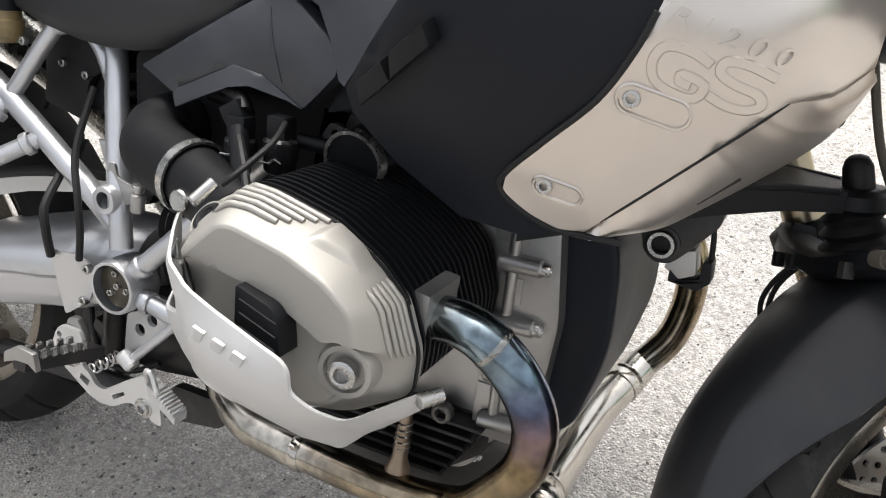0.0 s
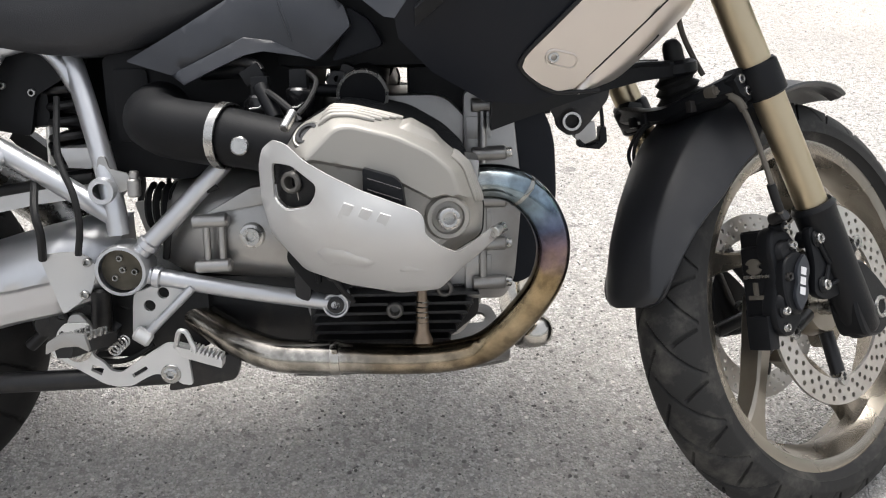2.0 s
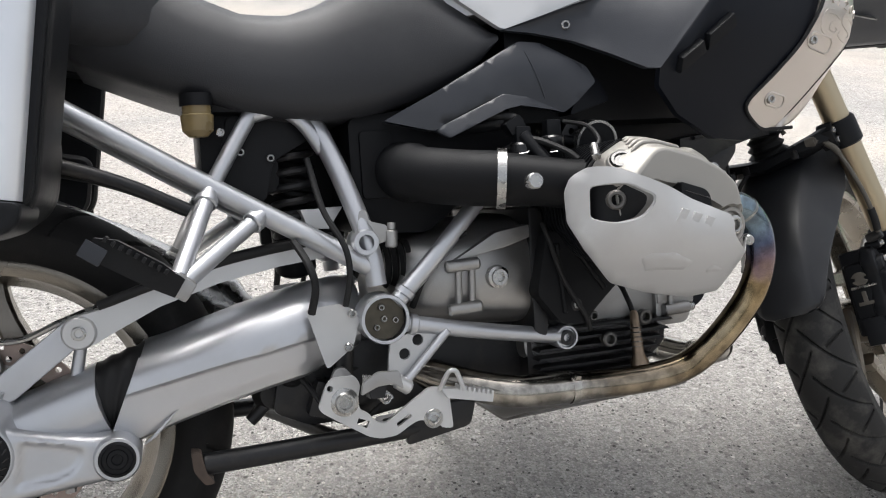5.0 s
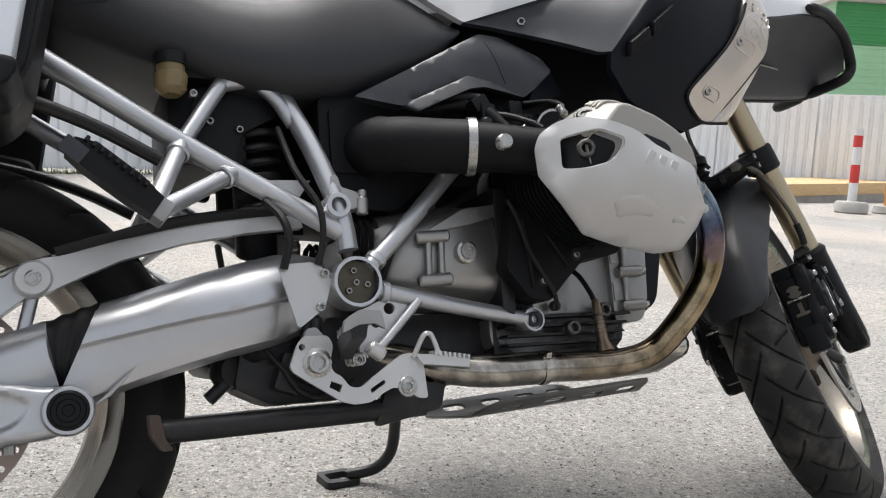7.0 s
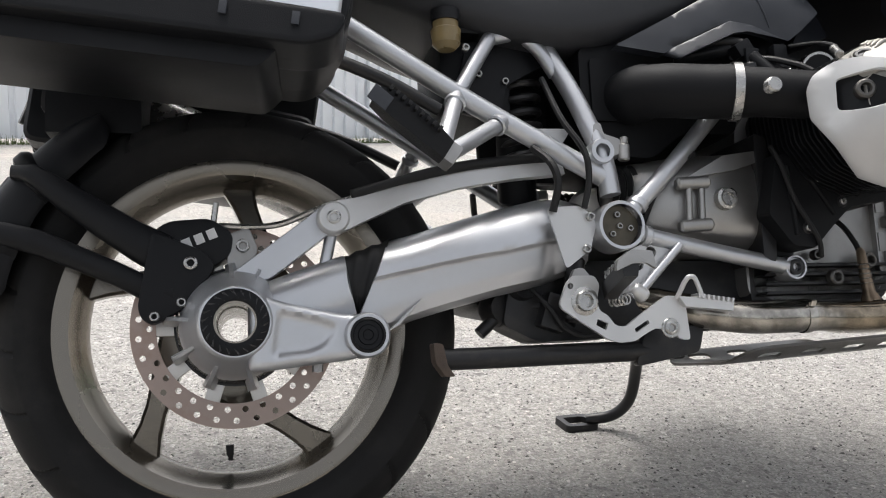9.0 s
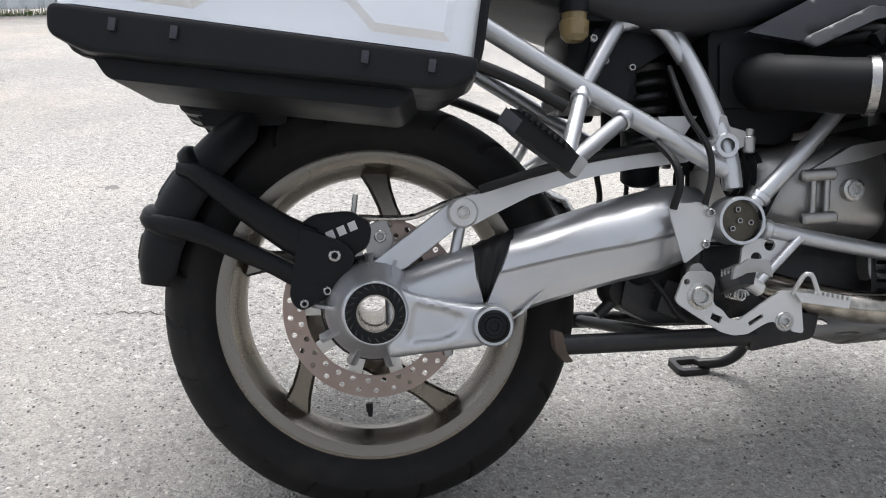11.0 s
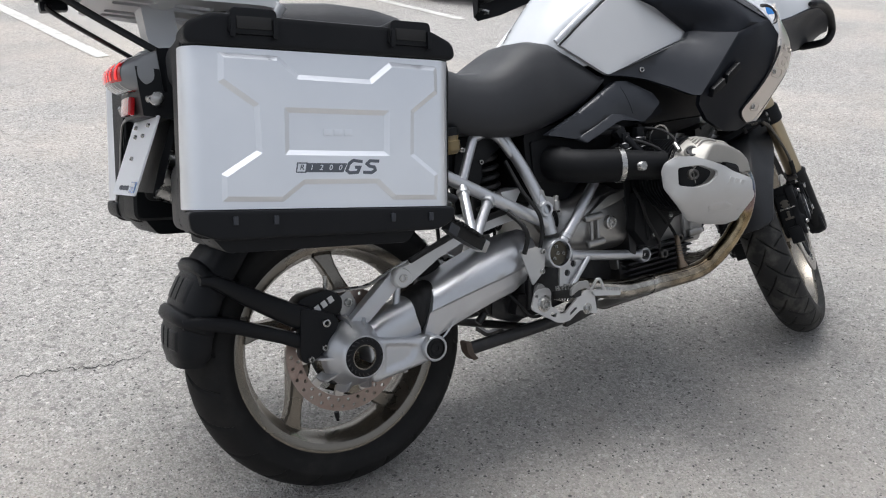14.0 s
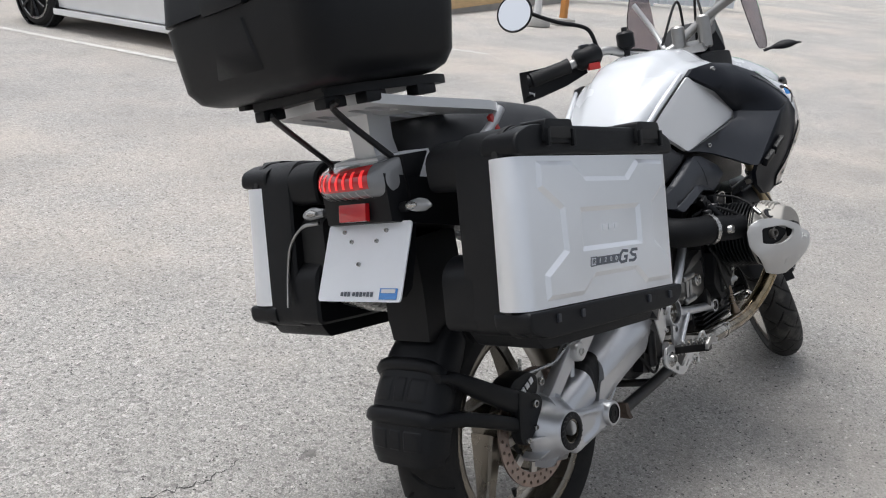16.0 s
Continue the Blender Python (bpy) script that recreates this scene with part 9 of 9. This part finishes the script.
for sy in (-1, 1):
    stalk = part("rear_indicator", tube([(-0.3, 0.105 * sy, 0.872), (-0.305, 0.122 * sy, 0.874), (-0.308, 0.135 * sy, 0.875), (-0.31, 0.152 * sy, 0.875), (-0.31, 0.168 * sy, 0.873), (-0.31, 0.18 * sy, 0.872)], [0.008, 0.0095, 0.0125, 0.0145, 0.0115, 0.003], 16, 0.8), CLEAR, motorcycle, "clear rear indicator lens")
    part("reflector_core", tube([(-0.318, 0.128 * sy, 0.875), (-0.32, 0.14 * sy, 0.876), (-0.32, 0.155 * sy, 0.876)], [0.004, 0.0075, 0.004], 10), STEEL, stalk)
    part("stalk", rod((-0.295, 0.08 * sy, 0.87), (-0.303, 0.118 * sy, 0.873), 0.01, 12), BLACK, stalk)
part("rear_reflector", box((-0.333, 0.0, 0.872), (0.012, 0.075, 0.034), 0.003, pose(0, 0, 0, 0, 12, 0)), RED_LENS, motorcycle, "red rear reflector")
carrier = part("plate_carrier", soften(loft([[(x, -w, z), (x, w, z), (x - 0.02, w, z - 0.012), (x - 0.02, -w, z - 0.012)] for x, w, z in ((-0.25, 0.07, 0.865), (-0.265, 0.09, 0.83), (-0.295, 0.1, 0.77), (-0.315, 0.1, 0.72))]), 0.004), BLACK, motorcycle, "black number plate carrier")
plate_m = Matrix.Translation((-0.3385, -0.006, 0.778)) @ pose(0, 0, 0, 0, 26.5, 0) @ pose(0, 0, 0, 0, 0, -90)
plate_bm = sheet(rounded([(-0.115, -0.077), (0.115, -0.077), (0.115, 0.077), (-0.115, 0.077)], 0.008, 3), thick=0.003)
plate_ob = part("number_plate", moved(plate_bm, plate_m), PLATE_WHITE, motorcycle, "blank white number plate with small printed bars")
for x, z in ((-0.065, 0.06), (0.052, 0.06), (-0.04, 0.04), (0.03, 0.04), (-0.01, -0.005)):
    part("screw", moved(bolt((0, 0, 0), (0, -1, 0), 0.0042, 0.004), plate_m @ Matrix.Translation((x, -0.001, z))), STEEL, plate_ob)
for i in range(9):
    part("printed_bar", moved(box((0, 0, 0), (0.0065, 0.001, 0.009 if i % 3 else 0.0075), 0), plate_m @ Matrix.Translation((-0.045 + 0.0098 * i + (0.004 if i > 2 else 0), -0.0012, -0.063))), LETTER_DARK, plate_ob)
part("printed_patch", moved(box((0, 0, 0), (0.046, 0.001, 0.021), 0), plate_m @ Matrix.Translation((0.082, -0.0012, -0.062))), BLUE, plate_ob, "small blue printed patch")
part("printed_patch", moved(box((0, 0, 0), (0.036, 0.001, 0.007), 0), plate_m @ Matrix.Translation((0.082, -0.0022, -0.057))), LETTER_WHITE, plate_ob)
part("spray_flap", soften(loft([[(x - 0.061, -w, z), (x + 0.061, -w, z), (x + 0.061, w, z), (x - 0.061, w, z)] for x, w, z in ((-0.176, 0.05, 0.8), (-0.18, 0.055, 0.7), (-0.184, 0.055, 0.635), (-0.184, 0.05, 0.59))]), 0.006), BLACK, motorcycle, "black inner mudguard flap")

# ---- panniers ----
def pannier_frame():
    u = Vector((0.449, -0.038, -0.066)).normalized()
    w = Vector((0.036, 0.004, 0.255))
    w = (w - u * w.dot(u)).normalized()
    v = w.cross(u)
    m = Matrix((u, v, w)).transposed().to_4x4()
    m.translation = (-0.094, -0.379, 0.779)
    return m


PAN_W, PAN_H = 0.452, 0.256


def pressed_bar(line, base, crown, high, y):
    return band_on(line, base, crown, high, lambda px, pz: y)


def pressed_field(line, hollow, slope, high, y):
    """A raised field with sloping flanks and a sunk hollow, standing out to -Y from a flat at y."""
    top, low = inset(line, slope), inset(hollow, -slope)
    bm = bmesh.new()
    edges = []
    for ring in (top, low):
        vs = [bm.verts.new((px, y - high, pz)) for px, pz in ring]
        edges += [bm.edges.new((vs[i - 1], vs[i])) for i in range(len(vs))]
    bmesh.ops.triangle_fill(bm, use_beauty=True, use_dissolve=False, edges=edges, normal=(0, -1, 0))
    for a, b in ((line, top), (hollow, low)):
        bm2 = loft([[(px, y + 0.0006, pz) for px, pz in a], [(px, y - high, pz) for px, pz in b]], False)
        bm = join(bm, bm2)
    return bm


def pannier(m, flip, label, group):
    case = thing("pannier", BIKE, label, "pannier", group)
    put = (lambda bm: mirror_y(moved(bm, m))) if flip else (lambda bm: moved(bm, m))
    a, b = PAN_W / 2, PAN_H / 2
    shell = [(-0.228, -0.175), (0.2, -0.168), (0.234, -0.13), (0.236, 0.13), (0.205, 0.178), (-0.2, 0.183), (-0.231, 0.15)]
    part("body", put(slab(rounded(shell, 0.035, 5), 0.03, 0.13, 0.012, 3)), BLACK, case, "black moulded case body")
    part("upper_body", put(slab(rounded([(-0.225, 0.085), (0.225, 0.085), (0.2, 0.172), (-0.2, 0.176), (-0.232, 0.148)], 0.02, 4), 0.1, 0.205, 0.015, 3)), BLACK, case)
    part("lower_body", put(slab(rounded([(-0.228, -0.168), (0.195, -0.162), (0.225, -0.13), (0.225, -0.045), (-0.2, -0.03), (-0.23, -0.06)], 0.022, 4), 0.1, 0.19, 0.015, 3)), BLACK, case)
    part("seam_rim", put(slab(rounded([(x * 1.012, z * 1.012) for x, z in shell], 0.035, 5), 0.02, 0.034, 0.004, 2)), SOFT_RUBBER, case)
    part("front_shell", put(slab(rounded(shell, 0.035, 5), 0.009, 0.024, 0.006, 3)), BLACK, case)
    # silver lid: pressed channel lines in the flat
    rim_line = [(-0.182, 0.121), (-0.084, 0.12), (-0.051, 0.092), (0.072, 0.09), (0.109, 0.121), (0.2, 0.118), (0.202, 0.07), (0.156, 0.034), (0.155, -0.035), (0.201, -0.07), (0.2, -0.118), (0.113, -0.117), (0.082, -0.089), (-0.043, -0.09), (-0.079, -0.118), (-0.18, -0.117),
                (-0.181, -0.071), (-0.124, -0.033), (-0.127, 0.035), (-0.183, 0.073)]
    rect = [(-0.067, 0.027), (0.097, 0.027), (0.097, -0.031), (-0.067, -0.031)]

    def dep(x):
        edge = max(0.0, x - a + 0.025, -x - 0.205)
        return -0.016 + 26 * edge * edge

    turn = [(-0.2365, 0.03)] + [(-0.205 - 0.0315 * math.sin(radians(10 * i)), -0.016 + 0.036 * (1 - math.cos(radians(10 * i)))) for i in range(9, 0, -1)]
    xs = turn + [(x, dep(x)) for x in [-0.205, 0.0] + [a - 0.025 * i / 6 for i in range(6, -1, -1)]]
    lid = part("lid", put(loft([[(x, d, -b), (x, d, b), (max(x, -0.217), max(d + 0.012, 0.006) + 0.03, b), (max(x, -0.217), max(d + 0.012, 0.006) + 0.03, -b)] for x, d in xs])), CASE_METAL, case, "satin aluminium lid with pressed ridges", 60)
    part("pressed_field", put(pressed_field(rim_line, rect, 0.0098, 0.0055, -0.0158)), CASE_METAL, lid, "", 1)
    for i in range(3):
        part("embossed_mark", put(box((-0.003 + 0.018 * i, -0.0169, -0.002), (0.014, 0.002, 0.011), 0.0008)), CASE_METAL, lid)
    # printed model mark: a boxed designation and two plain slanted shapes
    part("printed_box", put(pressed_bar([(-0.059, -0.0685), (-0.043, -0.0685), (-0.0405, -0.0535), (-0.0565, -0.0535), (-0.059, -0.0685)], 0.0011, 0.001, 0.0006, -0.0213)), LETTER_DARK, lid)
    part("printed_bar", put(moved(slab([(-0.042, -0.0685), (0.022, -0.0685), (0.029, -0.0535), (-0.0395, -0.0535)], 0, 0.0007, 0), pose(0, -0.0219, 0))), LETTER_DARK, lid)
    for i, ch in enumerate("R1200"):
        bm = lettering(ch, 0.0125, 0.0005, 1.0, 0.25)
        if flip:
            bmesh.ops.scale(bm, vec=(-1, 1, 1), verts=bm.verts[:])
        part("printed_character", put(moved(bm, pose((-0.05 + 0.0165 * i) * (-1 if flip else 1), -0.0225, -0.061))), CASE_METAL if i else LETTER_DARK, lid)
    for gx, path in ((0.042, ((1.0, 0.8), (-0.4, 1.0), (-0.9, 0.5), (-1.0, -0.6), (-0.5, -1.0), (0.7, -0.9), (0.8, -0.1), (0.1, -0.1))), (0.072, ((1.0, 0.9), (-0.4, 0.95), (-0.75, 0.45), (-0.2, 0.05), (0.5, -0.05), (0.75, -0.55), (0.3, -0.95), (-1.0, -0.9)))):
        line = [(gx + u * 0.012 + v * 0.003, -0.059 + v * 0.0105) for u, v in path]
        part("printed_shape", put(pressed_bar(line, 0.0027, 0.0026, 0.0008, -0.0211)), LETTER_DARK, lid)
    band = part("top_band", put(slab(rounded([(-a - 0.008, b + 0.0015), (a + 0.008, b + 0.0015), (a + 0.004, b + 0.03), (a - 0.04, b + 0.05), (-a + 0.035, b + 0.053), (-a - 0.006, b + 0.035)], 0.015, 4), -0.022, 0.06, 0.014, 4)), BLACK, case)
    for x in (-0.125, 0.145):
        latch = part("latch", put(soften(slab(rounded([(x - 0.042, b + 0.02), (x + 0.042, b + 0.02), (x + 0.036, b + 0.062), (x - 0.036, b + 0.062)], 0.008), -0.028, 0.03, 0.004), 0)), BLACK, case, "black lid latch")
        # Black block on the latch face stands for the slot's shade.
        part("latch_slot", put(box((x, -0.0285, b + 0.038), (0.056, 0.004, 0.02), 0.003)), RECESS_SHADE, latch)
        for k in (-1, 1):
            part("latch_tooth", put(box((x + 0.034 * k, -0.03, b + 0.03), (0.008, 0.008, 0.03), 0.002)), BLACK, latch)
    low = part("bottom_band", put(slab(rounded([(-a - 0.008, -b - 0.0015), (a + 0.008, -b - 0.0015), (a + 0.002, -b - 0.028), (a - 0.03, -b - 0.042), (-a + 0.04, -b - 0.05), (-a - 0.004, -b - 0.035)], 0.012, 4), -0.022, 0.06, 0.014, 4)), BLACK, case)
    for x in (-0.16, -0.094, 0.111, 0.183):
        part("band_clip", put(box((x, -0.0235, -b - 0.018), (0.008, 0.005, 0.014), 0.001)), GREY_PLASTIC, low)
    for x in (-0.17, -0.05, 0.12):
        part("rubber_foot", put(box((x, 0.08, -0.178), (0.03, 0.02, 0.014), 0.004)), SOFT_RUBBER, case)
    part("bottom_tray", put(slab(rounded([(-0.2, -0.165), (0.17, -0.165), (0.15, -0.192), (-0.17, -0.2)], 0.01), 0.005, 0.16, 0.008)), BLACK, case)
    part("mounting_hook", put(box((0.2, 0.14, -0.1), (0.05, 0.06, 0.05), 0.01)), BLACK_STEEL, case)
    return case


pannier(pannier_frame(), False, "silver-lidded black hard pannier on the rear frame", "panniers on the motorcycle")
left_pannier = pannier(pannier_frame(), True, "silver-lidded black hard pannier beside the silencer", "panniers on the motorcycle")
part("recess_edge", tube(glide([(-0.31, 0.135, 0.855), (-0.312, 0.19, 0.848), (-0.315, 0.235, 0.81), (-0.325, 0.25, 0.75), (-0.345, 0.245, 0.685)], 6), 0.005, 8, 0.6), CAST, left_pannier, "pale edge of the silencer recess")
# Black block stands for the shade within the silencer recess.
part("recess_wall", soften(slab(rounded([(-0.3, 0.68), (-0.1, 0.66), (-0.05, 0.84), (-0.28, 0.86)], 0.02), 0.16, 0.235, 0), 0.01), RECESS_SHADE, left_pannier)

# ---- top case ----
top_case = thing("top_case", BIKE @ Matrix.Translation((0, 0.008, 0.022)), "large black moulded top case on the rear rack", "top case")
secs = []
for z, gx0, gx1, w in ((1.083, -0.46, -0.2, 0.15), (1.086, -0.48, -0.19, 0.17), (1.096, -0.505, -0.178, 0.19), (1.12, -0.52, -0.168, 0.203), (1.2, -0.525, -0.16, 0.212), (1.235, -0.527, -0.158, 0.214), (1.236, -0.52, -0.165, 0.207), (1.242, -0.52, -0.165, 0.207), (1.243, -0.529, -0.156, 0.216), (1.36, -0.515, -0.165, 0.205), (1.41, -0.48, -0.19, 0.18), (1.425, -0.42, -0.23, 0.14)):
    secs.append([(x, y, z) for x, y in rounded([(gx0, -w), (gx1, -w), (gx1, w), (gx0, w)], 0.055, 6)])
part("shell", loft(secs), BLACK, top_case, "black moulded shell with a lid seam", 40)
part("lock_panel", soften(loft([[(x, -w, z), (x - 0.006, -w * 0.9, z), (x - 0.006, w * 0.9, z), (x, w, z)] for x, w, z in ((-0.49, 0.075, 1.095), (-0.517, 0.07, 1.13), (-0.521, 0.055, 1.17), (-0.523, 0.045, 1.215))]), 0.002), BLACK, top_case, "raised lock panel")
part("lid_handle", box((-0.528, 0.0, 1.25), (0.014, 0.12, 0.03), 0.006), BLACK, top_case)
for y in (-0.1, 0.12):
    part("rubber_foot", box((-0.43, y, 1.08), (0.03, 0.02, 0.012), 0.003), SOFT_RUBBER, top_case)
